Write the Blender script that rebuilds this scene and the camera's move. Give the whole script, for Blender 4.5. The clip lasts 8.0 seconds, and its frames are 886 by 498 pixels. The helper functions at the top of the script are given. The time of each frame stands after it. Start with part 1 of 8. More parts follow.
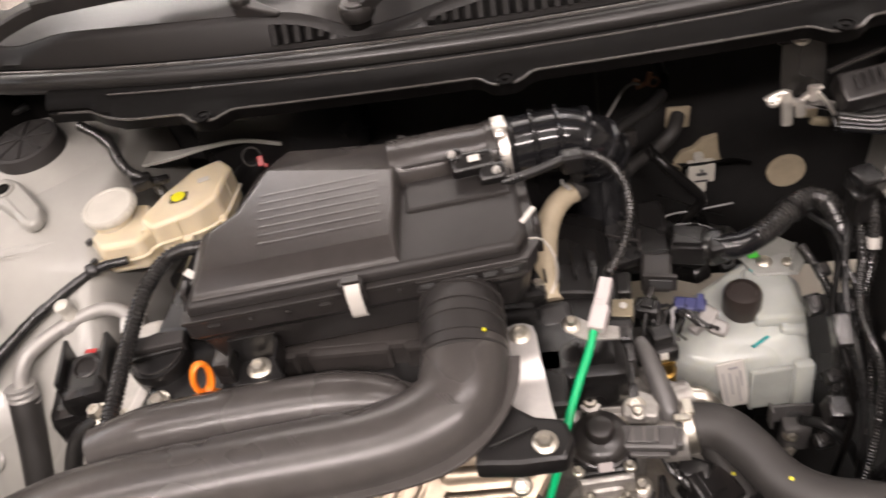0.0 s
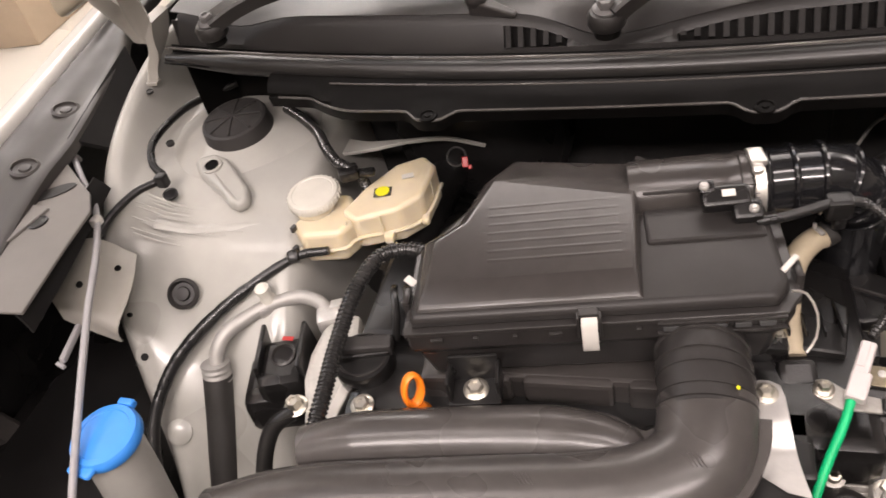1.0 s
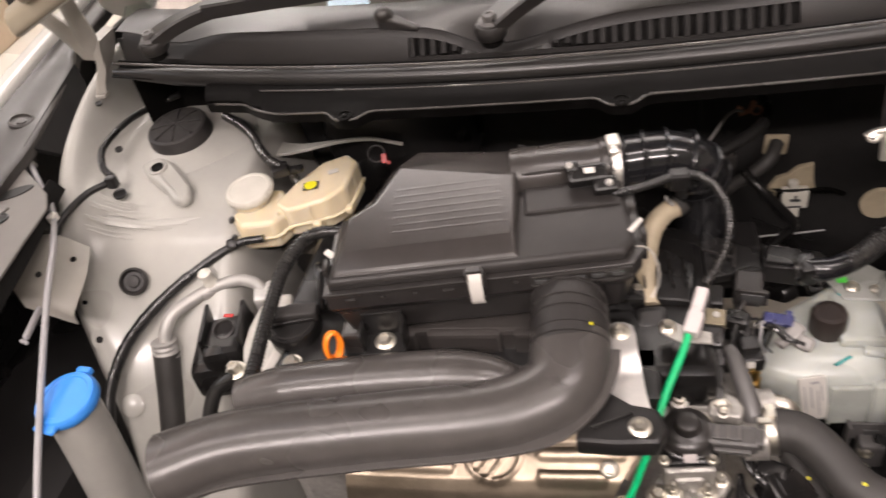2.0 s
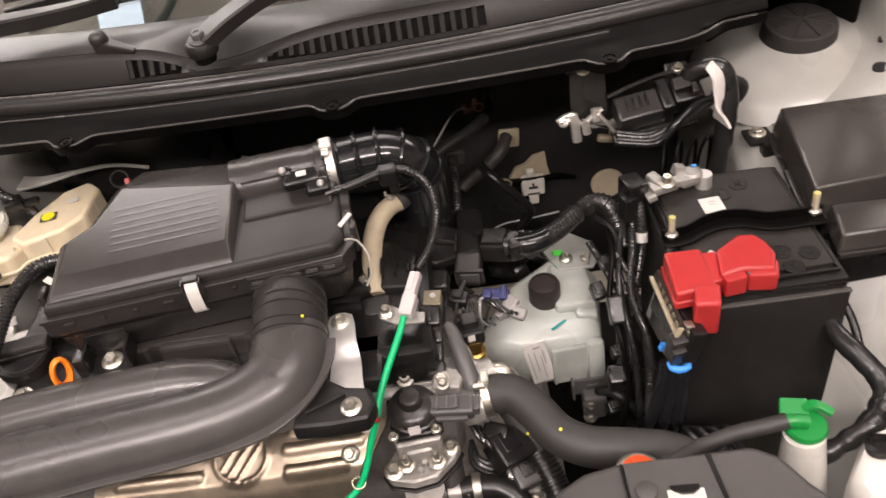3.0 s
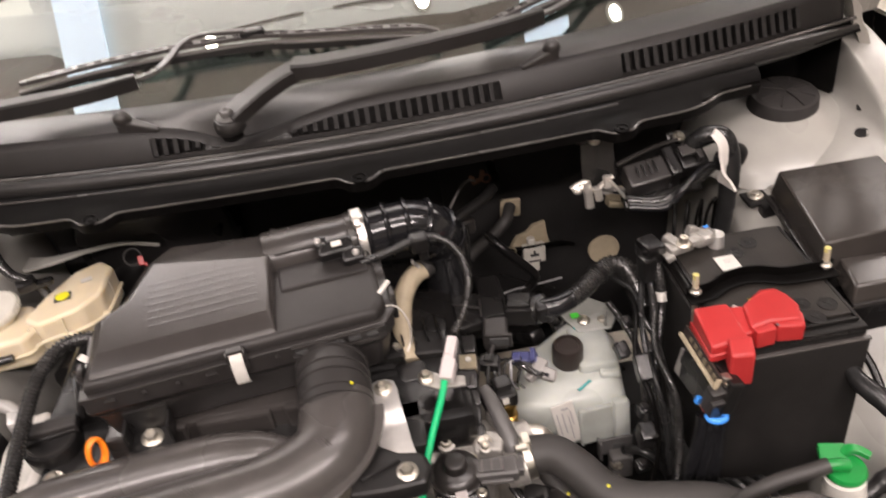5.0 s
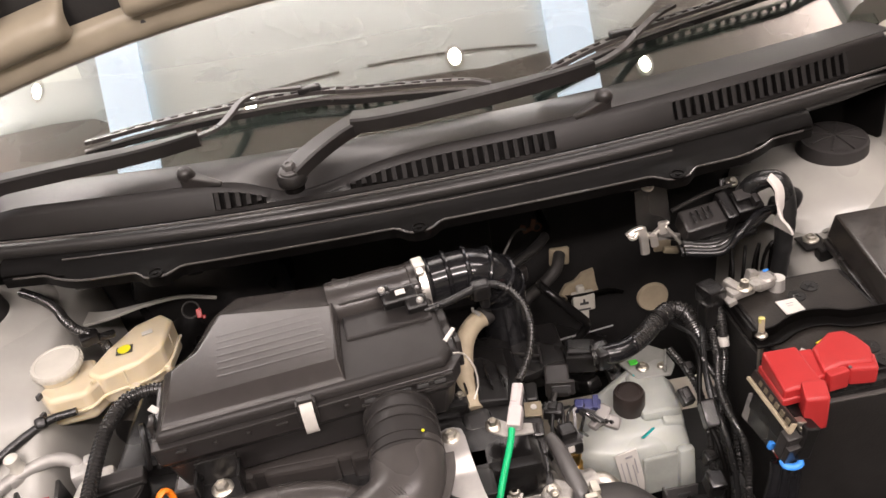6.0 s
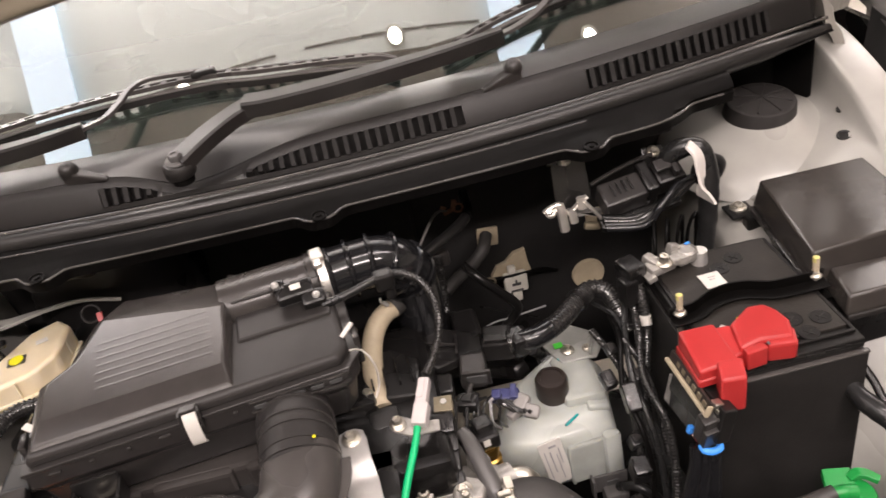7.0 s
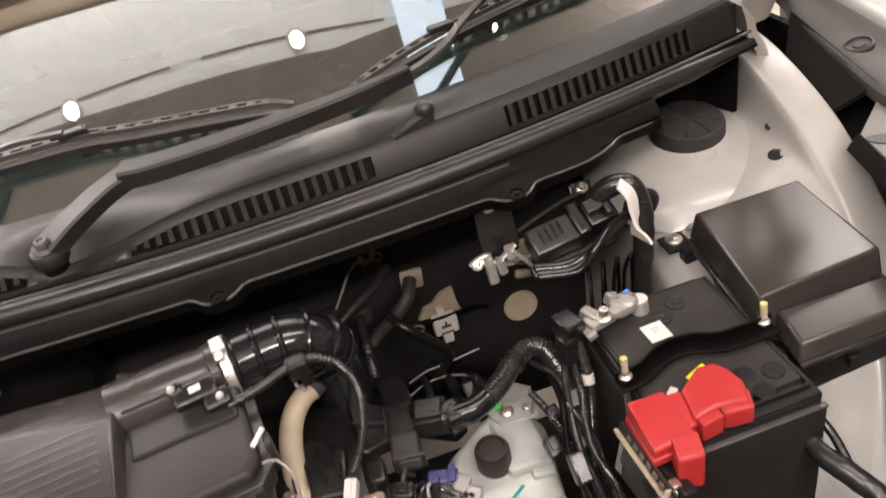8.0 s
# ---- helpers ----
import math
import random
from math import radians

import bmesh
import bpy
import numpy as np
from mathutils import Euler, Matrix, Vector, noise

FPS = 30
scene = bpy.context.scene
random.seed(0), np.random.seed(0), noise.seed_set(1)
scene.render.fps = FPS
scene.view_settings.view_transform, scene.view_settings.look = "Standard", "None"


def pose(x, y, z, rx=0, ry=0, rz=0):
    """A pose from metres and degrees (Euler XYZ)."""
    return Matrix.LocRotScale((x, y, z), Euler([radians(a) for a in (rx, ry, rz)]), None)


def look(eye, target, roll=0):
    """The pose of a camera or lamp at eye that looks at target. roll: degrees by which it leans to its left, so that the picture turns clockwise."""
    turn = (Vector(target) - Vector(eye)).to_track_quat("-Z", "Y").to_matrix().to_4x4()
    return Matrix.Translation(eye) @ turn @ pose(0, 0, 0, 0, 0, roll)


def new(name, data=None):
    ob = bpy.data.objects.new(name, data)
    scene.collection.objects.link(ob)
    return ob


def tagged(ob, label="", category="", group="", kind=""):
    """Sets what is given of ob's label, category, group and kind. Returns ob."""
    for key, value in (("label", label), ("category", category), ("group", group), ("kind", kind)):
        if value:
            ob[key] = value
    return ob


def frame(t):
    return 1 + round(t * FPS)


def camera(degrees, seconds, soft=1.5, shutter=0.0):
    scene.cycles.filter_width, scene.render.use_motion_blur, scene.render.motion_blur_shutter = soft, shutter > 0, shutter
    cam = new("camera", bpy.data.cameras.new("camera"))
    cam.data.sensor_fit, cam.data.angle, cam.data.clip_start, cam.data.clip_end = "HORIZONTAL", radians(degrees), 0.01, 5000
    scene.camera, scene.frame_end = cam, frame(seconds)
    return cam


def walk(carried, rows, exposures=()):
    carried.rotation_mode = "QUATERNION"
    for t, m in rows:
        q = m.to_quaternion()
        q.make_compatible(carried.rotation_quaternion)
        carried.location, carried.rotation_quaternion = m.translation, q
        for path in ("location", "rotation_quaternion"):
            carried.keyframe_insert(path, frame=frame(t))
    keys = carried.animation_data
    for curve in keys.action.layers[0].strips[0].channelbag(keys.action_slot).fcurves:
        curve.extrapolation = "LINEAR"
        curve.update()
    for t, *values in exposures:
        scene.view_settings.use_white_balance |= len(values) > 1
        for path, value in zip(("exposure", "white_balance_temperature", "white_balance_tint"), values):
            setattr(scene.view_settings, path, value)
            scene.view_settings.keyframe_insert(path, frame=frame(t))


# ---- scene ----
cam = camera(58.8, 8.0, shutter=0.4)
PATH = [
    (0, (0.035, 0.016, 1.322), (-0.259, 1.501, 0.015), -13.7),
    (0.5, (-0.018, 0.041, 1.335), (-0.484, 1.489, 0.037), -14.5),
    (1, (-0.067, 0.051, 1.338), (-0.633, 1.477, 0.056), -14.0),
    (1.2, (-0.076, 0.049, 1.344), (-0.64, 1.471, 0.057), -13.4),
    (2.3, (0.054, -0.071, 1.379), (-0.293, 1.434, 0.108), -12.1),
    (2.5, (0.083, -0.069, 1.368), (-0.159, 1.447, 0.087), -10.9),
    (3, (0.135, -0.085, 1.362), (0.038, 1.444, 0.076), -10.5),
    (3.5, (0.125, -0.127, 1.373), (0.099, 1.421, 0.107), -10.4),
    (4, (0.1, -0.117, 1.356), (0.064, 1.446, 0.108), -11.0),
    (4.5, (0.08, -0.104, 1.366), (0.073, 1.491, 0.158), -10.3),
    (5, (0.048, -0.1, 1.375), (0.118, 1.536, 0.227), -8.6),
    (5.2, (0.021, -0.107, 1.382), (0.095, 1.565, 0.287), -8.6),
    (6.3, (0.005, -0.1, 1.372), (0.045, 1.618, 0.348), -10.4),
    (6.5, (0.033, -0.078, 1.351), (0.083, 1.629, 0.312), -10.7),
    (7, (0.082, -0.067, 1.346), (0.17, 1.614, 0.266), -12.0),
    (7.5, (0.115, -0.028, 1.336), (0.284, 1.619, 0.214), -12.7),
    (8, (0.117, 0.038, 1.364), (0.369, 1.658, 0.219), -13.2),
]
walk(cam, [(t, look(eye, target, roll)) for t, eye, target, roll in PATH])

# ---------------------------------------------------------------- world and light
world = bpy.data.worlds.new("world")
scene.world = world
world.use_nodes = True
world.node_tree.nodes["Background"].inputs[0].default_value = (0.80, 0.86, 1.0, 1)
world.node_tree.nodes["Background"].inputs[1].default_value = 0.015
scene.view_settings.exposure = 0.0


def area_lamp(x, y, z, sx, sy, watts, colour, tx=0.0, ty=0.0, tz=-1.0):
    data = bpy.data.lights.new("fill_lamp", "AREA")
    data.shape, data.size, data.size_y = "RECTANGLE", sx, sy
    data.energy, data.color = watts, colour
    ob = new("fill_lamp", data)
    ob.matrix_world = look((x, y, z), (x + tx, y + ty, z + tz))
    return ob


WARM = (1.0, 0.862, 0.832)
COOL = (0.78, 0.90, 1.0)
CEIL = 3.3
# added, unseen area lamps facing down and up; the upward ones brighten the ceiling
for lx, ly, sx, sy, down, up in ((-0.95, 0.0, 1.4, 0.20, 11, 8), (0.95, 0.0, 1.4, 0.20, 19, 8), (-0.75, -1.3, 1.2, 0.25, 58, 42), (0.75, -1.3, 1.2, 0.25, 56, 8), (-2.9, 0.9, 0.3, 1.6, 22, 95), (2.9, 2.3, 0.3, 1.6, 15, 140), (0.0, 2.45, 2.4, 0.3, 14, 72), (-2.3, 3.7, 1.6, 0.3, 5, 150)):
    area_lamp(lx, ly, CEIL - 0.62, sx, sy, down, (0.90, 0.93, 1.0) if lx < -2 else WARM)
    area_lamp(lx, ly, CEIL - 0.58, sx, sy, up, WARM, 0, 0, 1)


# ---------------------------------------------------------------- materials
def mat(name, colour, rough=0.5, metal=0.0, var=0.15, scale=60.0, bump=0.0, bscale=400.0, coat=0.0, rvar=0.1, spec=0.5, sss=0.0, trans=0.0):
    m = bpy.data.materials.new(name)
    m.use_nodes = True
    nt = m.node_tree
    b = nt.nodes["Principled BSDF"]
    tc = nt.nodes.new("ShaderNodeTexCoord")
    n1 = nt.nodes.new("ShaderNodeTexNoise")
    n1.inputs["Scale"].default_value, n1.inputs["Detail"].default_value, n1.inputs["Roughness"].default_value = scale, 5, 0.6
    n2 = nt.nodes.new("ShaderNodeTexNoise")
    n2.inputs["Scale"].default_value, n2.inputs["Detail"].default_value = scale * 0.14, 3
    nt.links.new(tc.outputs["Object"], n1.inputs["Vector"])
    nt.links.new(tc.outputs["Object"], n2.inputs["Vector"])
    add = nt.nodes.new("ShaderNodeMath")
    add.operation = "ADD"
    nt.links.new(n1.outputs[0], add.inputs[0])
    nt.links.new(n2.outputs[0], add.inputs[1])
    ramp = nt.nodes.new("ShaderNodeMapRange")
    ramp.inputs[1].default_value, ramp.inputs[2].default_value = 0.7, 1.3
    ramp.inputs[3].default_value, ramp.inputs[4].default_value = 1 - var, 1 + var
    nt.links.new(add.outputs[0], ramp.inputs[0])
    mul = nt.nodes.new("ShaderNodeVectorMath")
    mul.operation = "SCALE"
    mul.inputs[0].default_value = colour
    nt.links.new(ramp.outputs[0], mul.inputs["Scale"])
    nt.links.new(mul.outputs[0], b.inputs["Base Color"])
    rr = nt.nodes.new("ShaderNodeMapRange")
    rr.inputs[1].default_value, rr.inputs[2].default_value = 0.35, 0.65
    rr.inputs[3].default_value, rr.inputs[4].default_value = max(0.03, rough - rvar), min(1, rough + rvar)
    nt.links.new(n2.outputs[0], rr.inputs[0])
    nt.links.new(rr.outputs[0], b.inputs["Roughness"])
    b.inputs["Metallic"].default_value = metal
    b.inputs["Specular IOR Level"].default_value = spec
    if coat:
        b.inputs["Coat Weight"].default_value = coat
        b.inputs["Coat Roughness"].default_value = 0.08
    if sss:
        b.inputs["Subsurface Weight"].default_value = sss
        b.inputs["Subsurface Radius"].default_value = (0.010, 0.009, 0.006)
        b.inputs["Subsurface Scale"].default_value = 1.0
    if trans:
        b.inputs["Transmission Weight"].default_value = trans
    if bump:
        n3 = nt.nodes.new("ShaderNodeTexNoise")
        n3.inputs["Scale"].default_value, n3.inputs["Detail"].default_value = bscale, 3
        nt.links.new(tc.outputs["Object"], n3.inputs["Vector"])
        bp = nt.nodes.new("ShaderNodeBump")
        bp.inputs["Strength"].default_value, bp.inputs["Distance"].default_value = bump, 0.0006
        nt.links.new(n3.outputs[0], bp.inputs["Height"])
        nt.links.new(bp.outputs[0], b.inputs["Normal"])
    return m


BLACK = mat("black_plastic", (0.023, 0.021, 0.020), 0.31, bump=0.12, bscale=900, var=0.12, rvar=0.05)
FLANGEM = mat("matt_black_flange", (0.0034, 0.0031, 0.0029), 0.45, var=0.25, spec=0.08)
# lighter black laid along edges where highlight lines run
EDGE_GLINT = mat("black_edge_glint", (0.060, 0.056, 0.053), 0.18, var=0.1, spec=0.9)
SEALM = mat("satin_seal_rubber", (0.014, 0.0132, 0.0126), 0.32, var=0.15, rvar=0.05, spec=0.4)
BLADEM = mat("satin_blade_plastic", (0.055, 0.050, 0.048), 0.30, var=0.15)
BATM = mat("battery_lid_plastic", (0.0075, 0.0070, 0.0066), 0.40, var=0.25, spec=0.3, bump=0.4)
SLEEVEM = mat("matt_battery_sleeve", (0.0170, 0.0158, 0.0148), 0.62, var=0.2, spec=0.3, bump=0.4)
DUSTM = mat("dusty_battery_top", (0.019, 0.0168, 0.0145), 0.48, var=0.45, scale=30, spec=0.3, bump=0.5)
CAPM = mat("matt_rubber_cap", (0.028, 0.026, 0.025), 0.5, var=0.15, spec=0.3)
DUCTM = mat("satin_blow_moulded_plastic", (0.058, 0.0535, 0.0505), 0.29, bump=0.12, bscale=500, var=0.14, rvar=0.05)
LIDB = mat("matt_black_plastic", (0.024, 0.022, 0.021), 0.42, bump=0.12, bscale=900, var=0.12, spec=0.32)
LIDM = mat("smooth_black_plastic", (0.036, 0.0325, 0.0305), 0.25, bump=0.08, bscale=900, var=0.1, rvar=0.03)
BONNET_DARK = mat("dark_bonnet_inside", (0.022, 0.021, 0.020), 0.8, var=0.2, bump=0.4)
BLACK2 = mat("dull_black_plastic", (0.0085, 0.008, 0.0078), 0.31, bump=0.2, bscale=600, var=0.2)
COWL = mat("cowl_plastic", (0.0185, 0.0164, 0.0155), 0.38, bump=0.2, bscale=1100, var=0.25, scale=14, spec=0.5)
# same cowl plastic, darkened for the shade on its upright front face
COWL_SHADE = mat("shaded_cowl_face", (0.012, 0.0108, 0.0102), 0.45, bump=0.2, bscale=1100, var=0.2, scale=14, spec=0.3)
ARM = mat("matt_wiper_black", (0.014, 0.0128, 0.012), 0.42, var=0.15, spec=0.35)
RUBBER = mat("rubber", (0.013, 0.0125, 0.012), 0.30, bump=0.25, bscale=500, var=0.2)
GLOSSY = mat("glossy_black_hose", (0.010, 0.010, 0.011), 0.14, var=0.2, rvar=0.05)
HOSE = mat("grey_black_hose", (0.030, 0.028, 0.026), 0.6, bump=0.3, bscale=700, var=0.1)
TAPE = mat("black_harness_tape", (0.016, 0.016, 0.016), 0.33, bump=0.8, bscale=120, var=0.25)
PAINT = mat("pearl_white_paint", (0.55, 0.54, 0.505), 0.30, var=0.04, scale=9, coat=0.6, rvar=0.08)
# outer pearl white darkened, so the inner wings look less lit
PAINT_D = mat("dimmed_pearl_paint", (0.345, 0.338, 0.310), 0.36, var=0.12, scale=14, coat=0.25, bump=0.15, bscale=60)
PIPE = mat("dull_aluminium_pipe", (0.38, 0.37, 0.35), 0.5, 0.35, var=0.08, scale=60)
RIBBED = mat("glossy_corrugated_plastic", (0.022, 0.0213, 0.0206), 0.17, var=0.2, rvar=0.05, spec=0.7)
SMOKE = mat("smoky_clear_plastic", (0.20, 0.19, 0.18), 0.3, var=0.1)
CAPW = mat("off_white_plastic", (0.56, 0.54, 0.48), 0.5, var=0.06, bump=0.2)
CASTW = mat("pale_cast_aluminium", (0.47, 0.455, 0.42), 0.62, 0.25, var=0.16, scale=110, bump=0.6, bscale=240)
GREYB = mat("grey_brown_plastic", (0.033, 0.0298, 0.0278), 0.42, var=0.1, bump=0.2, bscale=800)
# body white toned cream and darker for the shaded underside of the bonnet
BONNETM = mat("shaded_bonnet_paint", (0.30, 0.262, 0.195), 0.45, var=0.12, scale=20, coat=0.2)
# body white darkened to hold the shade of the bonnet on its hinges
DIM_WHITE = mat("dimmed_white_paint", (0.30, 0.285, 0.255), 0.42, var=0.12, scale=20, coat=0.2)
PLATEG = mat("grey_bracket_paint", (0.135, 0.127, 0.116), 0.45, var=0.12, scale=16, bump=0.1)
DARKB = mat("dark_foam_and_shade", (0.0105, 0.0099, 0.0094), 0.85, var=0.1, spec=0.2)
CREAM = mat("translucent_cream_plastic", (0.66, 0.575, 0.415), 0.36, var=0.14, sss=0.65, scale=16)
IVORY = mat("aged_ivory_rubber", (0.42, 0.355, 0.25), 0.55, var=0.12, scale=80, bump=0.2)
MILK = mat("milky_plastic", (0.385, 0.405, 0.375), 0.30, var=0.16, sss=0.4, scale=25)
MILKD = mat("smoky_milky_plastic", (0.31, 0.325, 0.30), 0.26, var=0.2, sss=0.2, scale=30)
PLATEM = mat("frosted_grey_plastic", (0.27, 0.275, 0.255), 0.28, var=0.2, scale=45)
GREYRUB = mat("mid_grey_rubber", (0.115, 0.108, 0.102), 0.5, var=0.15, bump=0.3)
GOLDZ = mat("yellow_zinc_plate", (0.29, 0.25, 0.175), 0.4, 0.6, var=0.2, scale=150)
ALU = mat("cast_aluminium", (0.35, 0.335, 0.31), 0.44, 0.55, var=0.25, scale=120, bump=0.8, bscale=260)
ALU2 = mat("brushed_aluminium", (0.66, 0.645, 0.62), 0.46, 0.75, var=0.12, scale=70, bump=0.2)
ZINC = mat("zinc_plated_steel", (0.58, 0.55, 0.48), 0.38, 0.95, var=0.1, scale=200)
CHROME = mat("bright_plated_steel", (0.74, 0.71, 0.66), 0.38, 0.85, var=0.08, scale=200)
# cowl plastic darkened for the shade inside the vents
SLAT_SHADE = mat("shaded_slat_plastic", (0.012, 0.011, 0.0105), 0.65, var=0.15, spec=0.2)
SHIELD = mat("heat_shield_steel", (0.315, 0.262, 0.200), 0.43, 0.95, var=0.25, scale=40, bump=0.3, bscale=200)
RUST = mat("heat_tinted_steel", (0.24, 0.12, 0.075), 0.6, 0.5, var=0.4, scale=90, bump=0.6, bscale=300)
BROWNC = mat("brown_black_cap", (0.026, 0.020, 0.0175), 0.4, var=0.15, bump=0.3, bscale=300)
RED = mat("red_plastic", (0.37, 0.022, 0.022), 0.46, var=0.06, bump=0.15, bscale=700)
ORANGE = mat("orange_plastic", (0.85, 0.22, 0.015), 0.4, var=0.06)
GREEN = mat("green_tape", (0.0, 0.42, 0.15), 0.45, var=0.1, bump=0.3, bscale=90)
GREENC = mat("green_plastic_cap", (0.006, 0.21, 0.036), 0.42, var=0.08)
BLUE = mat("blue_plastic_cap", (0.045, 0.25, 0.74), 0.42, var=0.05)
NAVY = mat("violet_blue_connector", (0.034, 0.038, 0.115), 0.45, var=0.15)
WHITE = mat("white_plastic", (0.56, 0.54, 0.50), 0.45, var=0.06)
WTAPE = mat("crumpled_white_tape", (0.74, 0.70, 0.66), 0.6, var=0.08, bump=0.9, bscale=90)
GREYC = mat("light_grey_connector", (0.47, 0.43, 0.42), 0.45, var=0.08)
YELLOW = mat("yellow_sticker", (0.72, 0.66, 0.02), 0.5, var=0.03)
PALEY = mat("pale_yellow_paint", (0.52, 0.47, 0.16), 0.5, var=0.05)
BRASS = mat("brass", (0.70, 0.44, 0.12), 0.3, 1.0, var=0.1)
CABLE = mat("grey_cable_sleeve", (0.30, 0.295, 0.30), 0.5, var=0.06)
INK = mat("dark_ink", (0.05, 0.05, 0.05), 0.6, var=0.02)
TEAL = mat("teal_paint_marker", (0.0, 0.30, 0.30), 0.5, var=0.1)
LIME = mat("lime_paint_marker", (0.08, 0.62, 0.06), 0.5, var=0.1)
LENSW = mat("frosted_lamp_housing", (0.62, 0.60, 0.55), 0.35, var=0.06)
FIREW = mat("firewall_insulation", (0.006, 0.0054, 0.0050), 0.75, bump=0.6, bscale=150, var=0.3)
FLOORM = mat("pale_floor_tile", (0.62, 0.585, 0.52), 0.3, var=0.05, scale=3)
WALLM = mat("white_wall_paint", (0.70, 0.67, 0.61), 0.7, var=0.04, scale=5)
CEILM = mat("ceiling_paint", (0.715, 0.745, 0.735), 0.8, var=0.03, scale=5)
BROWNB = mat("brown_ceiling_board", (0.17, 0.145, 0.13), 0.7, var=0.06, scale=5)
GLOSSB = mat("satin_black_lid", (0.034, 0.030, 0.027), 0.20, bump=0.05, bscale=900, var=0.08, rvar=0.03)
GREYR = mat("dark_grey_plastic", (0.075, 0.072, 0.07), 0.4, var=0.1)
PANELM = mat("dark_grey_cover_plastic", (0.060, 0.056, 0.053), 0.5, bump=0.5, bscale=1200, var=0.08)
REDOR = mat("orange_red_disc", (0.80, 0.10, 0.02), 0.4, var=0.05)
CARD = mat("tan_board", (0.42, 0.33, 0.24), 0.7, var=0.06, scale=12)


def glow(name, colour, strength):
    m = bpy.data.materials.new(name)
    m.use_nodes = True
    b = m.node_tree.nodes["Principled BSDF"]
    b.inputs["Base Color"].default_value = (0.8, 0.8, 0.8, 1)
    b.inputs["Emission Color"].default_value = (*colour, 1)
    b.inputs["Emission Strength"].default_value = strength
    return m


LAMPG = glow("lamp_diffuser", (1.0, 0.92, 0.80), 40.0)
PANELG = glow("daylight_panel", (0.45, 0.70, 1.0), 1.05)

GLASS = bpy.data.materials.new("windscreen_glass")
GLASS.use_nodes = True
_b = GLASS.node_tree.nodes["Principled BSDF"]
_b.inputs["Base Color"].default_value = (0.72, 0.85, 0.80, 1)
_b.inputs["Roughness"].default_value = 0.015
_b.inputs["Transmission Weight"].default_value = 1.0
_b.inputs["IOR"].default_value = 1.52
_b.inputs["Coat Weight"].default_value = 1.0
_b.inputs["Coat IOR"].default_value = 3.2
_b.inputs["Coat Roughness"].default_value = 0.01


# ---------------------------------------------------------------- mesh helpers
ORIGIN = {}


def thing(name, x, y, z, label, category, group="", kind=""):
    """An Empty at the base of a thing."""
    ob = new(name)
    ob.empty_display_size = 0.02
    ob.location = (x, y, z)
    ORIGIN[ob] = Vector((x, y, z))
    return tagged(ob, label, category, group, kind)


def part(name, bm, material, parent, label="", smooth=40.0, m=None):
    """One mesh object from a bmesh in world coordinates, under a thing or a part."""
    if m is not None:
        bm.transform(m)
    org = ORIGIN[parent] if parent is not None else Vector((0, 0, 0))
    bm.transform(Matrix.Translation(-org))
    bmesh.ops.recalc_face_normals(bm, faces=bm.faces[:])
    data = bpy.data.meshes.new(name)
    for f in bm.faces:
        f.smooth = True
    bm.normal_update()
    for f in bm.faces:
        a = f.calc_area()
        if all(g.calc_area() < 0.5 * a for e in f.edges for g in e.link_faces if g is not f):
            f.smooth = False
    lim = radians(smooth)
    for e in bm.edges:
        if len(e.link_faces) == 2 and e.calc_face_angle(0) > lim:
            e.smooth = False
    bm.to_mesh(data)
    bm.free()
    data.materials.append(material)
    ob = new(name, data)
    if parent is not None:
        ob.parent = parent
        ORIGIN[ob] = org
    else:
        ORIGIN[ob] = org
    if label:
        ob["label"] = label
    return ob


def solo(name, bm, material, label, category, group="", kind="", smooth=40.0, m=None):
    """A thing that is one mesh."""
    if m is not None:
        bm.transform(m)
    lo = Vector([min(v.co[i] for v in bm.verts) for i in range(3)])
    hi = Vector([max(v.co[i] for v in bm.verts) for i in range(3)])
    base = Vector(((lo.x + hi.x) / 2, (lo.y + hi.y) / 2, lo.z))
    bm.transform(Matrix.Translation(-base))
    ob = part(name, bm, material, None, "", smooth)
    ob.location = base
    ORIGIN[ob] = base
    return tagged(ob, label, category, group, kind)


def bevel(bm, verts, r, seg=2):
    vs = set(verts)
    bmesh.ops.recalc_face_normals(bm, faces=list({f for v in vs for f in v.link_faces}))
    bm.normal_update()
    edges = [e for e in bm.edges if e.verts[0] in vs and e.verts[1] in vs and len(e.link_faces) == 2 and e.calc_face_angle(0) > 0.5]
    if r > 0 and edges:
        bmesh.ops.bevel(bm, geom=edges, offset=r, segments=seg, profile=0.5, affect="EDGES", clamp_overlap=True)


def box(bm, c, s, r=0.0, rot=(0, 0, 0), seg=2):
    m = pose(c[0], c[1], c[2], *rot) @ Matrix.Diagonal((s[0], s[1], s[2], 1))
    out = bmesh.ops.create_cube(bm, size=1.0, matrix=m)
    bevel(bm, out["verts"], r, seg)
    return bm


def boxes(*args):
    bm = bmesh.new()
    for a in args:
        box(bm, *a)
    return bm


def frame_of(d):
    d = Vector(d).normalized()
    up = Vector((0, 0, 1)) if abs(d.z) < 0.95 else Vector((0, 1, 0))
    s = d.cross(up).normalized()
    return s, s.cross(d).normalized(), d


def lathe(bm, o, d, prof, n=24, close=True):
    """Rings of (radius, height) round the axis d from o."""
    s, u, d = frame_of(d)
    o = Vector(o)
    rings = []
    for r, h in prof:
        rings.append([bm.verts.new(o + d * h + (s * math.cos(a) + u * math.sin(a)) * r) for a in (2 * math.pi * k / n for k in range(n))])
    for a, b in zip(rings, rings[1:]):
        for k in range(n):
            bm.faces.new((a[k], a[(k + 1) % n], b[(k + 1) % n], b[k]))
    if close:
        bm.faces.new(rings[0])
        bm.faces.new(rings[-1])
    return bm


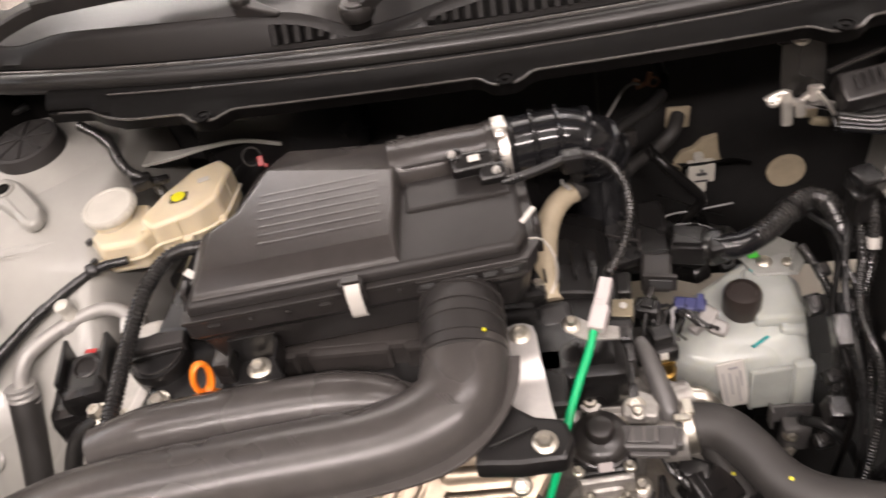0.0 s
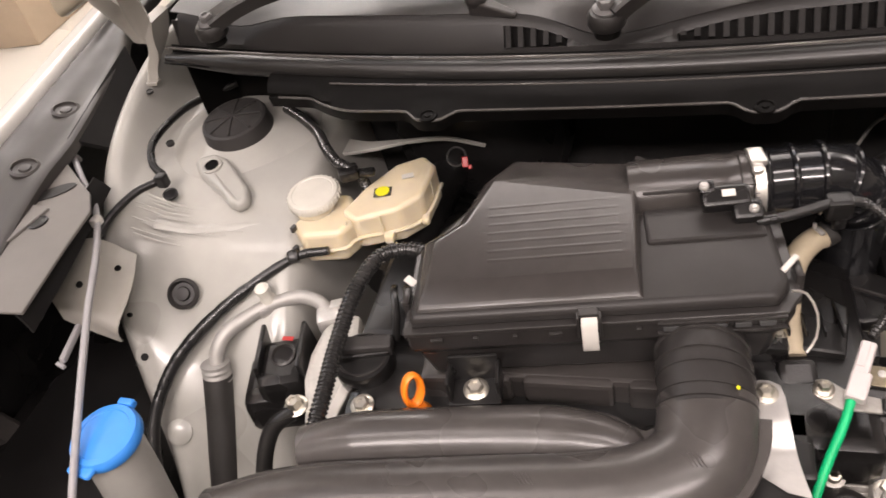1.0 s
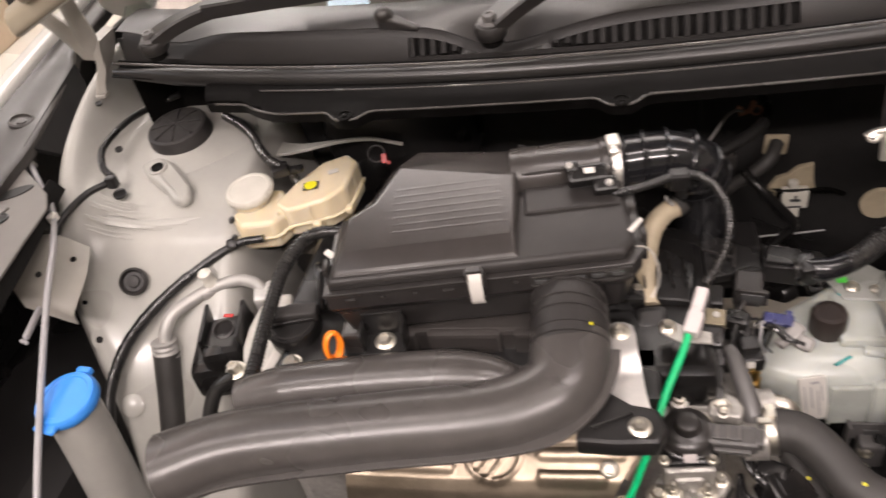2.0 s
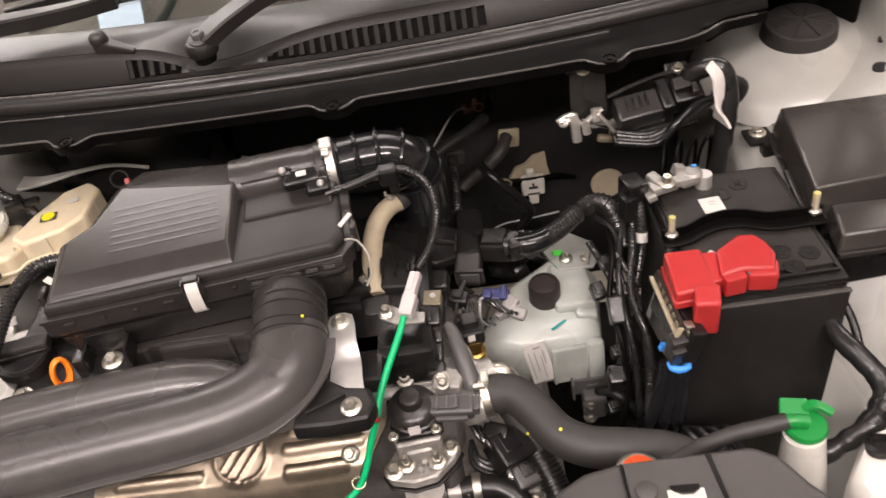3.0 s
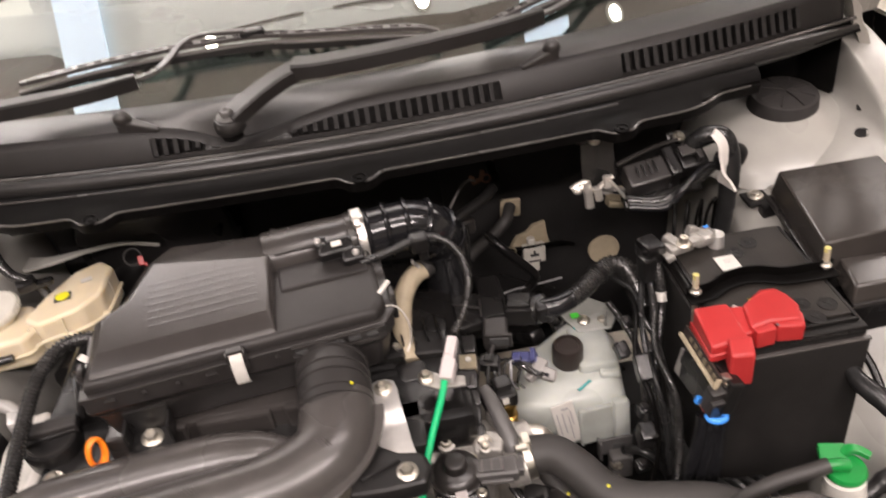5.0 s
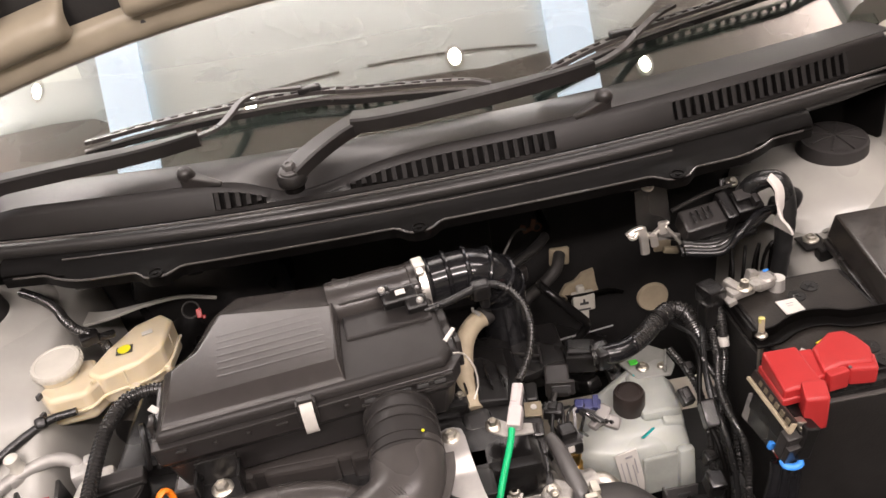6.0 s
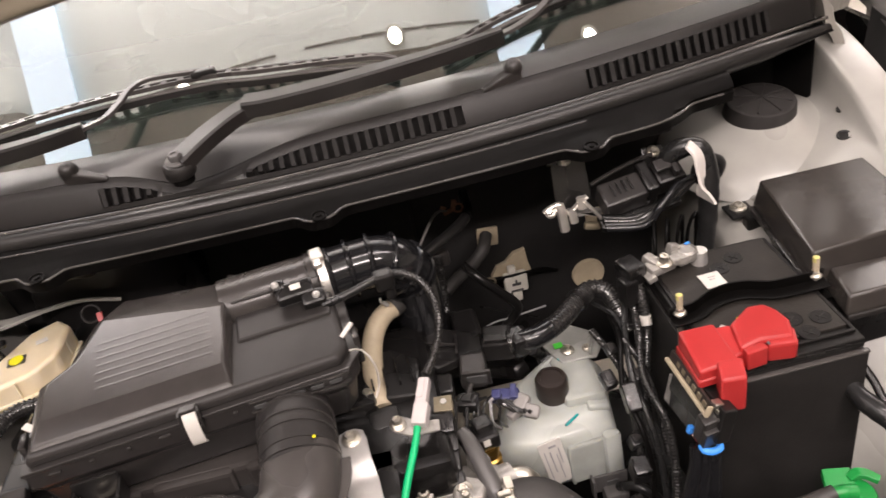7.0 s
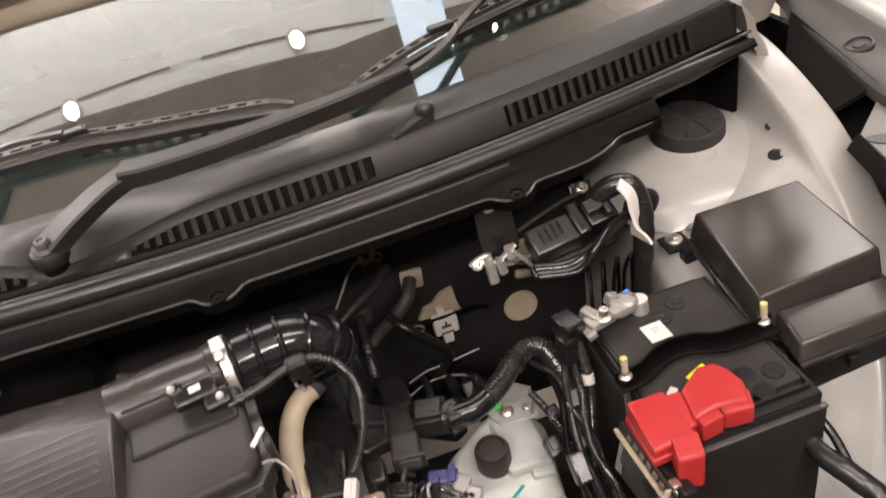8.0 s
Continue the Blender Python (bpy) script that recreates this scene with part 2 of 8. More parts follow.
def smooth_path(pts, step):
    """Points at about even steps along a Catmull-Rom curve."""
    p = [Vector(q) for q in pts]
    p = [2 * p[0] - p[1]] + p + [2 * p[-1] - p[-2]]
    out = []
    for i in range(1, len(p) - 2):
        n = max(1, int((p[i + 1] - p[i]).length / step))
        for k in range(n):
            t = k / n
            a, b, c, d = p[i - 1], p[i], p[i + 1], p[i + 2]
            out.append(0.5 * (2 * b + (c - a) * t + (2 * a - 5 * b + 4 * c - d) * t * t + (3 * b - a - 3 * c + d) * t ** 3))
    out.append(p[-2])
    return out


def tube(bm, pts, r, n=12, step=0.006, ribs=0.0, pitch=0.005, wide=1.0, rough=0.0, cap=True):
    """A round tube along a smooth path; r is a number or one for each point given; ribs: the height of its rings; wide: the width across over the height."""
    if ribs:
        step = min(step, pitch / 4)
    path = smooth_path(pts, step)
    m = len(path)
    if not isinstance(r, (list, tuple)):
        r = [r] * len(pts)
    lens = [0.0]
    for a, b in zip([Vector(q) for q in pts], [Vector(q) for q in pts][1:]):
        lens.append(lens[-1] + (b - a).length)
    side = None
    rings, run = [], 0.0
    for i, q in enumerate(path):
        d = (path[min(i + 1, m - 1)] - path[max(i - 1, 0)]).normalized()
        if side is None:
            side = frame_of(d)[0]
        side = (side - d * side.dot(d)).normalized()
        up = side.cross(d)
        if i:
            run += (q - path[i - 1]).length
        rad = float(np.interp(run / max(1e-6, 1.0), np.array(lens), r))
        if ribs:
            rad += ribs * (1 if (run / pitch) % 1 < 0.5 else 0)
        if rough:
            rad *= 1 + rough * (noise.noise(q * 90))
        rings.append([bm.verts.new(q + side * math.cos(a) * rad * wide + up * math.sin(a) * rad) for a in (2 * math.pi * k / n for k in range(n))])
    for a, b in zip(rings, rings[1:]):
        for k in range(n):
            bm.faces.new((a[k], a[(k + 1) % n], b[(k + 1) % n], b[k]))
    if cap:
        bm.faces.new(rings[0])
        bm.faces.new(rings[-1])
    return bm


def prism(bm, poly, z0, z1, r=0.0, m=None, seg=2, taper=0.0):
    """A polygon in x and y pulled up from z0 to z1; z1 may be one height for each corner."""
    zs = z1 if isinstance(z1, (list, tuple)) else [z1] * len(poly)
    cx, cy = sum(p[0] for p in poly) / len(poly), sum(p[1] for p in poly) / len(poly)
    lo = [bm.verts.new((x, y, z0)) for x, y in poly]
    hi = [bm.verts.new((x + (cx - x) * taper, y + (cy - y) * taper, z)) for (x, y), z in zip(poly, zs)]
    n = len(poly)
    for k in range(n):
        bm.faces.new((lo[k], lo[(k + 1) % n], hi[(k + 1) % n], hi[k]))
    bm.faces.new(lo)
    bm.faces.new(hi)
    bevel(bm, lo + hi, r, seg)
    if m is not None:
        bmesh.ops.transform(bm, matrix=m, verts=[v for v in bm.verts])
    return bm


def patch(grid, nu=8, nv=8, thick=0.0015):
    """A smooth sheet through a grid of points, with thickness."""
    rows = []
    for row in grid:
        p = [Vector(q) for q in row]
        p = [2 * p[0] - p[1]] + p + [2 * p[-1] - p[-2]]
        out = []
        for i in range(1, len(p) - 2):
            for k in range(nu):
                out.append(cr(p[i - 1], p[i], p[i + 1], p[i + 2], k / nu))
        out.append(p[-2])
        rows.append(out)
    cols = []
    for j in range(len(rows[0])):
        p = [row[j] for row in rows]
        p = [2 * p[0] - p[1]] + p + [2 * p[-1] - p[-2]]
        out = []
        for i in range(1, len(p) - 2):
            for k in range(nv):
                out.append(cr(p[i - 1], p[i], p[i + 1], p[i + 2], k / nv))
        out.append(p[-2])
        cols.append(out)
    bm = bmesh.new()
    vs = [[bm.verts.new(q) for q in col] for col in cols]
    for a, b in zip(vs, vs[1:]):
        for k in range(len(a) - 1):
            bm.faces.new((a[k], b[k], b[k + 1], a[k + 1]))
    bmesh.ops.recalc_face_normals(bm, faces=bm.faces[:])
    if thick:
        bmesh.ops.solidify(bm, geom=bm.faces[:], thickness=thick)
    return bm


def cr(a, b, c, d, t):
    return 0.5 * (2 * b + (c - a) * t + (2 * a - 5 * b + 4 * c - d) * t * t + (3 * b - a - 3 * c + d) * t ** 3)


def bolt(bm, p, d=(0, 0, 1), r=0.006, h=0.006):
    """A flanged hexagon head."""
    lathe(bm, p, d, [(r * 1.75, -0.001), (r * 1.75, 0.0006), (r * 1.45, 0.0018), (r * 1.2, 0.0022)], 24)
    lathe(bm, Vector(p) + Vector(d).normalized() * 0.0015, d, [(r * 1.12, 0), (r * 1.12, h * 0.75), (r * 0.9, h), (r * 0.55, h), (r * 0.45, h * 0.8)], 6)
    return bm


def bolts(*args):
    bm = bmesh.new()
    for a in args:
        bolt(bm, *a)
    return bm


def each(name, material, parent, label, *args):
    """One part for every box given."""
    return [part(name, boxes(a), material, parent, label) for a in args]


def each_bolt(name, material, parent, *args):
    return [part(name, bolts(a), material, parent) for a in args]


def one(fn, *a, **k):
    bm = bmesh.new()
    fn(bm, *a, **k)
    return bm


def nudge(ob, dx, dy, dz):
    """Move a whole thing with its parts."""
    ob.location = ob.location + Vector((dx, dy, dz))
    return ob


# ---------------------------------------------------------------- showroom
def slab(name, c, s, material, label, category):
    return solo(name, boxes((c, s)), material, label, category, kind="structure")


slab("floor", (0, 0.5, -0.05), (12, 12, 0.1), FLOORM, "pale polished showroom floor", "floor")
slab("ceiling", (0, 0.5, CEIL + 0.1), (12, 12, 0.2), CEILM, "white painted showroom ceiling", "ceiling")
slab("wall_north", (0, 6.45, CEIL / 2), (12, 0.1, CEIL), WALLM, "plain white showroom wall", "wall")
slab("wall_south", (0, -5.45, CEIL / 2), (12, 0.1, CEIL), WALLM, "plain white showroom wall", "wall")
slab("wall_west", (-5.95, 0.5, CEIL / 2), (0.1, 11.8, CEIL), WALLM, "plain white showroom wall", "wall")
slab("wall_east", (5.95, 0.5, CEIL / 2), (0.1, 11.8, CEIL), WALLM, "plain white showroom wall", "wall")
solo("ceiling_bulkhead", one(prism, [(-5.8, 1.90), (-2.30, 1.74), (-1.62, 1.56), (-1.30, 1.36), (-0.4, 1.318), (0.5, 1.318), (1.28, 1.44), (1.70, 1.75), (2.40, 2.30), (5.8, 2.30), (5.8, -0.23), (-5.8, -0.23)], CEIL - 0.04, CEIL - 0.001, 0.0), BROWNB, "taupe ceiling bulkhead above the car", "ceiling board", kind="structure")
for sx in (-1.41, 0.965):
    solo("daylight_panel", boxes(((sx, 1.5, CEIL - 0.05), (0.25, 3.2, 0.015), 0.002)), PANELG, "pale blue luminous ceiling strip", "ceiling light", "luminous ceiling strips")
for sx, w in ((-0.76, 1.0), (0.34, 0.90), (-2.2, 1.1)):
    solo("ceiling_joint", boxes(((sx, 1.405, CEIL - 0.002), (w, 0.009, 0.004))), BROWNB, "thin shadow joint in the ceiling", "joint", "ceiling joints", kind="structure")
for lx, ly in ((-0.75, 1.375), (0.345, 1.385), (1.36, 1.31), (-1.99, 1.83), (-0.74, 3.2), (0.37, 3.2), (-0.74, -1.3), (0.37, -1.3), (1.39, -1.3), (-1.8, -1.3)):
    zc = CEIL - 0.04 if -0.23 < ly < 1.33 else CEIL
    dl = thing("downlight", lx, ly, zc - 0.012, "round recessed ceiling downlight, switched on", "downlight", "ceiling downlights")
    part("trim_ring", one(lathe, (lx, ly, zc + 0.002), (0, 0, -1), [(0.050, 0), (0.049, 0.010), (0.035, 0.014), (0.033, 0.006)], 28), WHITE, dl)
    part("lamp", one(lathe, (lx, ly, zc + 0.002), (0, 0, -1), [(0.032, 0), (0.032, 0.011), (0.0005, 0.013)], 24), LAMPG, dl)
solo("display_plinth", boxes(((-3.28, 3.24, 0.25), (0.52, 0.52, 0.5), 0.008, (0, 0, 3))), CARD, "tan board display block standing on the floor", "display block")

def bar(bm, pts, w, h, step=0.006):
    """A bar of rectangular section, w across and h high, along a path; w may be one number for each point."""
    path = smooth_path(pts, step)
    ws_ = w if isinstance(w, (list, tuple)) else [w] * len(pts)
    lens = [0.0]
    for a, b in zip([Vector(q) for q in pts], [Vector(q) for q in pts][1:]):
        lens.append(lens[-1] + (b - a).length)
    rings, run = [], 0.0
    for i, q in enumerate(path):
        d = (path[min(i + 1, len(path) - 1)] - path[max(i - 1, 0)]).normalized()
        s = d.cross(Vector((0, 0, 1))).normalized()
        u = s.cross(d)
        if i:
            run += (q - path[i - 1]).length
        ww = float(np.interp(run, lens, ws_)) / 2
        hh = h / 2
        c = 0.3 * min(ww, hh)
        rings.append([bm.verts.new(q + s * a + u * b) for a, b in ((-ww, -hh), (ww, -hh), (ww, hh - c), (ww - c, hh), (c - ww, hh), (-ww, hh - c))])
    for a, b in zip(rings, rings[1:]):
        for k in range(6):
            bm.faces.new((a[k], a[(k + 1) % 6], b[(k + 1) % 6], b[k]))
    bm.faces.new(rings[0])
    bm.faces.new(rings[-1])
    return bm


# ---------------------------------------------------------------- car body
car = thing("car", 0, 0.9, 0.0, "pearl white car with its bonnet held open", "car")

RAIL = [0.955, 0.950, 0.935, 0.908, 0.876, 0.840, 0.782, 0.690, 0.55]
TOP = [0.872, 0.872, 0.872, 0.868, 0.852, 0.814, 0.742, 0.638, 0.49]
RAILX = {1: [0.672, 0.670, 0.662, 0.655, 0.648, 0.640, 0.628, 0.590, 0.565], -1: [0.712, 0.706, 0.700, 0.692, 0.677, 0.662, 0.612, 0.566, 0.540]}
YS = [0.97, 0.86, 0.77, 0.69, 0.63, 0.575, 0.50, 0.42, 0.30]


def apron(side):
    grid = []
    rails = RAIL if side > 0 else RAIL[:5] + [0.832, 0.758, 0.652, 0.503]
    for y, zr, zt, xr in zip(YS, rails, TOP, RAILX[side]):
        dn = 1.0 if side > 0 else 0.0
        row = [(xr + 0.022, zr - 0.05), (xr + 0.008, zr - 0.004), (xr - 0.010, zr), (xr - 0.030, zt + 0.012), (max(xr - 0.07, 0.497), zt), (0.49, zt - 0.004 - 0.030 * dn), (0.452, zt - 0.018 - 0.036 * dn), (0.440, zt - 0.10), (0.43, zt - 0.30)]
        if side > 0:
            row[:4] = [(xr + 0.034, zr - 0.05), (xr + 0.024, zr - 0.006), (xr + 0.012, zr), (xr - 0.018, zr - 0.001), (xr - 0.027, zr - 0.007), (xr - 0.036, zt + 0.012)]
        grid.append([(side * x, y, z) for x, z in row])
    return patch(grid, 6, 8, 0.0015)


def apron_z(x, y):
    """Height of the inner wing's sheet near x, y."""
    ys = YS[::-1]
    zt = float(np.interp(y, ys, TOP[::-1]))
    zr = float(np.interp(y, ys, RAIL[::-1]))
    xr = float(np.interp(y, ys, RAILX[1][::-1]))
    return float(np.interp(abs(x), [0.44, 0.452, 0.49, xr - 0.07, xr - 0.03, xr - 0.01], [zt - 0.1, zt - 0.018, zt - 0.004, zt, zt + 0.012, zr]))


for side in (-1, 1):
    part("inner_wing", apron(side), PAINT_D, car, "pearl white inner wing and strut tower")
    # plastic strip, foam baffle and outer wing
    ex_, grow = (0.008, 0.022) if side < 0 else (-0.009, 0.018)

    def edge(y):
        return 0.790 + ex_ + 0.17 * (y - 0.7), 0.958 - 0.10 * max(0, 0.6 - y)

    g = []
    low = 0.050
    for y, w in ((1.15, 0.010), (0.96, 0.012), (0.88, 0.032), (0.78, 0.044), (0.67, 0.054), (0.61, (low + 0.054) / 2), (0.55, low), (0.42, low), (0.28, 0.02), (0.05, 0.02)):
        xo, zo = edge(y)
        w += grow
        g.append([(side * (xo - w - 0.004), y, zo - 0.030), (side * (xo - w), y, zo - 0.014), (side * (xo - w * 0.35), y, zo - 0.011), (side * (xo - 0.004), y, zo - 0.004), (side * (xo + 0.001), y, zo - 0.010)])
    part("wing_strip", patch(g, 4, 6, 0.0025), GREYB, car, "grey-brown plastic edge strip with round clips")
    g = []
    for y in (1.15, 0.95, 0.78, 0.62, 0.46, 0.28, 0.05):
        xo, zo = edge(y)
        g.append([(side * (xo + 0.004), y, zo - 0.02), (side * (xo + 0.006), y, zo), (side * (xo + 0.018), y, zo + 0.004), (side * (xo + 0.052), y, zo - 0.012), (side * (xo + 0.078), y, zo - 0.10), (side * (xo + 0.082), y, zo - 0.35), (side * (xo + 0.06), y, zo - 0.6)])
    part("outer_wing", patch(g, 5, 6, 0.0015), PAINT, car, "glossy pearl white outer wing")
    g = []
    for k in range(4):
        a, b = Vector((0.751, 0.668, 0.9415)).lerp(Vector((0.807, 0.890, 0.9425)), k / 3), Vector((0.731, 0.710, 0.897)).lerp(Vector((0.768, 0.845, 0.890)), k / 3)
        g.append([(side * (q.x - (0.040 if side > 0 else 0.028)), q.y, q.z) for q in (a, a.lerp(b, 0.5), b)])
    part("foam_baffle", patch(g, 3, 3, 0.006), DARKB, car, "dark grey foam baffle")
    for k, (y, dx) in enumerate(((0.728, 0.022), (0.611, 0.028)) if side < 0 else ((0.752, 0.022), (0.640, 0.028))):
        xo, zo = edge(y)
        rx = side * (xo - dx - grow)
        part("clip", one(lathe, (rx, y, zo - 0.0135), (-0.25 * side, 0, 1), [(0.0165, 0), (0.0165, 0.0045), (0.0135, 0.006), (0.0125, 0.003), (0.007, 0.0025), (0.006, 0.0045), (0.0003, 0.005)], 24), GREYB, car)
    # bonnet hinge: foot, shaft and forked arm
    hx = 0.695 if side < 0 else 0.675
    bm = bmesh.new()
    bar(bm, [(side * hx, 0.820, 0.936), (side * (hx - 0.008), 0.824, 0.952), (side * (hx - 0.022), 0.828, 0.975), (side * (hx - 0.036), 0.828, 1.012)], [0.040, 0.036, 0.038, 0.040], 0.012)
    bar(bm, [(side * (hx + 0.006), 0.812, 0.9365), (side * (hx - 0.006), 0.806, 0.9365), (side * (hx - 0.016), 0.806, 0.9345)], [0.010, 0.018, 0.012], 0.004)
    part("hinge_base", bm, DIM_WHITE, car)
    arms = []
    for rows in (((0.985, 0.000, 0.022, 0.826), (1.005, -0.004, 0.022, 0.820), (1.030, -0.012, 0.012, 0.812), (1.055, -0.022, -0.002, 0.805), (1.09, -0.034, -0.014, 0.797), (1.15, -0.046, -0.026, 0.787), (1.25, -0.050, -0.030, 0.775)),
                 ((0.985, 0.010, 0.026, 0.824), (1.005, 0.010, 0.034, 0.818), (1.030, 0.018, 0.040, 0.809), (1.055, 0.024, 0.042, 0.801), (1.09, 0.028, 0.045, 0.794), (1.15, 0.030, 0.048, 0.785), (1.25, 0.032, 0.050, 0.775))):
        arms.append(patch([[(side * (hx - xa), y, z), (side * (hx - (xa + xb) / 2), y - 0.005, z), (side * (hx - xb), y, z)] for z, xa, xb, y in rows], 4, 4, 0.008))
    part("hinge_arm", arms[0], DIM_WHITE, car)
    bm = arms[1]
    part("hinge_arm", bm, DIM_WHITE, car)
    # strut bearing cap
    cx, cy, cz, rs_ = (-0.572, 0.772, 0.004, 0.90) if side < 0 else (0.549, 0.782, 0.010, 0.93)
    sc = thing("strut_cap", cx, cy, 0.866 + cz, "ribbed black rubber strut cap on the white tower", "strut cap", "strut caps")
    bm = bmesh.new()
    lathe(bm, (cx, cy, 0.8775 + cz), (0, -0.12, 1), [(r * rs_, h) for r, h in ((0.0470, -0.006), (0.0478, -0.001), (0.0472, 0.002), (0.0464, 0.004), (0.0452, 0.0155), (0.0440, 0.0180), (0.0405, 0.0195), (0.0385, 0.0190), (0.030, 0.0205), (0.019, 0.0215), (0.006, 0.0220), (0.0005, 0.0220))], 48)
    part("cap_body", bm, CAPM, sc)
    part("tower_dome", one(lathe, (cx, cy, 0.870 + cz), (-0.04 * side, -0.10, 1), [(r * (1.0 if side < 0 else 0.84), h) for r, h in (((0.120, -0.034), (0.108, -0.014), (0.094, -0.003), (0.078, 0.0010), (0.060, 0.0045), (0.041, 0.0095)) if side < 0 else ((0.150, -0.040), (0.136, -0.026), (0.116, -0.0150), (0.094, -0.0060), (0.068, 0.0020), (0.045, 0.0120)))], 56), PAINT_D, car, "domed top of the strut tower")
    for k in range(4):
        a = radians(12 + 45 * k)
        rr_ = 0.0385 * rs_
        part("cap_rib", one(bar, [(cx + rr_ * s * math.cos(a), cy - 0.0026 + rr_ * s * math.sin(a), 0.8998 + cz + 0.12 * rr_ * s * math.sin(a) - 0.0022 * abs(s) ** 3) for s in (-1, -0.5, 0, 0.5, 1)], 0.0022, 0.0022, 0.012), CAPM, sc)
    # holes and plugs in the sheet
    for hx_, hy, hz, r in (((-0.613, 0.659, 0.8735, 0.0085), (-0.680, 0.784, 0.9345, 0.0042), (-0.642, 0.731, 0.894, 0.005)) if side < 0 else ((0.610, 0.699, 0.8770, 0.0085), (0.654, 0.788, 0.9355, 0.004), (0.628, 0.738, 0.890, 0.005))):
        part("hole_plug", one(lathe, (hx_, hy, hz - 0.002), (-0.15 * side, -0.2, 1), [(r, 0), (r, 0.0028), (r * 0.85, 0.003), (r * 0.75, 0.0022), (0.0003, 0.0022)], 18), BLACK2, car)

# left tower details
bm = bmesh.new()
lathe(bm, (-0.573, 0.562, 0.812), (0.25, -0.68, 0.69), [(0.017, 0), (0.017, 0.004), (0.014, 0.006), (0.012, 0.002), (0.008, 0.002), (0.007, 0.005), (0.0004, 0.006)], 28)
part("grommet", bm, CAPM, car, "black rubber grommet")
part("bracket", one(prism, [(-0.606, 0.712), (-0.598, 0.721), (-0.581, 0.724), (-0.562, 0.714), (-0.541, 0.692), (-0.518, 0.668), (-0.512, 0.650), (-0.520, 0.640), (-0.534, 0.646), (-0.550, 0.662), (-0.590, 0.692)], 0.858, [0.8795, 0.8815, 0.8825, 0.8820, 0.8795, 0.8755, 0.8720, 0.8705, 0.8720, 0.8755, 0.8785], 0.0050, None, 3), PAINT_D, car, "pressed sheet bracket on the tower")
part("bracket_lip", one(lathe, (-0.5760, 0.7010, 0.8785), (0, -0.15, 1), [(0.0125, 0), (0.0120, 0.0030), (0.0100, 0.0038), (0.0090, 0.0030)], 24), PAINT_D, car)
part("bracket_hole", one(lathe, (-0.5760, 0.7005, 0.8802), (0, -0.15, 1), [(0.0082, 0), (0.0082, 0.0024), (0.0072, 0.0026), (0.0066, 0.0014), (0.0003, 0.0014)], 18), FLANGEM, car)
for p in ((-0.4525, 0.6225, 0.8520), (-0.4505, 0.6095, 0.8350)):
    part("square_hole", boxes((p, (0.004, 0.007, 0.007), 0.0006, (0, 10, -20))), INK, car)
part("bulkhead_edge", one(bar, [(-0.488, 0.788, 0.856), (-0.458, 0.786, 0.844), (-0.420, 0.785, 0.842), (-0.370, 0.783, 0.849), (-0.320, 0.782, 0.852), (-0.275, 0.780, 0.842)], [0.036, 0.034, 0.018, 0.006, 0.004, 0.003], 0.004), PAINT_D, car, "white painted edge of the bulkhead")

# firewall with insulation, side closing panels and bay floor
bm = boxes(((0, 0.872, 0.72), (1.05, 0.02, 0.50), 0.004), ((-0.1, 0.862, 0.80), (0.4, 0.014, 0.10), 0.006))
part("firewall", bm, FIREW, car, "black insulated firewall")
# plain black sheets close the void below and in front, as its shade
part("bay_floor", boxes(((0, 0.45, 0.30), (1.3, 1.0, 0.02))), BLACK2, car, "black sheet standing in for the shaded depth of the bay")
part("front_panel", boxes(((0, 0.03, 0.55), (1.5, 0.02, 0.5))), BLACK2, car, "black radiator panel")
for p, s, r in (((0.195, 0.859, 0.754), (0.030, 0.006, 0.030), 0.0028), ((0.350, 0.859, 0.744), (0.026, 0.006, 0.030), 0.0028)):
    part("insulation_tab", boxes((p, s, r, (0, 4, 0))), IVORY, car, "beige firewall grommet")
part("insulation_tab", one(prism, [(0.190, 0.686), (0.200, 0.702), (0.214, 0.706), (0.226, 0.718), (0.244, 0.722), (0.246, 0.700), (0.250, 0.682)], -0.004, 0.004, 0.001, Matrix.Translation((0, 0.858, 0)) @ Matrix.Rotation(radians(90), 4, "X")), IVORY, car, "beige firewall plate")
part("insulation_tab", one(lathe, (0.334, 0.862, 0.649), (0, -1, 0), [(0.0245, 0), (0.0245, 0.004), (0.0230, 0.006), (0.0005, 0.006)], 28), IVORY, car, "beige firewall grommet")
# dark solid boxes stand in for the shaded depth of the front corners
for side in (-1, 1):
    part("wheel_liner", boxes(((side * 0.70, 0.36, 0.52), (0.22, 0.7, 0.4), 0.05)), BLACK2, car, "black block filling the shaded wheel arch corner")
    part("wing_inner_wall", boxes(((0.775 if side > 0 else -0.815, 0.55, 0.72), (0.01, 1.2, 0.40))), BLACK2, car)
part("cross_bar", one(bar, [(-0.81, 0.445, 0.690), (-0.76, 0.43, 0.680), (-0.70, 0.405, 0.668), (-0.655, 0.380, 0.655)], 0.030, 0.070), GREYB, car, "black front crossmember")

for side in (-1, 1):
    ty = part("tyre", one(lathe, (side * 0.66, 0.30, 0.30), (side, 0, 0), [(0.20, 0), (0.27, 0.002), (0.30, 0.02), (0.302, 0.09), (0.302, 0.12), (0.29, 0.165), (0.26, 0.18), (0.20, 0.18)], 48), RUBBER, car, "black tyre")
    part("rim", one(lathe, (side * 0.70, 0.30, 0.30), (side, 0, 0), [(0.02, 0), (0.199, 0.0), (0.199, 0.10), (0.05, 0.11)], 32), ALU, ty)

# bonnet, raised over the bay
hood = thing("bonnet", 0, 0.71, 1.06, "raised white bonnet with a dark unseen inner side", "bonnet")
HX = Vector((0, -0.26, 0.9656))
HN = Vector((0, 0.9656, 0.26))
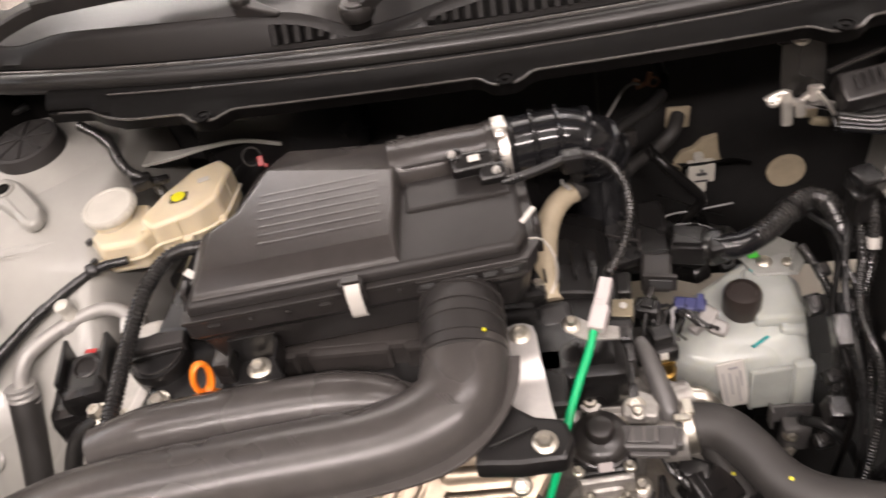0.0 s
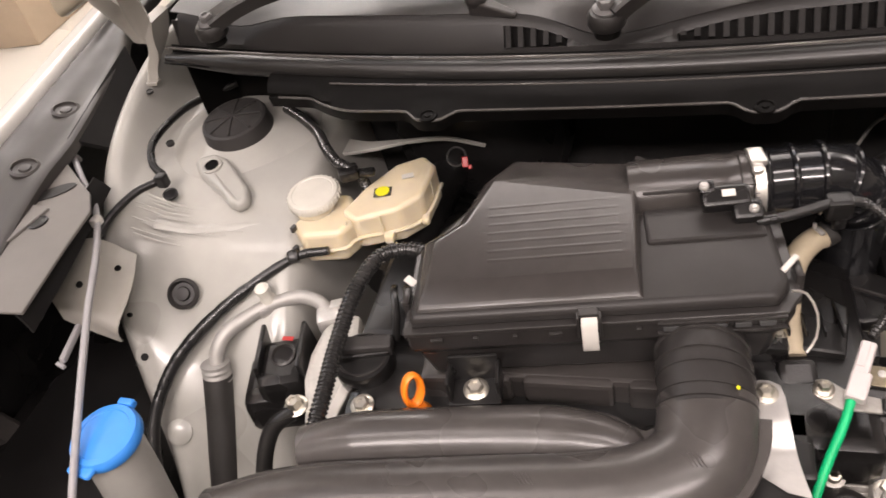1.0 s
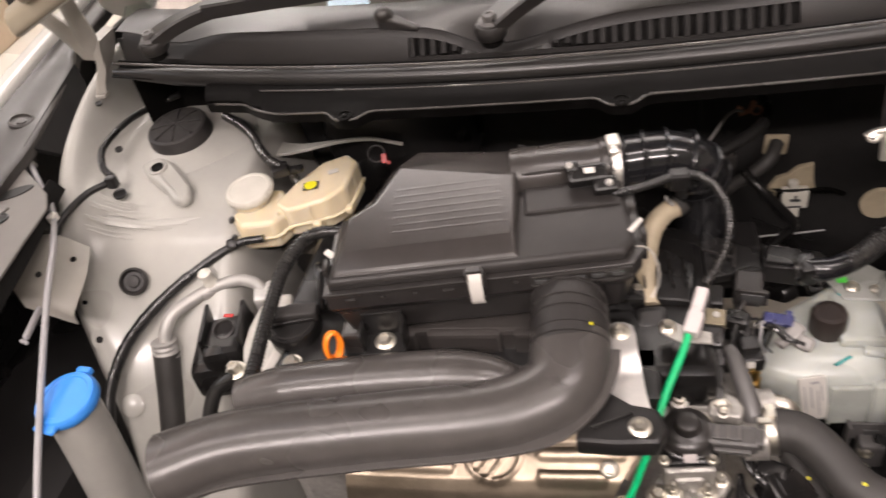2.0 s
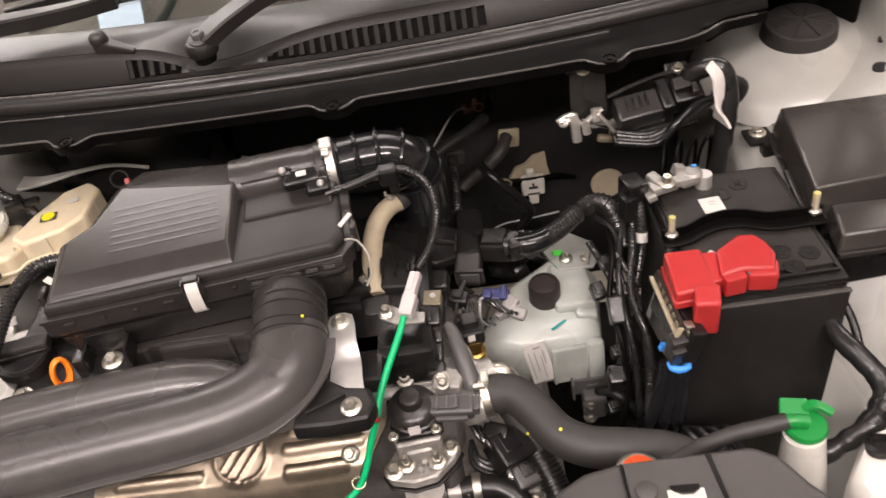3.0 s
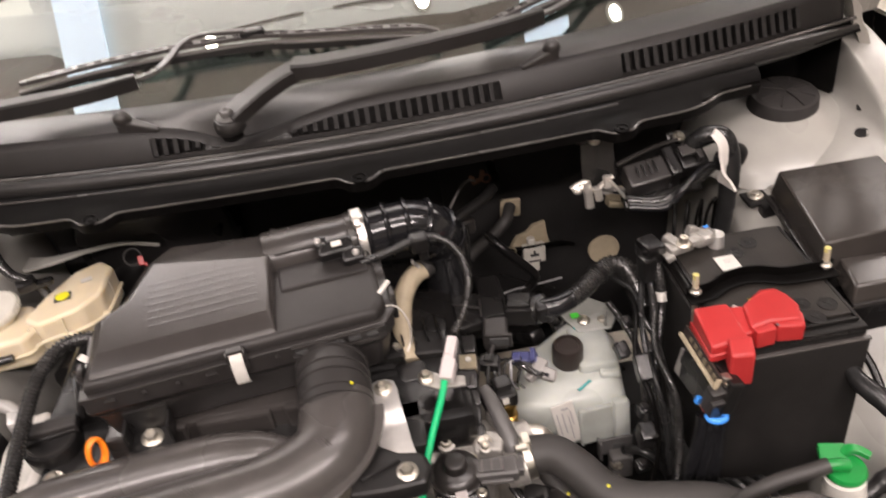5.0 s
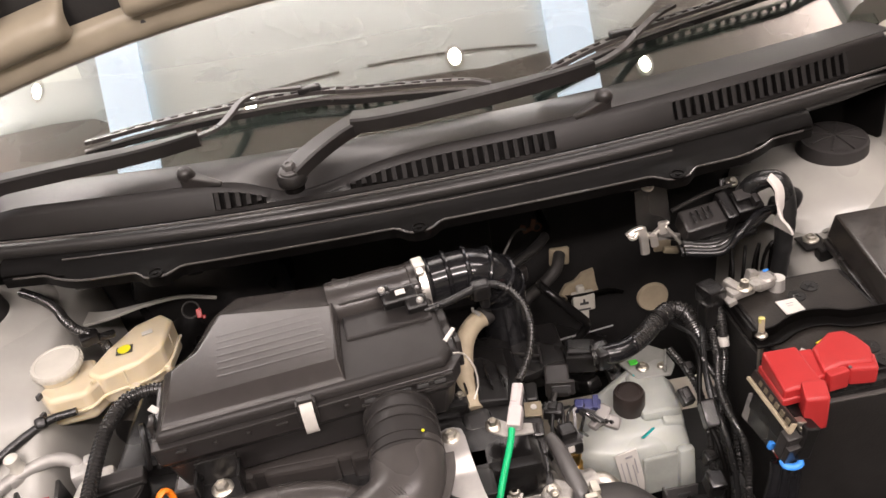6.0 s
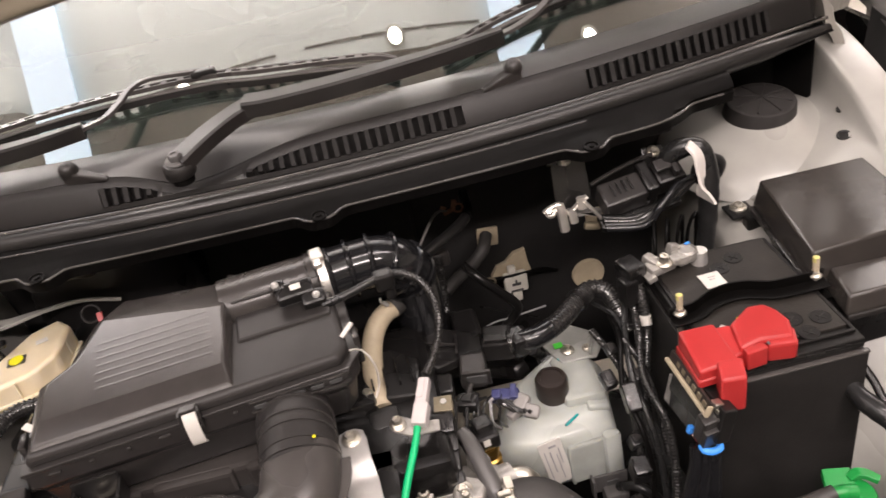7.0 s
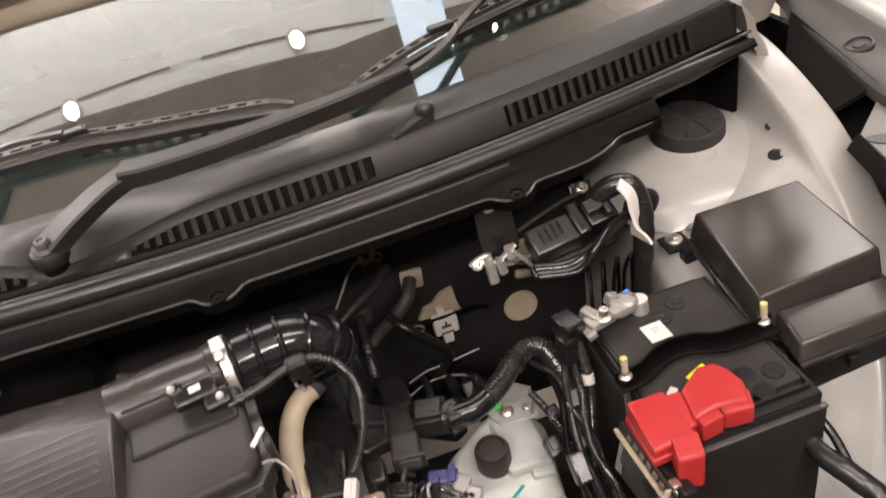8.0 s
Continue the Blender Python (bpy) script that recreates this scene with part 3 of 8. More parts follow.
HOODX = [-0.70, -0.60, -0.50, -0.40, -0.30, -0.20, -0.10, 0, 0.10, 0.20, 0.30, 0.40, 0.50, 0.60, 0.70]


def hood_at(x, s, n=0.0):
    return Vector((x, 0.705 + 0.10 * x * x, 1.212 - 0.310 * x * x)) + HX * s + HN * (n + 0.03 * math.sin(min(1, s) * 3.1) - 0.05 * x * x)


def hood_patch(xs, rows, nu=2, nv=3, thick=0.0015):
    return patch([[hood_at(x, s, n) for x in xs] for s, n in rows], nu, nv, thick)


part("outer_skin", hood_patch(HOODX, ((0.0, 0.030), (0.25, 0.030), (0.5, 0.030), (0.75, 0.030), (0.95, 0.030)), 2, 4), PAINT, hood)
part("rear_flange", hood_patch(HOODX, ((0.0, 0.026), (0.001, 0.008), (0.006, 0.001), (0.016, 0.0), (0.028, 0.003), (0.034, 0.014))), BONNETM, hood, "rear flange of the bonnet frame, white toned cream for its shade")
# white tube standing in for the highlight along the rear edge
part("rear_hem", one(tube, [hood_at(x, 0.001, 0.010) for x in HOODX], 0.0026, 10, 0.012), PAINT, hood, "bright hem tube standing in for the edge highlight")
for xa, xb in ((-0.66, -0.50), (-0.475, -0.298), (-0.240, -0.03), (0.03, 0.240), (0.298, 0.475), (0.50, 0.66)):
    xs = [xa, xa + 0.004, xa + 0.016, (2 * xa + xb) / 3, (xa + 2 * xb) / 3, xb - 0.016, xb - 0.004, xb]
    ends = [0.016, 0.004, 0.0, 0.0, 0.0, 0.0, 0.004, 0.016]
    part("frame_pad", patch([[hood_at(x, s, min(0.018, n + e)) for x, e in zip(xs, ends)] for s, n in ((0.026, 0.006), (0.031, -0.006), (0.040, -0.012), (0.052, -0.010), (0.060, 0.002), (0.064, 0.018))], 3, 3, 0.0015), BONNETM, hood, "rounded pad of the bonnet frame, white toned cream for its shade")
part("drain_hole", one(lathe, hood_at(-0.226, 0.0185, 0.001), -HN, [(0.0028, 0), (0.0028, 0.0008), (0.0003, 0.0008)], 12), INK, hood)
# unseen inner side, added dark so the black plastics below mirror it dark
for xa in (-0.62, -0.40, -0.20, 0.0, 0.20, 0.40, 0.62):
    part("frame_rib", patch([[hood_at(xa + dx, s, dn) for dx, dn in ((-0.045, 0.014), (-0.03, -0.004), (0.03, -0.004), (0.045, 0.014))] for s in (0.085, 0.3, 0.6, 0.9)], 3, 3, 0.003), BONNET_DARK, hood)
part("front_beam", hood_patch(HOODX, ((0.86, 0.0), (0.90, 0.0), (0.94, 0.0)), 2, 3, 0.012), BONNET_DARK, hood)
part("inner_face", hood_patch(HOODX, ((0.004, 0.024), (0.3, 0.024), (0.6, 0.024), (0.93, 0.024)), 2, 4, 0.002), BONNET_DARK, hood, "dark unseen inner side of the bonnet")

# ---------------------------------------------------------------- cowl, wipers, windscreen
cowl = thing("cowl_panel", 0, 0.70, 0.95, "dark grey plastic cowl panel with vent slats and rubber seal", "cowl")
XS = [i * 0.0125 for i in range(-50, 51)]
BOLTX = (-0.287, 0.003, 0.293)


def yb(x):
    return 0.22 * x * x


def tab(x):
    return max(math.exp(-((x - b) / 0.020) ** 4) for b in BOLTX)


def crest(x):
    """Height of the crease over the vents, which dips round the wiper pivots."""
    dip = math.exp(-((x + 0.128) / (0.048 if x < -0.128 else 0.088)) ** 2) * 0.026 + math.exp(-((x + 0.53) / 0.05) ** 2) * 0.014
    return 1.0200 - dip + 0.012 * max(0, x - 0.25)


def ribbon(rows_of, xs=XS, thick=0.002, skip=None):
    bm = bmesh.new()
    vs = [[bm.verts.new((x, y, z)) for y, z in rows_of(x)] for x in xs]
    for i, (a, b) in enumerate(zip(vs, vs[1:])):
        for k in range(len(a) - 1):
            if skip and skip((xs[i] + xs[i + 1]) / 2, k):
                continue
            bm.faces.new((a[k], b[k], b[k + 1], a[k + 1]))
    bmesh.ops.recalc_face_normals(bm, faces=bm.faces[:])
    bmesh.ops.solidify(bm, geom=bm.faces[:], thickness=thick)
    return bm


def flange_row(x):
    e = min(0.652 + 0.5 * yb(x) - 0.017 * tab(x) + 6.0 * max(0, abs(x) - 0.36) ** 2, 0.664 + 0.8 * yb(x))
    y1 = max(0.664 + 0.6 * yb(x), e + 0.004)
    return [(e + 0.002, 0.951), (e, 0.962), (e + 0.003, 0.9635), (y1 - 0.003, 0.9675), (0.668 + 0.8 * yb(x), 0.9725), (0.672 + 0.9 * yb(x), 0.979), (0.678 + yb(x), 0.980)]


def ledge(x):
    return [(0.676 + yb(x), 0.980), (0.700 + yb(x), 0.981), (0.704 + yb(x), 0.990)]


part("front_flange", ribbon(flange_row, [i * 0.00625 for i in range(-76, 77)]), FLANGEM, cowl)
# lighter tubes on lip and step put in their bright highlight lines
part("flange_lip", one(tube, [(x, flange_row(x)[1][0] + 0.001, 0.9632) for x in [i * 0.00625 for i in range(-74, 75)]], 0.0013, 8, 0.006), EDGE_GLINT, cowl)
part("flange_step", one(tube, [(x, 0.6705 + 0.85 * yb(x), 0.9768) for x in XS[18:-26:2]], 0.0011, 8, 0.012), EDGE_GLINT, cowl)
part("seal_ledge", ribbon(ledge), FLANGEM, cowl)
part("seal", one(tube, [(x, 0.6855 + yb(x), 0.9815) for x in XS[::2]], [0.0112 * min(1.0, 0.45 + (0.625 - abs(x)) / 0.18) for x in XS[::2]], 22, 0.012), SEALM, cowl, "black rubber bonnet seal")
# thin lighter tube standing in for the highlight along the seal
part("seal_glint", one(tube, [(x, 0.6910 + yb(x), 0.9922) for x in XS[::2]], 0.0020, 8, 0.012), EDGE_GLINT, cowl)

VENTS = ((-0.222, -0.162), (-0.066, 0.174), (0.320, 0.550))


def face_row(x):
    c = crest(x)
    y0 = 0.706 + yb(x)
    return [(y0 - 0.002, 0.988), (y0, 0.994), (y0 + 0.009, c - 0.0075), (y0 + 0.014, c - 0.0012), (y0 + 0.020, c + 0.001)]


def in_vent(x, k):
    return k == 1 and any(a < x < b for a, b in VENTS)


part("vent_face", ribbon(face_row, [i * 0.003125 for i in range(-196, 197)], 0.0025, in_vent), COWL_SHADE, cowl)
# dark sheet in place of the shade behind the slats
part("vent_back", ribbon(lambda x: [(0.7175 + yb(x), 0.975), (0.7225 + yb(x), 1.012 - (1.0205 - crest(x)))]), SLAT_SHADE, cowl, "dark sheet standing in for the shaded vent opening")
slat_mesh = None
for a, b in VENTS:
    k = 0
    while a + 0.005 + k * 0.0118 < b:
        x = a + 0.005 + k * 0.0118
        c = crest(x)
        if c - 0.0075 - 0.994 > 0.003:
            if slat_mesh is None:
                bm = boxes(((0, 0, 0), (0.0050, 0.010, 1.0)))
                ob = part("vent_slat", bm, SLAT_SHADE, cowl)
                slat_mesh = ob.data
                bm2 = bmesh.new()
                bm2.from_mesh(slat_mesh)
                bm2.transform(Matrix.Translation(ORIGIN[cowl]))
                bm2.to_mesh(slat_mesh)
                bm2.free()
            else:
                ob = new("vent_slat", slat_mesh)
                ob.parent = cowl
            h = c - 0.0082 - 0.993
            ob.location = Vector((x, 0.7120 + yb(x), 0.993 + h / 2)) - ORIGIN[cowl]
            ob.rotation_euler = (-math.atan2(0.010, h), 0, 0)
            ob.scale = (1, 1, h * 1.12)
        k += 1


def deck_row(x):
    c = crest(x)
    y0 = 0.724 + yb(x)
    return [(y0, c + 0.001), (y0 + 0.014, c * 0.6 + 1.022 * 0.4 + 0.001), (y0 + 0.035, 1.0225), (y0 + 0.058, 1.0205), (y0 + 0.070, 1.0190)]


part("deck", ribbon(deck_row), COWL, cowl)
for x in BOLTX:
    z = 0.9655
    y = 0.640 + 0.5 * yb(x)
    part("clip", one(lathe, (x, y, z - 0.001), (0, -0.12, 1), [(0.0085, 0), (0.0085, 0.0022), (0.0065, 0.003), (0.006, 0.0015), (0.003, 0.0015), (0.0026, 0.003), (0.0003, 0.003)], 20), FLANGEM, cowl)
for x, y, d in ((-0.244, 0.747, 1), (0.236, 0.747, -1)):
    bm = bmesh.new()
    corners = [(x - d * 0.012, y - 0.010), (x + d * 0.034, y - 0.020), (x + d * 0.036, y - 0.012), (x - d * 0.010, y + 0.012)]
    prism(bm, corners, 1.017, [1.034, 1.0215, 1.0215, 1.036], 0.003)
    lathe(bm, (x - d * 0.004, y - 0.002, 1.030), (-0.15 * d, -0.45, 0.9), [(0.0105, 0), (0.0100, 0.006), (0.0078, 0.0105), (0.0045, 0.0125), (0.0003, 0.013)], 18)
    nz = part("washer_nozzle", bm, COWL, cowl, "black washer jet")
    part("jet", one(lathe, (x - d * 0.005, y - 0.0088, 1.0375), (-0.15 * d, -0.9, 0.4), [(0.0042, 0), (0.0042, 0.0012), (0.0030, 0.0016), (0.0026, 0.0006), (0.0003, 0.0006)], 14), BLACK2, nz)
for side in (-1, 1):
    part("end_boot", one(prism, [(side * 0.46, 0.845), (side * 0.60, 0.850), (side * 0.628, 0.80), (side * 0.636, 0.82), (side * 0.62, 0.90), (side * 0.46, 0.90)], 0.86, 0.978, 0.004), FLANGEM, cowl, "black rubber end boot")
    part("side_baffle", one(prism, [(side * 0.25, 0.690), (side * 0.33, 0.705), (side * 0.37, 0.74), (side * 0.42, 0.80), (side * 0.42, 0.84), (side * 0.25, 0.84)], 0.925, 0.958, 0.010), BLACK2, cowl)
part("under_panel", boxes(((0, 0.775, 0.945), (0.80, 0.16, 0.02), 0.004)), BLACK2, cowl)

# windscreen, dashboard shelf behind it
GL = math.tan(radians(30))


def glass_row(s):
    return [(x, 0.790 + yb(x) + s * 0.866, 1.016 + s * 0.5 - 0.02 * x * x) for x in (-0.66, -0.44, -0.22, 0, 0.22, 0.44, 0.66)]


ws = thing("windscreen", 0, 0.79, 1.016, "curved windscreen reflecting the showroom ceiling", "windscreen")
part("glass", patch([glass_row(s) for s in (0, 0.2, 0.4, 0.6, 0.8)], 6, 5, 0.005), GLASS, ws)
part("dashboard", patch([[(x, y + yb(x), z) for x in (-0.66, -0.3, 0, 0.3, 0.66)] for y, z in ((0.80, 0.995), (0.95, 1.02), (1.15, 1.03), (1.30, 0.98), (1.34, 0.80))], 4, 4, 0.01), BLACK2, ws, "dark dashboard top")
part("cabin_back", boxes(((0, 1.9, 0.95), (1.5, 0.05, 0.9)), ((0, 1.55, 0.55), (1.5, 0.8, 0.05))), BLACK2, ws)
part("roof", patch([[(x, y, 1.42 + dz - 0.06 * x * x) for x in (-0.66, -0.3, 0, 0.3, 0.66)] for y, dz in ((1.46, 0.0), (1.7, 0.05), (2.0, 0.08))], 4, 4, 0.02), PAINT, ws)
for side in (-1, 1):
    part("pillar", one(tube, [(side * 0.66, 0.90, 1.02), (side * 0.66, 1.2, 1.20), (side * 0.65, 1.56, 1.42)], 0.035, 12), PAINT, ws)


def perforated(pts, half=0.0050):
    """Two rails joined by bridges, so that slots stay open between them."""
    bm = bmesh.new()
    path = smooth_path(pts, 0.006)
    sides = []
    for i in range(len(path)):
        d = (path[min(i + 1, len(path) - 1)] - path[max(i - 1, 0)]).normalized()
        sides.append(d.cross(Vector((0, 0, 1))).normalized())
    for s in (-1, 1):
        rail = [q + w * s * half * min(1.0, 0.25 + 0.12 * min(i, len(path) - 1 - i)) for i, (q, w) in enumerate(zip(path, sides))]
        bar(bm, rail[::2] if len(rail) % 2 else rail[::2] + rail[-1:], 0.0042, 0.0048)
    for i in range(2, len(path) - 2, 3):
        d = (path[i + 1] - path[i - 1]).normalized()
        box(bm, path[i], (0.0085, half * 2, 0.0044), 0.0008, (0, -math.degrees(math.asin(d.z)), math.degrees(math.atan2(d.y, d.x))), 1)
    return bm


def wiper(pivot, arm_a, arm_b, widths, hook, blade, label):
    w = thing("wiper", *pivot, label, "wiper", "windscreen wipers")
    x, y, z = pivot
    part("pivot", one(lathe, (x, y, z - 0.026), (0, -0.1, 1), [(0.0115, 0.008), (0.0115, 0.014), (0.010, 0.017), (0.008, 0.018)], 24), FLANGEM, w)
    part("pivot_nut", one(bolt, (x, y - 0.0015, z + 0.0065), (0, -0.25, 1), 0.0066, 0.007), GREYR, w)
    head = one(bar, arm_a, [0.030, 0.029, 0.027, 0.028], 0.015)
    lathe(head, (x, y, z - 0.010), (0, -0.12, 1), [(0.0150, 0), (0.0165, 0.002), (0.0165, 0.011), (0.0140, 0.0145), (0.0095, 0.015), (0.0085, 0.0135)], 24)
    part("arm_head", head, ARM, w)
    part("arm", one(bar, arm_b, widths, 0.017), ARM, w)
    part("arm_hook", one(bar, hook, 0.0095, 0.004), BLADEM, w)
    b = part("blade", perforated(blade), BLADEM, w, "perforated black blade carrier")
    part("rubber_strip", one(bar, [(p[0], p[1] - 0.010, p[2] - 0.011) for p in blade], 0.005, 0.008), RUBBER, b)
    part("spring_strip", one(bar, [(p[0], p[1] - 0.010, p[2] - 0.0065) for p in blade], 0.009, 0.0016), GREYRUB, b)
    mid = blade[len(blade) // 2 - 1]
    part("blade_joint", boxes(((mid[0], mid[1], mid[2] + 0.004), (0.030, 0.014, 0.009), 0.003, (0, 0, 6))), BLACK2, b)
    return w


wiper((-0.124, 0.694, 1.031), [(-0.124, 0.693, 1.033), (-0.102, 0.710, 1.042), (-0.070, 0.733, 1.051), (-0.040, 0.751, 1.056)],
      [(-0.050, 0.7455, 1.058), (-0.022, 0.7430, 1.057), (0.040, 0.748, 1.056), (0.106, 0.756, 1.056), (0.172, 0.767, 1.056), (0.240, 0.782, 1.057)], [0.030, 0.031, 0.029, 0.025, 0.019, 0.012],
      [(0.236, 0.781, 1.058), (0.262, 0.797, 1.059), (0.290, 0.819, 1.062), (0.318, 0.845, 1.070), (0.349, 0.869, 1.078), (0.375, 0.882, 1.082)],
      [(0.176, 0.816, 1.044), (0.238, 0.840, 1.055), (0.298, 0.860, 1.062), (0.365, 0.876, 1.068), (0.450, 0.895, 1.073), (0.56, 0.925, 1.080), (0.64, 0.96, 1.088)], "black wiper arm lying across the cowl and glass")
wiper((-0.528, 0.733, 1.033), [(-0.528, 0.733, 1.035), (-0.508, 0.746, 1.043), (-0.482, 0.759, 1.049), (-0.458, 0.769, 1.052)],
      [(-0.466, 0.765, 1.054), (-0.403, 0.776, 1.053), (-0.336, 0.783, 1.052), (-0.285, 0.789, 1.052), (-0.236, 0.800, 1.053)], [0.029, 0.028, 0.025, 0.019, 0.012],
      [(-0.241, 0.799, 1.054), (-0.214, 0.811, 1.057), (-0.198, 0.830, 1.064), (-0.186, 0.848, 1.071), (-0.162, 0.856, 1.076), (-0.108, 0.848, 1.075)],
      [(-0.385, 0.850, 1.055), (-0.299, 0.857, 1.061), (-0.201, 0.855, 1.066), (-0.100, 0.850, 1.067), (-0.041, 0.841, 1.063), (0.022, 0.834, 1.059), (0.094, 0.826, 1.053), (0.121, 0.816, 1.047)], "black wiper arm and perforated blade resting on the glass")


# ---------------------------------------------------------------- engine
engine = thing("engine", -0.1, 0.5, 0.32, "transverse engine under a black plastic head cover", "engine")
part("block", boxes(((-0.14, 0.52, 0.56), (0.46, 0.24, 0.44), 0.02)), ALU, engine)
part("head_cover", boxes(((-0.13, 0.515, 0.800), (0.42, 0.21, 0.05), 0.012), ((-0.15, 0.455, 0.806), (0.14, 0.05, 0.030), 0.008), ((-0.16, 0.55, 0.83), (0.36, 0.12, 0.02), 0.006)), BLACK2, engine, "black plastic cylinder head cover")
part("cover_bar", boxes(((-0.133, 0.463, 0.828), (0.158, 0.042, 0.042), 0.005, (0, 0, 0))), LIDM, engine, "glossy black coil cover bar")
for x, w in ((-0.201, 0.018), (-0.1475, 0.072), (-0.078, 0.046)):
    part("bar_face", boxes(((x, 0.4440, 0.8255), (w, 0.013, 0.046), 0.004)), LIDM, engine)
part("end_block", boxes(((-0.254, 0.452, 0.826), (0.030, 0.030, 0.046), 0.004, (0, 0, 3))), LIDM, engine)
part("side_cover", boxes(((-0.335, 0.50, 0.74), (0.03, 0.20, 0.12), 0.012)), BLACK2, engine)
part("right_cover", boxes(((0.035, 0.49, 0.76), (0.05, 0.14, 0.08), 0.010), ((0.012, 0.415, 0.815), (0.036, 0.06, 0.02), 0.005)), BLACK2, engine)
# oil filler cap
oc = part("oil_cap", one(lathe, (-0.329, 0.466, 0.816), (0, -0.1, 1), [(0.026, 0), (0.027, 0.006), (0.027, 0.020), (0.025, 0.024), (0.010, 0.025), (0.0005, 0.025)], 32), BLACK2, engine, "black oil filler cap")
part("grip", boxes(((-0.329, 0.465, 0.8425), (0.050, 0.010, 0.006), 0.002, (6, 0, 12))), BLACK2, oc)
part("rim_ring", one(lathe, (-0.329, 0.466, 0.8402), (0, -0.1, 1), [(0.0235, 0), (0.0235, 0.0012), (0.0215, 0.0014), (0.021, 0)], 32, False), BLACK, oc)
part("grip", boxes(((-0.329, 0.471, 0.845), (0.054, 0.016, 0.014), 0.003, (6, 0, 8))), CAPM, oc)
# dipstick
ds = thing("dipstick", -0.268, 0.412, 0.80, "orange dipstick ring handle", "dipstick")
bm = bmesh.new()
ring = [(-0.2690 + 0.0056 * math.cos(a), 0.421 + 0.005 * math.cos(a) + 0.004 * math.sin(a), 0.853 + 0.0130 * math.sin(a)) for a in (math.pi * 2 * k / 16 - math.pi / 2 for k in range(17))]
tube(bm, ring, 0.0027, 12, 0.003, wide=1.9)
lathe(bm, (-0.266, 0.413, 0.827), (0.1, 0.05, 1), [(0.0105, 0), (0.0115, 0.003), (0.0110, 0.009), (0.007, 0.013)], 18)
part("handle", bm, ORANGE, ds)
part("stick_tube", one(tube, [(-0.266, 0.412, 0.832), (-0.262, 0.405, 0.79), (-0.255, 0.39, 0.72)], 0.005, 10), BLACK2, ds)
solo("cover_bolt", one(bolt, (-0.319, 0.421, 0.828), (0, -0.2, 1), 0.0060, 0.005), ZINC, "pale flanged bolt beside the oil cap", "bolt")

# ---------------------------------------------------------------- air cleaner
AB = pose(-0.259, 0.433, 0, 0, 0, 7.2)
ab = thing("air_cleaner_box", -0.13, 0.52, 0.86, "matt black plastic air cleaner box with ribbed lid", "air cleaner")


def rings_loft(bm, rings, r=0.0, seg=2):
    vs = [[bm.verts.new(p) for p in ring] for ring in rings]
    n = len(vs[0])
    for a, b in zip(vs, vs[1:]):
        for k in range(n):
            bm.faces.new((a[k], a[(k + 1) % n], b[(k + 1) % n], b[k]))
    bm.faces.new(vs[0])
    bm.faces.new(vs[-1])
    bevel(bm, [v for ring in vs for v in ring], r, seg)
    return bm


RIM = [(-0.006, -0.004), (0.268, -0.004), (0.280, 0.012), (0.282, 0.12), (0.19, 0.166), (0.070, 0.184), (0.042, 0.148), (-0.006, 0.084)]
LID = [(-0.001, 0.001), (0.264, 0.001), (0.274, 0.014), (0.275, 0.115), (0.19, 0.161), (0.073, 0.179), (0.046, 0.144), (-0.001, 0.081)]
base = part("base", one(rings_loft, [[(u * 0.92 + 0.012, v * 0.9 + 0.012, 0.850) for u, v in RIM], [(u * 0.97 + 0.004, v * 0.97 + 0.006, 0.885) for u, v in RIM], [(u, v, 0.890) for u, v in RIM], [(u, v, 0.910) for u, v in RIM]], 0.003), BLACK, ab, m=AB)
lid = part("lid", one(rings_loft, [[(u, v, 0.911) for u, v in LID], [(u, v, 0.919) for u, v in LID], [(u * 0.97 + 0.004, v * 0.97 + 0.003, 0.9225) for u, v in LID]], 0.003), LIDB, ab, m=AB)
part("lid_lip", one(rings_loft, [[(u * 1.012 - 0.001, v * 1.012 - 0.001, 0.9075) for u, v in RIM], [(u * 1.012 - 0.001, v * 1.012 - 0.001, 0.9115) for u, v in RIM]], 0.001), BLACK, lid, m=AB)
# raised, sloping part of the lid
bot = [(0.002, 0.003), (0.176, 0.003), (0.180, 0.100), (0.184, 0.160), (0.074, 0.176), (0.048, 0.142), (0.028, 0.096), (0.002, 0.080)]
mid = [(0.006, 0.009), (0.171, 0.009), (0.1775, 0.101), (0.1815, 0.157), (0.077, 0.173), (0.053, 0.139), (0.032, 0.092), (0.006, 0.076)]
top = [(0.013, 0.028), (0.169, 0.028), (0.1745, 0.103), (0.178, 0.152), (0.080, 0.169), (0.062, 0.134), (0.040, 0.088), (0.016, 0.070)]
zm = [0.9258, 0.9258, 0.9370, 0.9325, 0.9365, 0.9400, 0.9350, 0.9320]
zback = {3: 0.9345, 4: 0.9385}


def slope_z(v):
    return 0.9334 + (v - 0.024) * 0.110


bm = bmesh.new()
rl_ = [[bm.verts.new(p) for p in ring] for ring in ([(u, v, 0.918) for u, v in bot], [(u, v, z) for (u, v), z in zip(mid, zm)], [(u, v, zback.get(i, slope_z(v))) for i, (u, v) in enumerate(top)])]
for ra, rb in zip(rl_, rl_[1:]):
    for k in range(8):
        bm.faces.new((ra[k], ra[(k + 1) % 8], rb[(k + 1) % 8], rb[k]))
bm.faces.new(rl_[0])
bm.faces.new([rl_[2][k] for k in (0, 1, 2, 5, 6, 7)])
bm.faces.new([rl_[2][k] for k in (2, 3, 4, 5)])
bevel(bm, [v for ring in rl_ for v in ring], 0.0032, 3)
part("raised_lid", bm, LIDM, lid, m=AB)
bm = bmesh.new()
rv = []
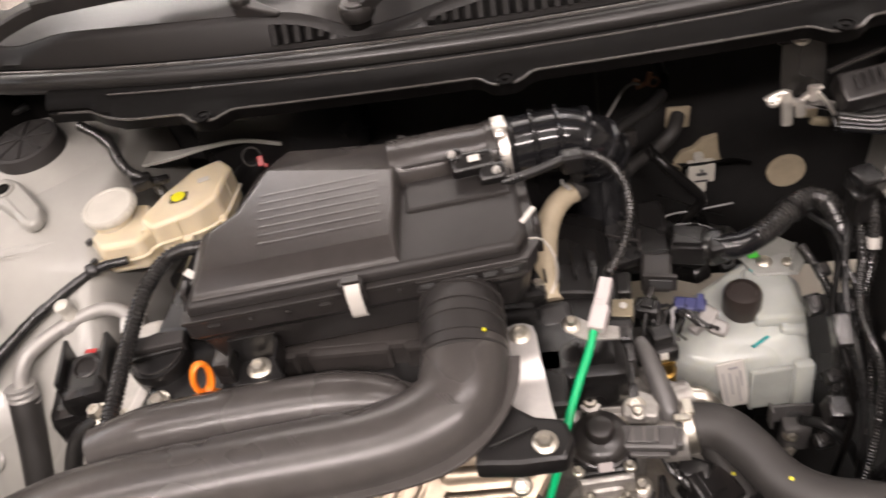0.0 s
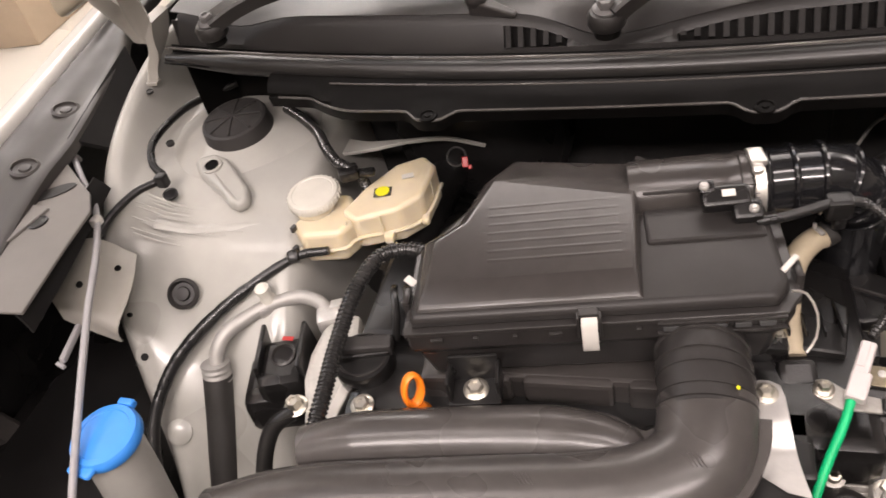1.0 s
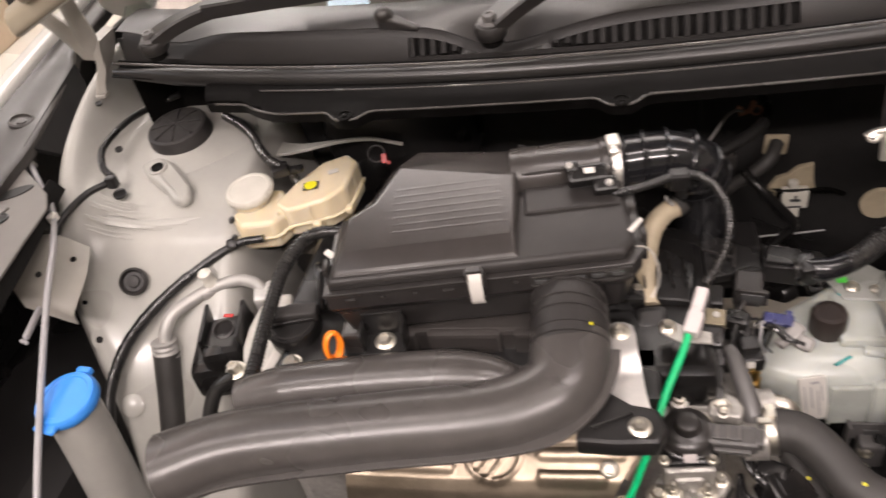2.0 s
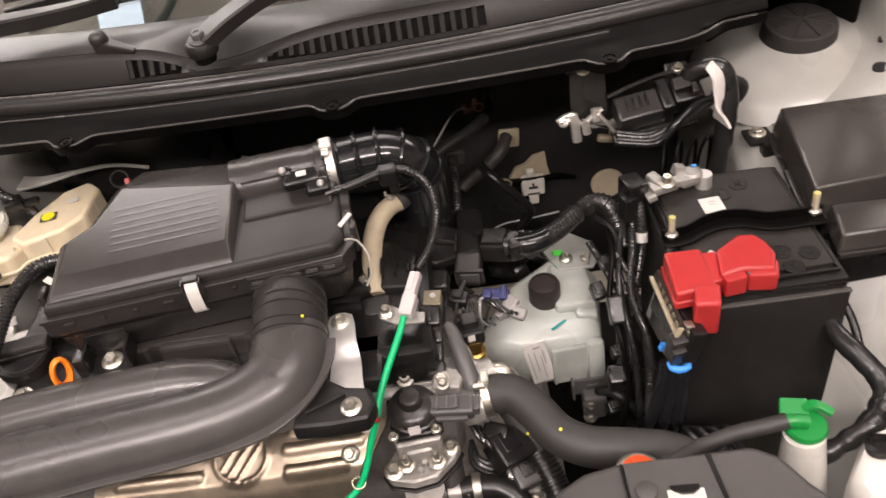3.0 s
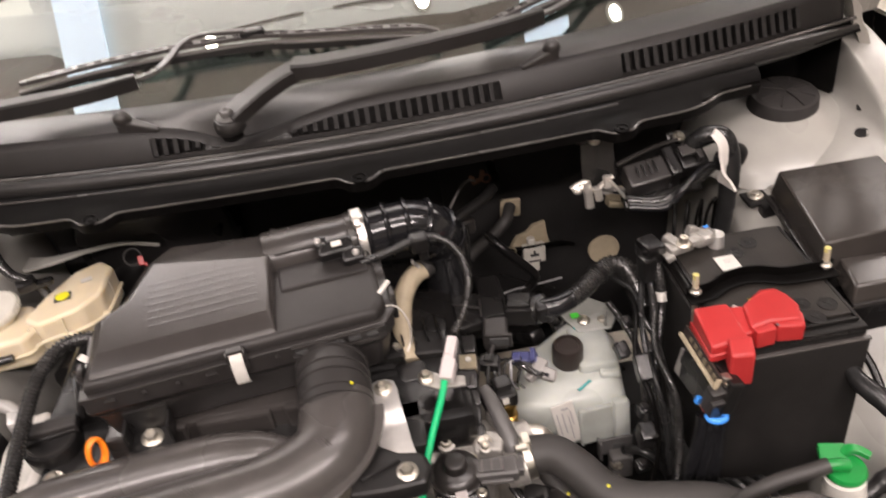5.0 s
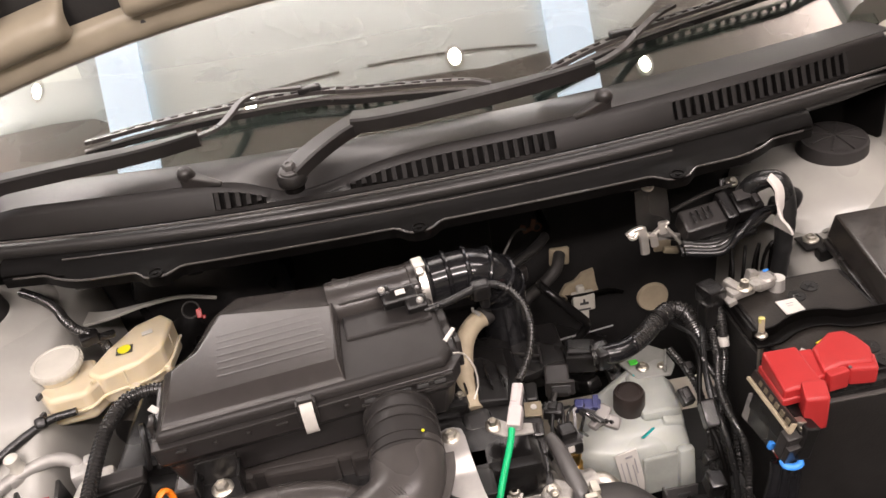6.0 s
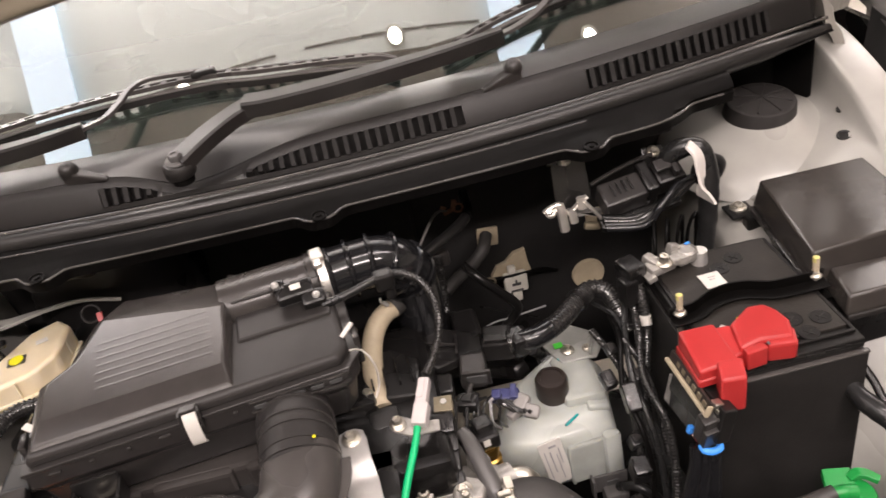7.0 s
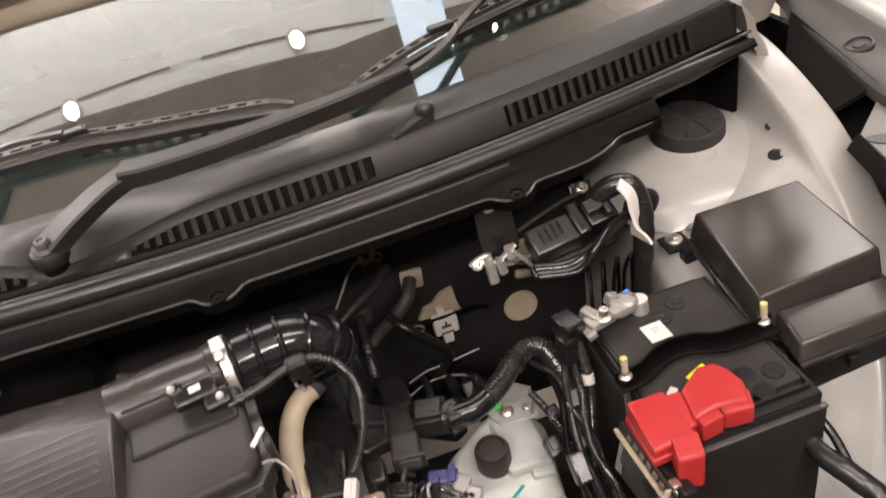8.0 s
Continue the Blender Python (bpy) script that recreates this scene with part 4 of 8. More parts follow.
for i in range(85):
    v = 0.040 + 0.066 * i / 84
    h = -0.00004 + 0.00016 * math.exp(-((((v - 0.040) / 0.0095) % 1 - 0.5) / 0.16) ** 2)
    rv.append([bm.verts.new((0.110 + 0.054 * a, v, slope_z(v) + (h if abs(a) < 0.99 else -0.0004))) for a in (-1, -0.94, -0.5, 0, 0.5, 0.94, 1)])
for a, b in zip(rv, rv[1:]):
    for k in range(6):
        bm.faces.new((a[k], a[k + 1], b[k + 1], b[k]))
part("ribbed_panel", bm, LIDM, lid, m=AB)
# low shelf details
part("shelf_step", boxes(((0.225, 0.088, 0.9215), (0.088, 0.05, 0.008), 0.003)), LIDB, lid, m=AB)
part("shelf_wall", boxes(((0.225, 0.112, 0.928), (0.090, 0.010, 0.022), 0.003), ((0.225, 0.060, 0.9205), (0.090, 0.004, 0.004), 0.0015)), LIDB, lid, m=AB)
for k in range(9):
    part("tab", boxes(((0.018 + k * 0.030, -0.0055, 0.9035), (0.004 if k % 3 else 0.010, 0.003, 0.003), 0.0008)), BLACK, base, m=AB)
part("grille_rail", boxes(((0.225, -0.006, 0.9085), (0.088, 0.004, 0.003), 0.0008), ((0.225, -0.006, 0.8985), (0.088, 0.004, 0.002), 0.0006)), BLACK, base, m=AB)
bm = patch([[(u, v, z) for u in (0.1272, 0.133, 0.1388)] for v, z in ((0.000, 0.9225), (-0.006, 0.9205), (-0.0105, 0.914), (-0.0125, 0.902), (-0.0115, 0.890), (-0.0065, 0.8845))], 2, 4, 0.0018)
clip = part("clip", bm, WHITE, ab, "bright white spring clip", m=AB)
part("clip_bracket", boxes(((0.133, -0.004, 0.9225), (0.0145, 0.008, 0.003), 0.001), ((0.1250, -0.006, 0.912), (0.002, 0.008, 0.02), 0.0005), ((0.1410, -0.006, 0.912), (0.002, 0.008, 0.02), 0.0005)), BLACK, clip, m=AB)
for u in (0.283, -0.007):
    part("side_clip", boxes(((u, 0.03, 0.905), (0.006, 0.018, 0.03), 0.002)), BLACK, ab, m=AB)
part("bracket", boxes(((0.043, -0.010, 0.876), (0.038, 0.003, 0.028), 0.001), ((0.043, -0.022, 0.862), (0.040, 0.028, 0.003), 0.001), ((0.024, -0.020, 0.872), (0.003, 0.024, 0.022), 0.001), ((0.062, -0.020, 0.872), (0.003, 0.024, 0.022), 0.001)), BLACK2, ab, m=AB)
part("bracket_bolt", one(bolt, (0.043, -0.022, 0.864), (0, -0.15, 1), 0.0058, 0.006), ZINC, ab, m=AB)
# clean-air outlet
part("outlet_tube", one(lathe, (-0.105, 0.584, 0.9185), (1, 0.13, 0), [(0.0295, 0), (0.0295, 0.074), (0.0285, 0.0755), (0.0285, 0.086), (0.0300, 0.087), (0.0300, 0.094), (0.026, 0.095)], 40), LIDM, ab, "smooth black outlet tube")
part("tube_root", one(prism, [(0.176, 0.110), (0.196, 0.116), (0.206, 0.132), (0.206, 0.164), (0.180, 0.168)], 0.915, [0.934, 0.928, 0.925, 0.925, 0.938], 0.005), LIDB, lid, m=AB)
for k in range(5):
    part("grille_slot", boxes(((0.190 + 0.0165 * k, -0.0062, 0.9035), (0.011, 0.003, 0.0045), 0.0006)), INK, base, m=AB)
solo("mass_airflow_sensor", boxes(((-0.030, 0.556, 0.938), (0.036, 0.018, 0.014), 0.003, (25, 0, 8)), ((-0.014, 0.547, 0.932), (0.022, 0.016, 0.012), 0.003, (25, 0, 8)), ((-0.044, 0.560, 0.944), (0.012, 0.012, 0.012), 0.003, (25, 0, 8))), BLACK2, "black airflow sensor on the outlet tube", "sensor")
solo("sensor_label", boxes(((-0.028, 0.5525, 0.9462), (0.010, 0.006, 0.0012), 0.0003, (25, 0, 8))), WHITE, "small white sensor label", "label")

# ribbed rubber throttle hose and clamp
th = thing("throttle_hose", 0.06, 0.61, 0.80, "glossy black ribbed rubber throttle hose", "hose")
bm = bmesh.new()
tube(bm, [(-0.006, 0.598, 0.919), (0.030, 0.603, 0.920), (0.052, 0.606, 0.917), (0.068, 0.610, 0.905), (0.077, 0.618, 0.883), (0.079, 0.626, 0.84), (0.079, 0.630, 0.79)], [0.0275, 0.0265, 0.0270, 0.0280, 0.0285, 0.028, 0.027], 36, 0.003)
part("hose", bm, GLOSSY, th)
for s, p, d in ((0.0292, (0.002, 0.5995, 0.9195), (1, 0.12, 0)), (0.0308, (0.022, 0.602, 0.920), (1, 0.12, 0)), (0.0308, (0.043, 0.605, 0.9195), (1, 0.1, -0.05)), (0.0312, (0.060, 0.6075, 0.9135), (1, 0.1, -0.45)), (0.0312, (0.0715, 0.612, 0.900), (0.60, 0.2, -0.78))):
    dd = Vector(d).normalized()
    part("hose_ring", one(lathe, Vector(p) - dd * 0.003, d, [(0.0262, 0), (s - 0.0008, 0.0012), (s, 0.003), (s - 0.0008, 0.0048), (0.0262, 0.006)], 36), GLOSSY, th)
cp = part("clamp", one(lathe, (-0.010, 0.5975, 0.919), (1, 0.13, 0), [(0.0280, 0), (0.0300, 0.0005), (0.0300, 0.0085), (0.0280, 0.009)], 36, False), CHROME, th, "zinc-plated worm-drive clamp")
part("clamp_screw", boxes(((-0.006, 0.592, 0.9505), (0.0125, 0.020, 0.006), 0.002, (0, 0, 10)), ((-0.0055, 0.580, 0.9475), (0.0085, 0.008, 0.0085), 0.0025, (30, 0, 10))), CHROME, cp)
for k in range(7):
    part("worm_slot", boxes(((-0.0065, 0.5705 - 0.0022 * k, 0.9310 - 0.0030 * k), (0.006, 0.0008, 0.0012), 0.0, (52, 0, 7))), INK, cp)
part("clamp_2", one(lathe, (0.076, 0.616, 0.888), (0.3, 0.25, -0.9), [(0.0295, 0), (0.031, 0.0005), (0.031, 0.006), (0.0295, 0.0065)], 36, False), GLOSSY, th)

# ---------------------------------------------------------------- intake duct
du = thing("intake_duct", -0.2, 0.35, 0.82, "smooth black blow-moulded air intake duct", "air duct")
bm = bmesh.new()
tube(bm, [(-0.395, 0.292, 0.834), (-0.33, 0.313, 0.844), (-0.22, 0.328, 0.850), (-0.12, 0.339, 0.854), (-0.078, 0.350, 0.857), (-0.053, 0.367, 0.861), (-0.046, 0.390, 0.866), (-0.0455, 0.412, 0.870)], [0.032, 0.030, 0.0285, 0.0285, 0.029, 0.0305, 0.0310, 0.0310], 40, 0.006, wide=1.1)
part("main_tube", bm, DUCTM, du)
bm = bmesh.new()
tube(bm, [(-0.345, 0.362, 0.846), (-0.30, 0.371, 0.851), (-0.22, 0.379, 0.855), (-0.15, 0.384, 0.856), (-0.118, 0.384, 0.854), (-0.098, 0.380, 0.852), (-0.086, 0.374, 0.850)], [0.017, 0.021, 0.021, 0.0215, 0.019, 0.0145, 0.008], 28, 0.004, wide=1.1)
part("resonator", bm, DUCTM, du)
seam = [(-0.345, 0.378, 0.846), (-0.30, 0.391, 0.850), (-0.22, 0.399, 0.853), (-0.15, 0.406, 0.854), (-0.115, 0.405, 0.853), (-0.098, 0.396, 0.853), (-0.086, 0.389, 0.857), (-0.076, 0.391, 0.862)]
part("seam_flange", one(bar, seam, 0.008, 0.003), DUCTM, du)
part("front_seam", one(bar, [(-0.395, 0.256, 0.828), (-0.33, 0.279, 0.838), (-0.22, 0.295, 0.845), (-0.12, 0.306, 0.850), (-0.060, 0.318, 0.856), (-0.026, 0.345, 0.861), (-0.010, 0.380, 0.866), (-0.008, 0.40, 0.870)], 0.009, 0.003), DUCTM, du)
part("collar", one(tube, [(-0.045, 0.402, 0.867), (-0.0455, 0.418, 0.871), (-0.047, 0.437, 0.874), (-0.049, 0.472, 0.875)], [0.0328, 0.0332, 0.0328, 0.0318], 36, 0.003), CAPM, du, "black rubber collar with rings")
for p, d in (((-0.0452, 0.404, 0.8675), (0, 0.95, 0.25)), ((-0.0453, 0.412, 0.8695), (0, 0.95, 0.22)), ((-0.046, 0.426, 0.8725), (0, 0.97, 0.16)), ((-0.047, 0.436, 0.8738), (0, 0.98, 0.12)), ((-0.048, 0.450, 0.8745), (0, 1, 0.05))):
    part("collar_ring", one(lathe, p, d, [(0.0322, 0), (0.0343, 0.0008), (0.0343, 0.0026), (0.0322, 0.0034)], 36), CAPM, du)
part("yellow_dot", one(lathe, (-0.0265, 0.4035, 0.8985), (0.5, -0.15, 0.8), [(0.0015, 0), (0.0014, 0.0010), (0.0002, 0.0011)], 10), YELLOW, du)
part("mounting_arm", one(prism, [(-0.040, 0.318), (-0.008, 0.316), (0.024, 0.318), (0.031, 0.334), (0.025, 0.352), (0.004, 0.356), (-0.010, 0.366), (-0.030, 0.395)], 0.838, 0.856, 0.004), BLACK2, du)
part("arm_rib", boxes(((-0.012, 0.338, 0.8575), (0.036, 0.003, 0.004), 0.001, (0, 0, 24))), BLACK2, du)
for hx_, hy, hz, tl in ((-0.163, 0.333, 0.8805, 0), (-0.054, 0.352, 0.8885, -14), (-0.257, 0.323, 0.8768, 0)):
    for k in range(4):
        part("moulded_tick", boxes(((hx_ - 0.0042 + 0.0028 * k, hy, hz), (0.0010, 0.0105, 0.0012), 0.0003, (-tl, 0, 38))), DUCTM, du)
part("arm_bolt", one(bolt, (0.010, 0.332, 0.857), (0, -0.15, 1), 0.0052, 0.005), ZINC, du)

st = thing("metal_strap", 0.0, 0.39, 0.845, "pale zinc-plated strap bolted between duct and head", "bracket")
part("strap", one(bar, [(-0.004, 0.447, 0.853), (-0.004, 0.443, 0.8535), (-0.004, 0.432, 0.854), (-0.002, 0.410, 0.851), (0.000, 0.394, 0.842), (0.002, 0.370, 0.846), (0.004, 0.352, 0.849)], [0.008, 0.021, 0.026, 0.026, 0.028, 0.029, 0.031], 0.0025), ALU2, st)
part("strap_bolt", one(bolt, (-0.004, 0.434, 0.856), (0, -0.1, 1), 0.0050, 0.005), ZINC, st)

# ---------------------------------------------------------------- exhaust heat shield
hs = thing("exhaust_heat_shield", -0.13, 0.36, 0.66, "embossed bare steel exhaust heat shield", "heat shield")
SHY, SHZ = (0.348, 0.356, 0.364, 0.383, 0.400, 0.420), (0.706, 0.721, 0.732, 0.744, 0.752, 0.754)
BEADS = ((-0.250, -0.175, 0.395, 0.0055), (-0.250, -0.170, 0.372, 0.0055), (-0.075, -0.012, 0.402, 0.0065), (-0.080, -0.008, 0.384, 0.0065), (-0.080, -0.025, 0.366, 0.0060))


def shield_z(x, y):
    """Height of the pressed steel: rolled sheet, long beads and a round emblem."""
    z = float(np.interp(y, SHY, SHZ)) + 0.005 * math.sin(9 * x)
    for x0, x1, yc, w in BEADS:
        d = math.hypot(x - min(max(x, x0), x1), y - yc)
        z += 0.0034 * max(0.0, 1 - (d / w) ** 2) ** 0.7
    u, v = x + 0.127, (y - 0.384) * 1.25
    r = math.hypot(u, v)
    z += 0.0028 * math.exp(-((r - 0.0265) / 0.0024) ** 2)
    if r < 0.024:
        z += 0.0020 * max(math.exp(-((u - 0.7 * v) / 0.0024) ** 2), math.exp(-((u - 0.7 * v - 0.012) / 0.002) ** 2), math.exp(-((u - 0.7 * v + 0.012) / 0.002) ** 2))
    return z + 0.0012 * noise.noise((x * 30, y * 30, 0.0))


bm = bmesh.new()
NY, NX = 44, 150
grid = []
for j in range(NY + 1):
    y = 0.348 + 0.072 * j / NY
    x1 = 0.021 - 0.75 * max(0.0, 0.402 - y) - (0.9 * max(0.0, y - 0.408))
    grid.append([bm.verts.new((-0.275 + (x1 + 0.275) * i / NX, y, shield_z(-0.275 + (x1 + 0.275) * i / NX, y))) for i in range(NX + 1)])
for a, b in zip(grid, grid[1:]):
    for k in range(NX):
        bm.faces.new((a[k], a[k + 1], b[k + 1], b[k]))
bmesh.ops.recalc_face_normals(bm, faces=bm.faces[:])
bmesh.ops.solidify(bm, geom=bm.faces[:], thickness=0.0015)
part("plate", bm, SHIELD, hs)
part("end_flange", one(bar, [(0.004, 0.416, 0.756), (0.018, 0.400, 0.752), (0.010, 0.386, 0.744), (-0.004, 0.368, 0.730)], 0.007, 0.004), SHIELD, hs)
for p in ((-0.245, 0.384, 0.745), (0.000, 0.394, 0.752), (-0.018, 0.371, 0.740)):
    part("shield_bolt", one(bolt, p, (0, -0.5, 0.85), 0.005, 0.006), ZINC, hs)
ex = thing("exhaust_manifold", -0.1, 0.34, 0.45, "rusty brown exhaust manifold runners", "exhaust manifold")
for x in (-0.205, -0.125, -0.045):
    part("runner", one(tube, [(x, 0.40, 0.70), (x, 0.355, 0.68), (x + 0.012, 0.33, 0.64), (x + 0.03, 0.33, 0.55)], 0.019, 20), RUST, ex)
part("manifold_flange", boxes(((-0.12, 0.41, 0.70), (0.30, 0.02, 0.05), 0.005)), ALU, ex)
part("outlet_bracket", boxes(((-0.24, 0.345, 0.69), (0.05, 0.05, 0.02), 0.006, (0, 20, 0)), ((-0.06, 0.315, 0.68), (0.05, 0.025, 0.02), 0.006, (0, -10, 0))), ALU, ex)


# ---------------------------------------------------------------- battery
bt = thing("battery", 0.384, 0.488, 0.640, "black car battery in a dark sleeve", "battery")
part("case", boxes(((0.3860, 0.4975, 0.738), (0.132, 0.174, 0.196), 0.004)), BLACK, bt)
bl = part("lid", boxes(((0.3862, 0.4985, 0.8405), (0.1350, 0.176, 0.011), 0.002)), BATM, bt)
part("lid_deck", boxes(((0.3862, 0.5060, 0.8470), (0.122, 0.154, 0.004), 0.0012)), DUSTM, bl)
part("lid_lip", boxes(((0.3862, 0.4125, 0.8395), (0.132, 0.006, 0.006), 0.0015)), BATM, bl)
each("lid_ridge", BATM, bl, "", ((0.3862, 0.4215, 0.8478), (0.127, 0.0035, 0.003), 0.0009), ((0.4485, 0.499, 0.8478), (0.0035, 0.156, 0.003), 0.0009), ((0.3235, 0.520, 0.8478), (0.0035, 0.120, 0.003), 0.0009), ((0.382, 0.582, 0.8478), (0.114, 0.003, 0.003), 0.0009))
for x, w in ((0.356, 0.007), (0.367, 0.010), (0.381, 0.005), (0.3905, 0.012), (0.405, 0.014), (0.421, 0.009), (0.437, 0.005)):
    part("lid_notch", boxes(((x, 0.4100, 0.8420), (w, 0.0020, 0.0030), 0.0006)), BATM, bt)
each("sleeve_panel", SLEEVEM, bt, "black battery sleeve", ((0.3862, 0.4075, 0.735), (0.1385, 0.004, 0.198), 0.0015), ((0.4550, 0.4985, 0.735), (0.004, 0.180, 0.19), 0.0015), ((0.3175, 0.4985, 0.735), (0.004, 0.180, 0.19), 0.0015))
part("sleeve_hem", boxes(((0.3862, 0.4070, 0.8345), (0.1390, 0.0055, 0.0026), 0.0011)), EDGE_GLINT, bt)
for x, y in ((0.412, 0.430), (0.432, 0.446), (0.408, 0.452), (0.385, 0.548), (0.405, 0.560)):
    vp = part("vent_plug", one(lathe, (x, y, 0.848), (0, 0, 1), [(0.0095, 0), (0.0095, 0.0018), (0.0092, 0.0020), (0.0090, 0.0017), (0.0003, 0.0017)], 24), BATM, bt)
    part("plug_slot", boxes(((x, y, 0.8496), (0.010, 0.0014, 0.001), 0.0003, (0, 0, 40)), ((x, y, 0.8496), (0.010, 0.0014, 0.001), 0.0003, (0, 0, -50))), BLACK2, vp)
part("white_label", boxes(((0.370, 0.532, 0.8502), (0.0215, 0.0235, 0.0012), 0.0003, (0, 0, 2))), WHITE, bt, "white paper label")
part("label_bar", boxes(((0.371, 0.5365, 0.8510), (0.008, 0.0008, 0.0004), 0.0, (0, 0, 2)), ((0.370, 0.5325, 0.8510), (0.006, 0.0008, 0.0004), 0.0, (0, 0, 2))), CABLE, bt)
part("yellow_label", boxes(((0.376, 0.4690, 0.8503), (0.022, 0.011, 0.0012), 0.0003, (0, 0, 22))), YELLOW, bt, "yellow warning label")
part("paper_scrap", boxes(((0.346, 0.4605, 0.8503), (0.010, 0.007, 0.0010), 0.0003, (0, 0, 40))), WHITE, bt, "torn scrap of white paper")
part("terminal_post", one(lathe, (0.372, 0.567, 0.846), (0, 0, 1), [(0.009, 0), (0.008, 0.018), (0.0003, 0.018)], 20), ALU2, bt)

hb = thing("battery_hold_down", 0.385, 0.492, 0.84, "black battery hold-down bar with two yellow-tipped rods", "battery clamp")
bm = bmesh.new()
hold = [(0.308, 0.490), (0.331, 0.491), (0.350, 0.501), (0.372, 0.506), (0.392, 0.503), (0.408, 0.495), (0.430, 0.493), (0.462, 0.493)]
bar(bm, [(x, y - 0.007, 0.8525) for x, y in hold], 0.015, 0.002)
bar(bm, [(x, y, 0.8575) for x, y in hold], 0.002, 0.012)
part("bar", bm, FLANGEM, hb)
for x, y in ((0.317, 0.484), (0.4545, 0.489)):
    rod = part("rod", one(lathe, (x, y, 0.78), (0, 0.05, 1), [(0.003, 0), (0.003, 0.088), (0.0024, 0.090)], 12), ZINC, hb)
    part("rod_tip", one(lathe, (x, y + 0.0042, 0.862), (0, 0.05, 1), [(0.0031, 0), (0.0031, 0.016), (0.0022, 0.0165)], 12), IVORY, rod)
    part("tip_paint", one(lathe, (x, y + 0.0050, 0.8735), (0, 0.05, 1), [(0.0033, 0), (0.0033, 0.0046), (0.0024, 0.0052), (0.0003, 0.0052)], 12), PALEY, rod, "yellow paint on the tip")
    part("nut", one(bolt, (x, y + 0.004, 0.858), (0, 0.05, 1), 0.0036, 0.004), ZINC, rod)

rc = thing("positive_terminal_cover", 0.33, 0.42, 0.845, "bright red moulded positive terminal cover", "terminal cover")
part("left_shell", one(prism, [(0.297, 0.401), (0.334, 0.404), (0.331, 0.448), (0.298, 0.449)], 0.846, [0.864, 0.865, 0.872, 0.872], 0.0026, None, 2), RED, rc)
part("left_skirt", one(prism, [(0.2955, 0.3995), (0.3355, 0.4025), (0.3325, 0.4495), (0.2965, 0.4505)], 0.846, 0.8545, 0.0012, None, 1), RED, rc)
part("neck", one(prism, [(0.330, 0.411), (0.344, 0.413), (0.344, 0.444), (0.330, 0.445)], 0.848, [0.862, 0.863, 0.869, 0.869], 0.0018, None, 2), RED, rc)
bm = bmesh.new()
prism(bm, [(0.339, 0.4125), (0.360, 0.416), (0.386, 0.412), (0.393, 0.430), (0.389, 0.446), (0.382, 0.457), (0.367, 0.458), (0.343, 0.442)], 0.848, [0.868, 0.869, 0.869, 0.871, 0.872, 0.873, 0.873, 0.872], 0.0032, None, 2)
prism(bm, [(0.362, 0.4095), (0.3875, 0.4055), (0.3935, 0.424), (0.365, 0.430)], 0.847, [0.8665, 0.8665, 0.868, 0.868], 0.0028, None, 2)
part("right_shell", bm, RED, rc)
part("right_tab", boxes(((0.351, 0.4105, 0.8575), (0.020, 0.009, 0.020), 0.0018, (0, 0, 7))), RED, rc)
part("pin_hole", one(lathe, (0.3625, 0.4105, 0.8685), (0, -0.4, 1), [(0.0015, 0), (0.0015, 0.0006), (0.0002, 0.0006)], 10), INK, rc)
part("drop_shell", one(prism, [(0.3085, 0.386), (0.3305, 0.383), (0.3360, 0.404), (0.3140, 0.407)], 0.826, [0.864, 0.864, 0.868, 0.868], 0.0028, None, 2), RED, rc)
fl = thing("fusible_link_block", 0.295, 0.41, 0.79, "clear-topped fuse link block beside the battery", "fuse block")
part("body", boxes(((0.302, 0.408, 0.825), (0.014, 0.076, 0.036), 0.002, (0, 14, 8))), BLACK2, fl)
part("metal_busbar", boxes(((0.2950, 0.4155, 0.8440), (0.003, 0.074, 0.009), 0.0008, (0, 20, 2))), BROWNC, fl, "dark fuse link tray")
for k in range(7):
    part("fuse_link", boxes(((0.2934, 0.385 + 0.0102 * k, 0.8440), (0.0016, 0.0060, 0.0050), 0.0005, (0, 20, 2))), GOLDZ, fl)
part("tray_rim", boxes(((0.2908, 0.4155, 0.8376), (0.0035, 0.078, 0.0034), 0.0006, (0, 20, 2)), ((0.2935, 0.377, 0.843), (0.006, 0.0015, 0.010), 0.0006, (0, 20, 2))), IVORY, fl, "dull ivory tray rim")
part("clear_cover", boxes(((0.2940, 0.452, 0.796), (0.004, 0.018, 0.030), 0.001, (0, 14, 8))), SMOKE, fl, "smoky clear cover")
part("link_skirt", boxes(((0.2960, 0.410, 0.812), (0.006, 0.072, 0.050), 0.002, (0, 8, 6))), BLACK2, fl)
part("terminal_stud", boxes(((0.3035, 0.383, 0.842), (0.009, 0.009, 0.006), 0.0015, (0, 10, 8)), ((0.3035, 0.379, 0.835), (0.006, 0.005, 0.010), 0.001, (0, 10, 8))), ZINC, fl, "bright terminal stud")
cn_ = part("connector", boxes(((0.2940, 0.3815, 0.819), (0.016, 0.013, 0.034), 0.002, (14, 0, 8)), ((0.2935, 0.3750, 0.812), (0.013, 0.006, 0.026), 0.001, (14, 0, 8))), BLACK, fl)
part("blue_lock", one(tube, [(0.2885, 0.3780, 0.8025), (0.2885, 0.3735, 0.8010), (0.2955, 0.3710, 0.8000), (0.3025, 0.3725, 0.8010), (0.3030, 0.3770, 0.8025)], 0.0026, 10, 0.002, wide=1.3), BLUE, cn_, "bright blue connector lock")
part("blue_tape", boxes(((0.2855, 0.395, 0.806), (0.005, 0.005, 0.008), 0.001, (0, 20, 10))), BLUE, fl)
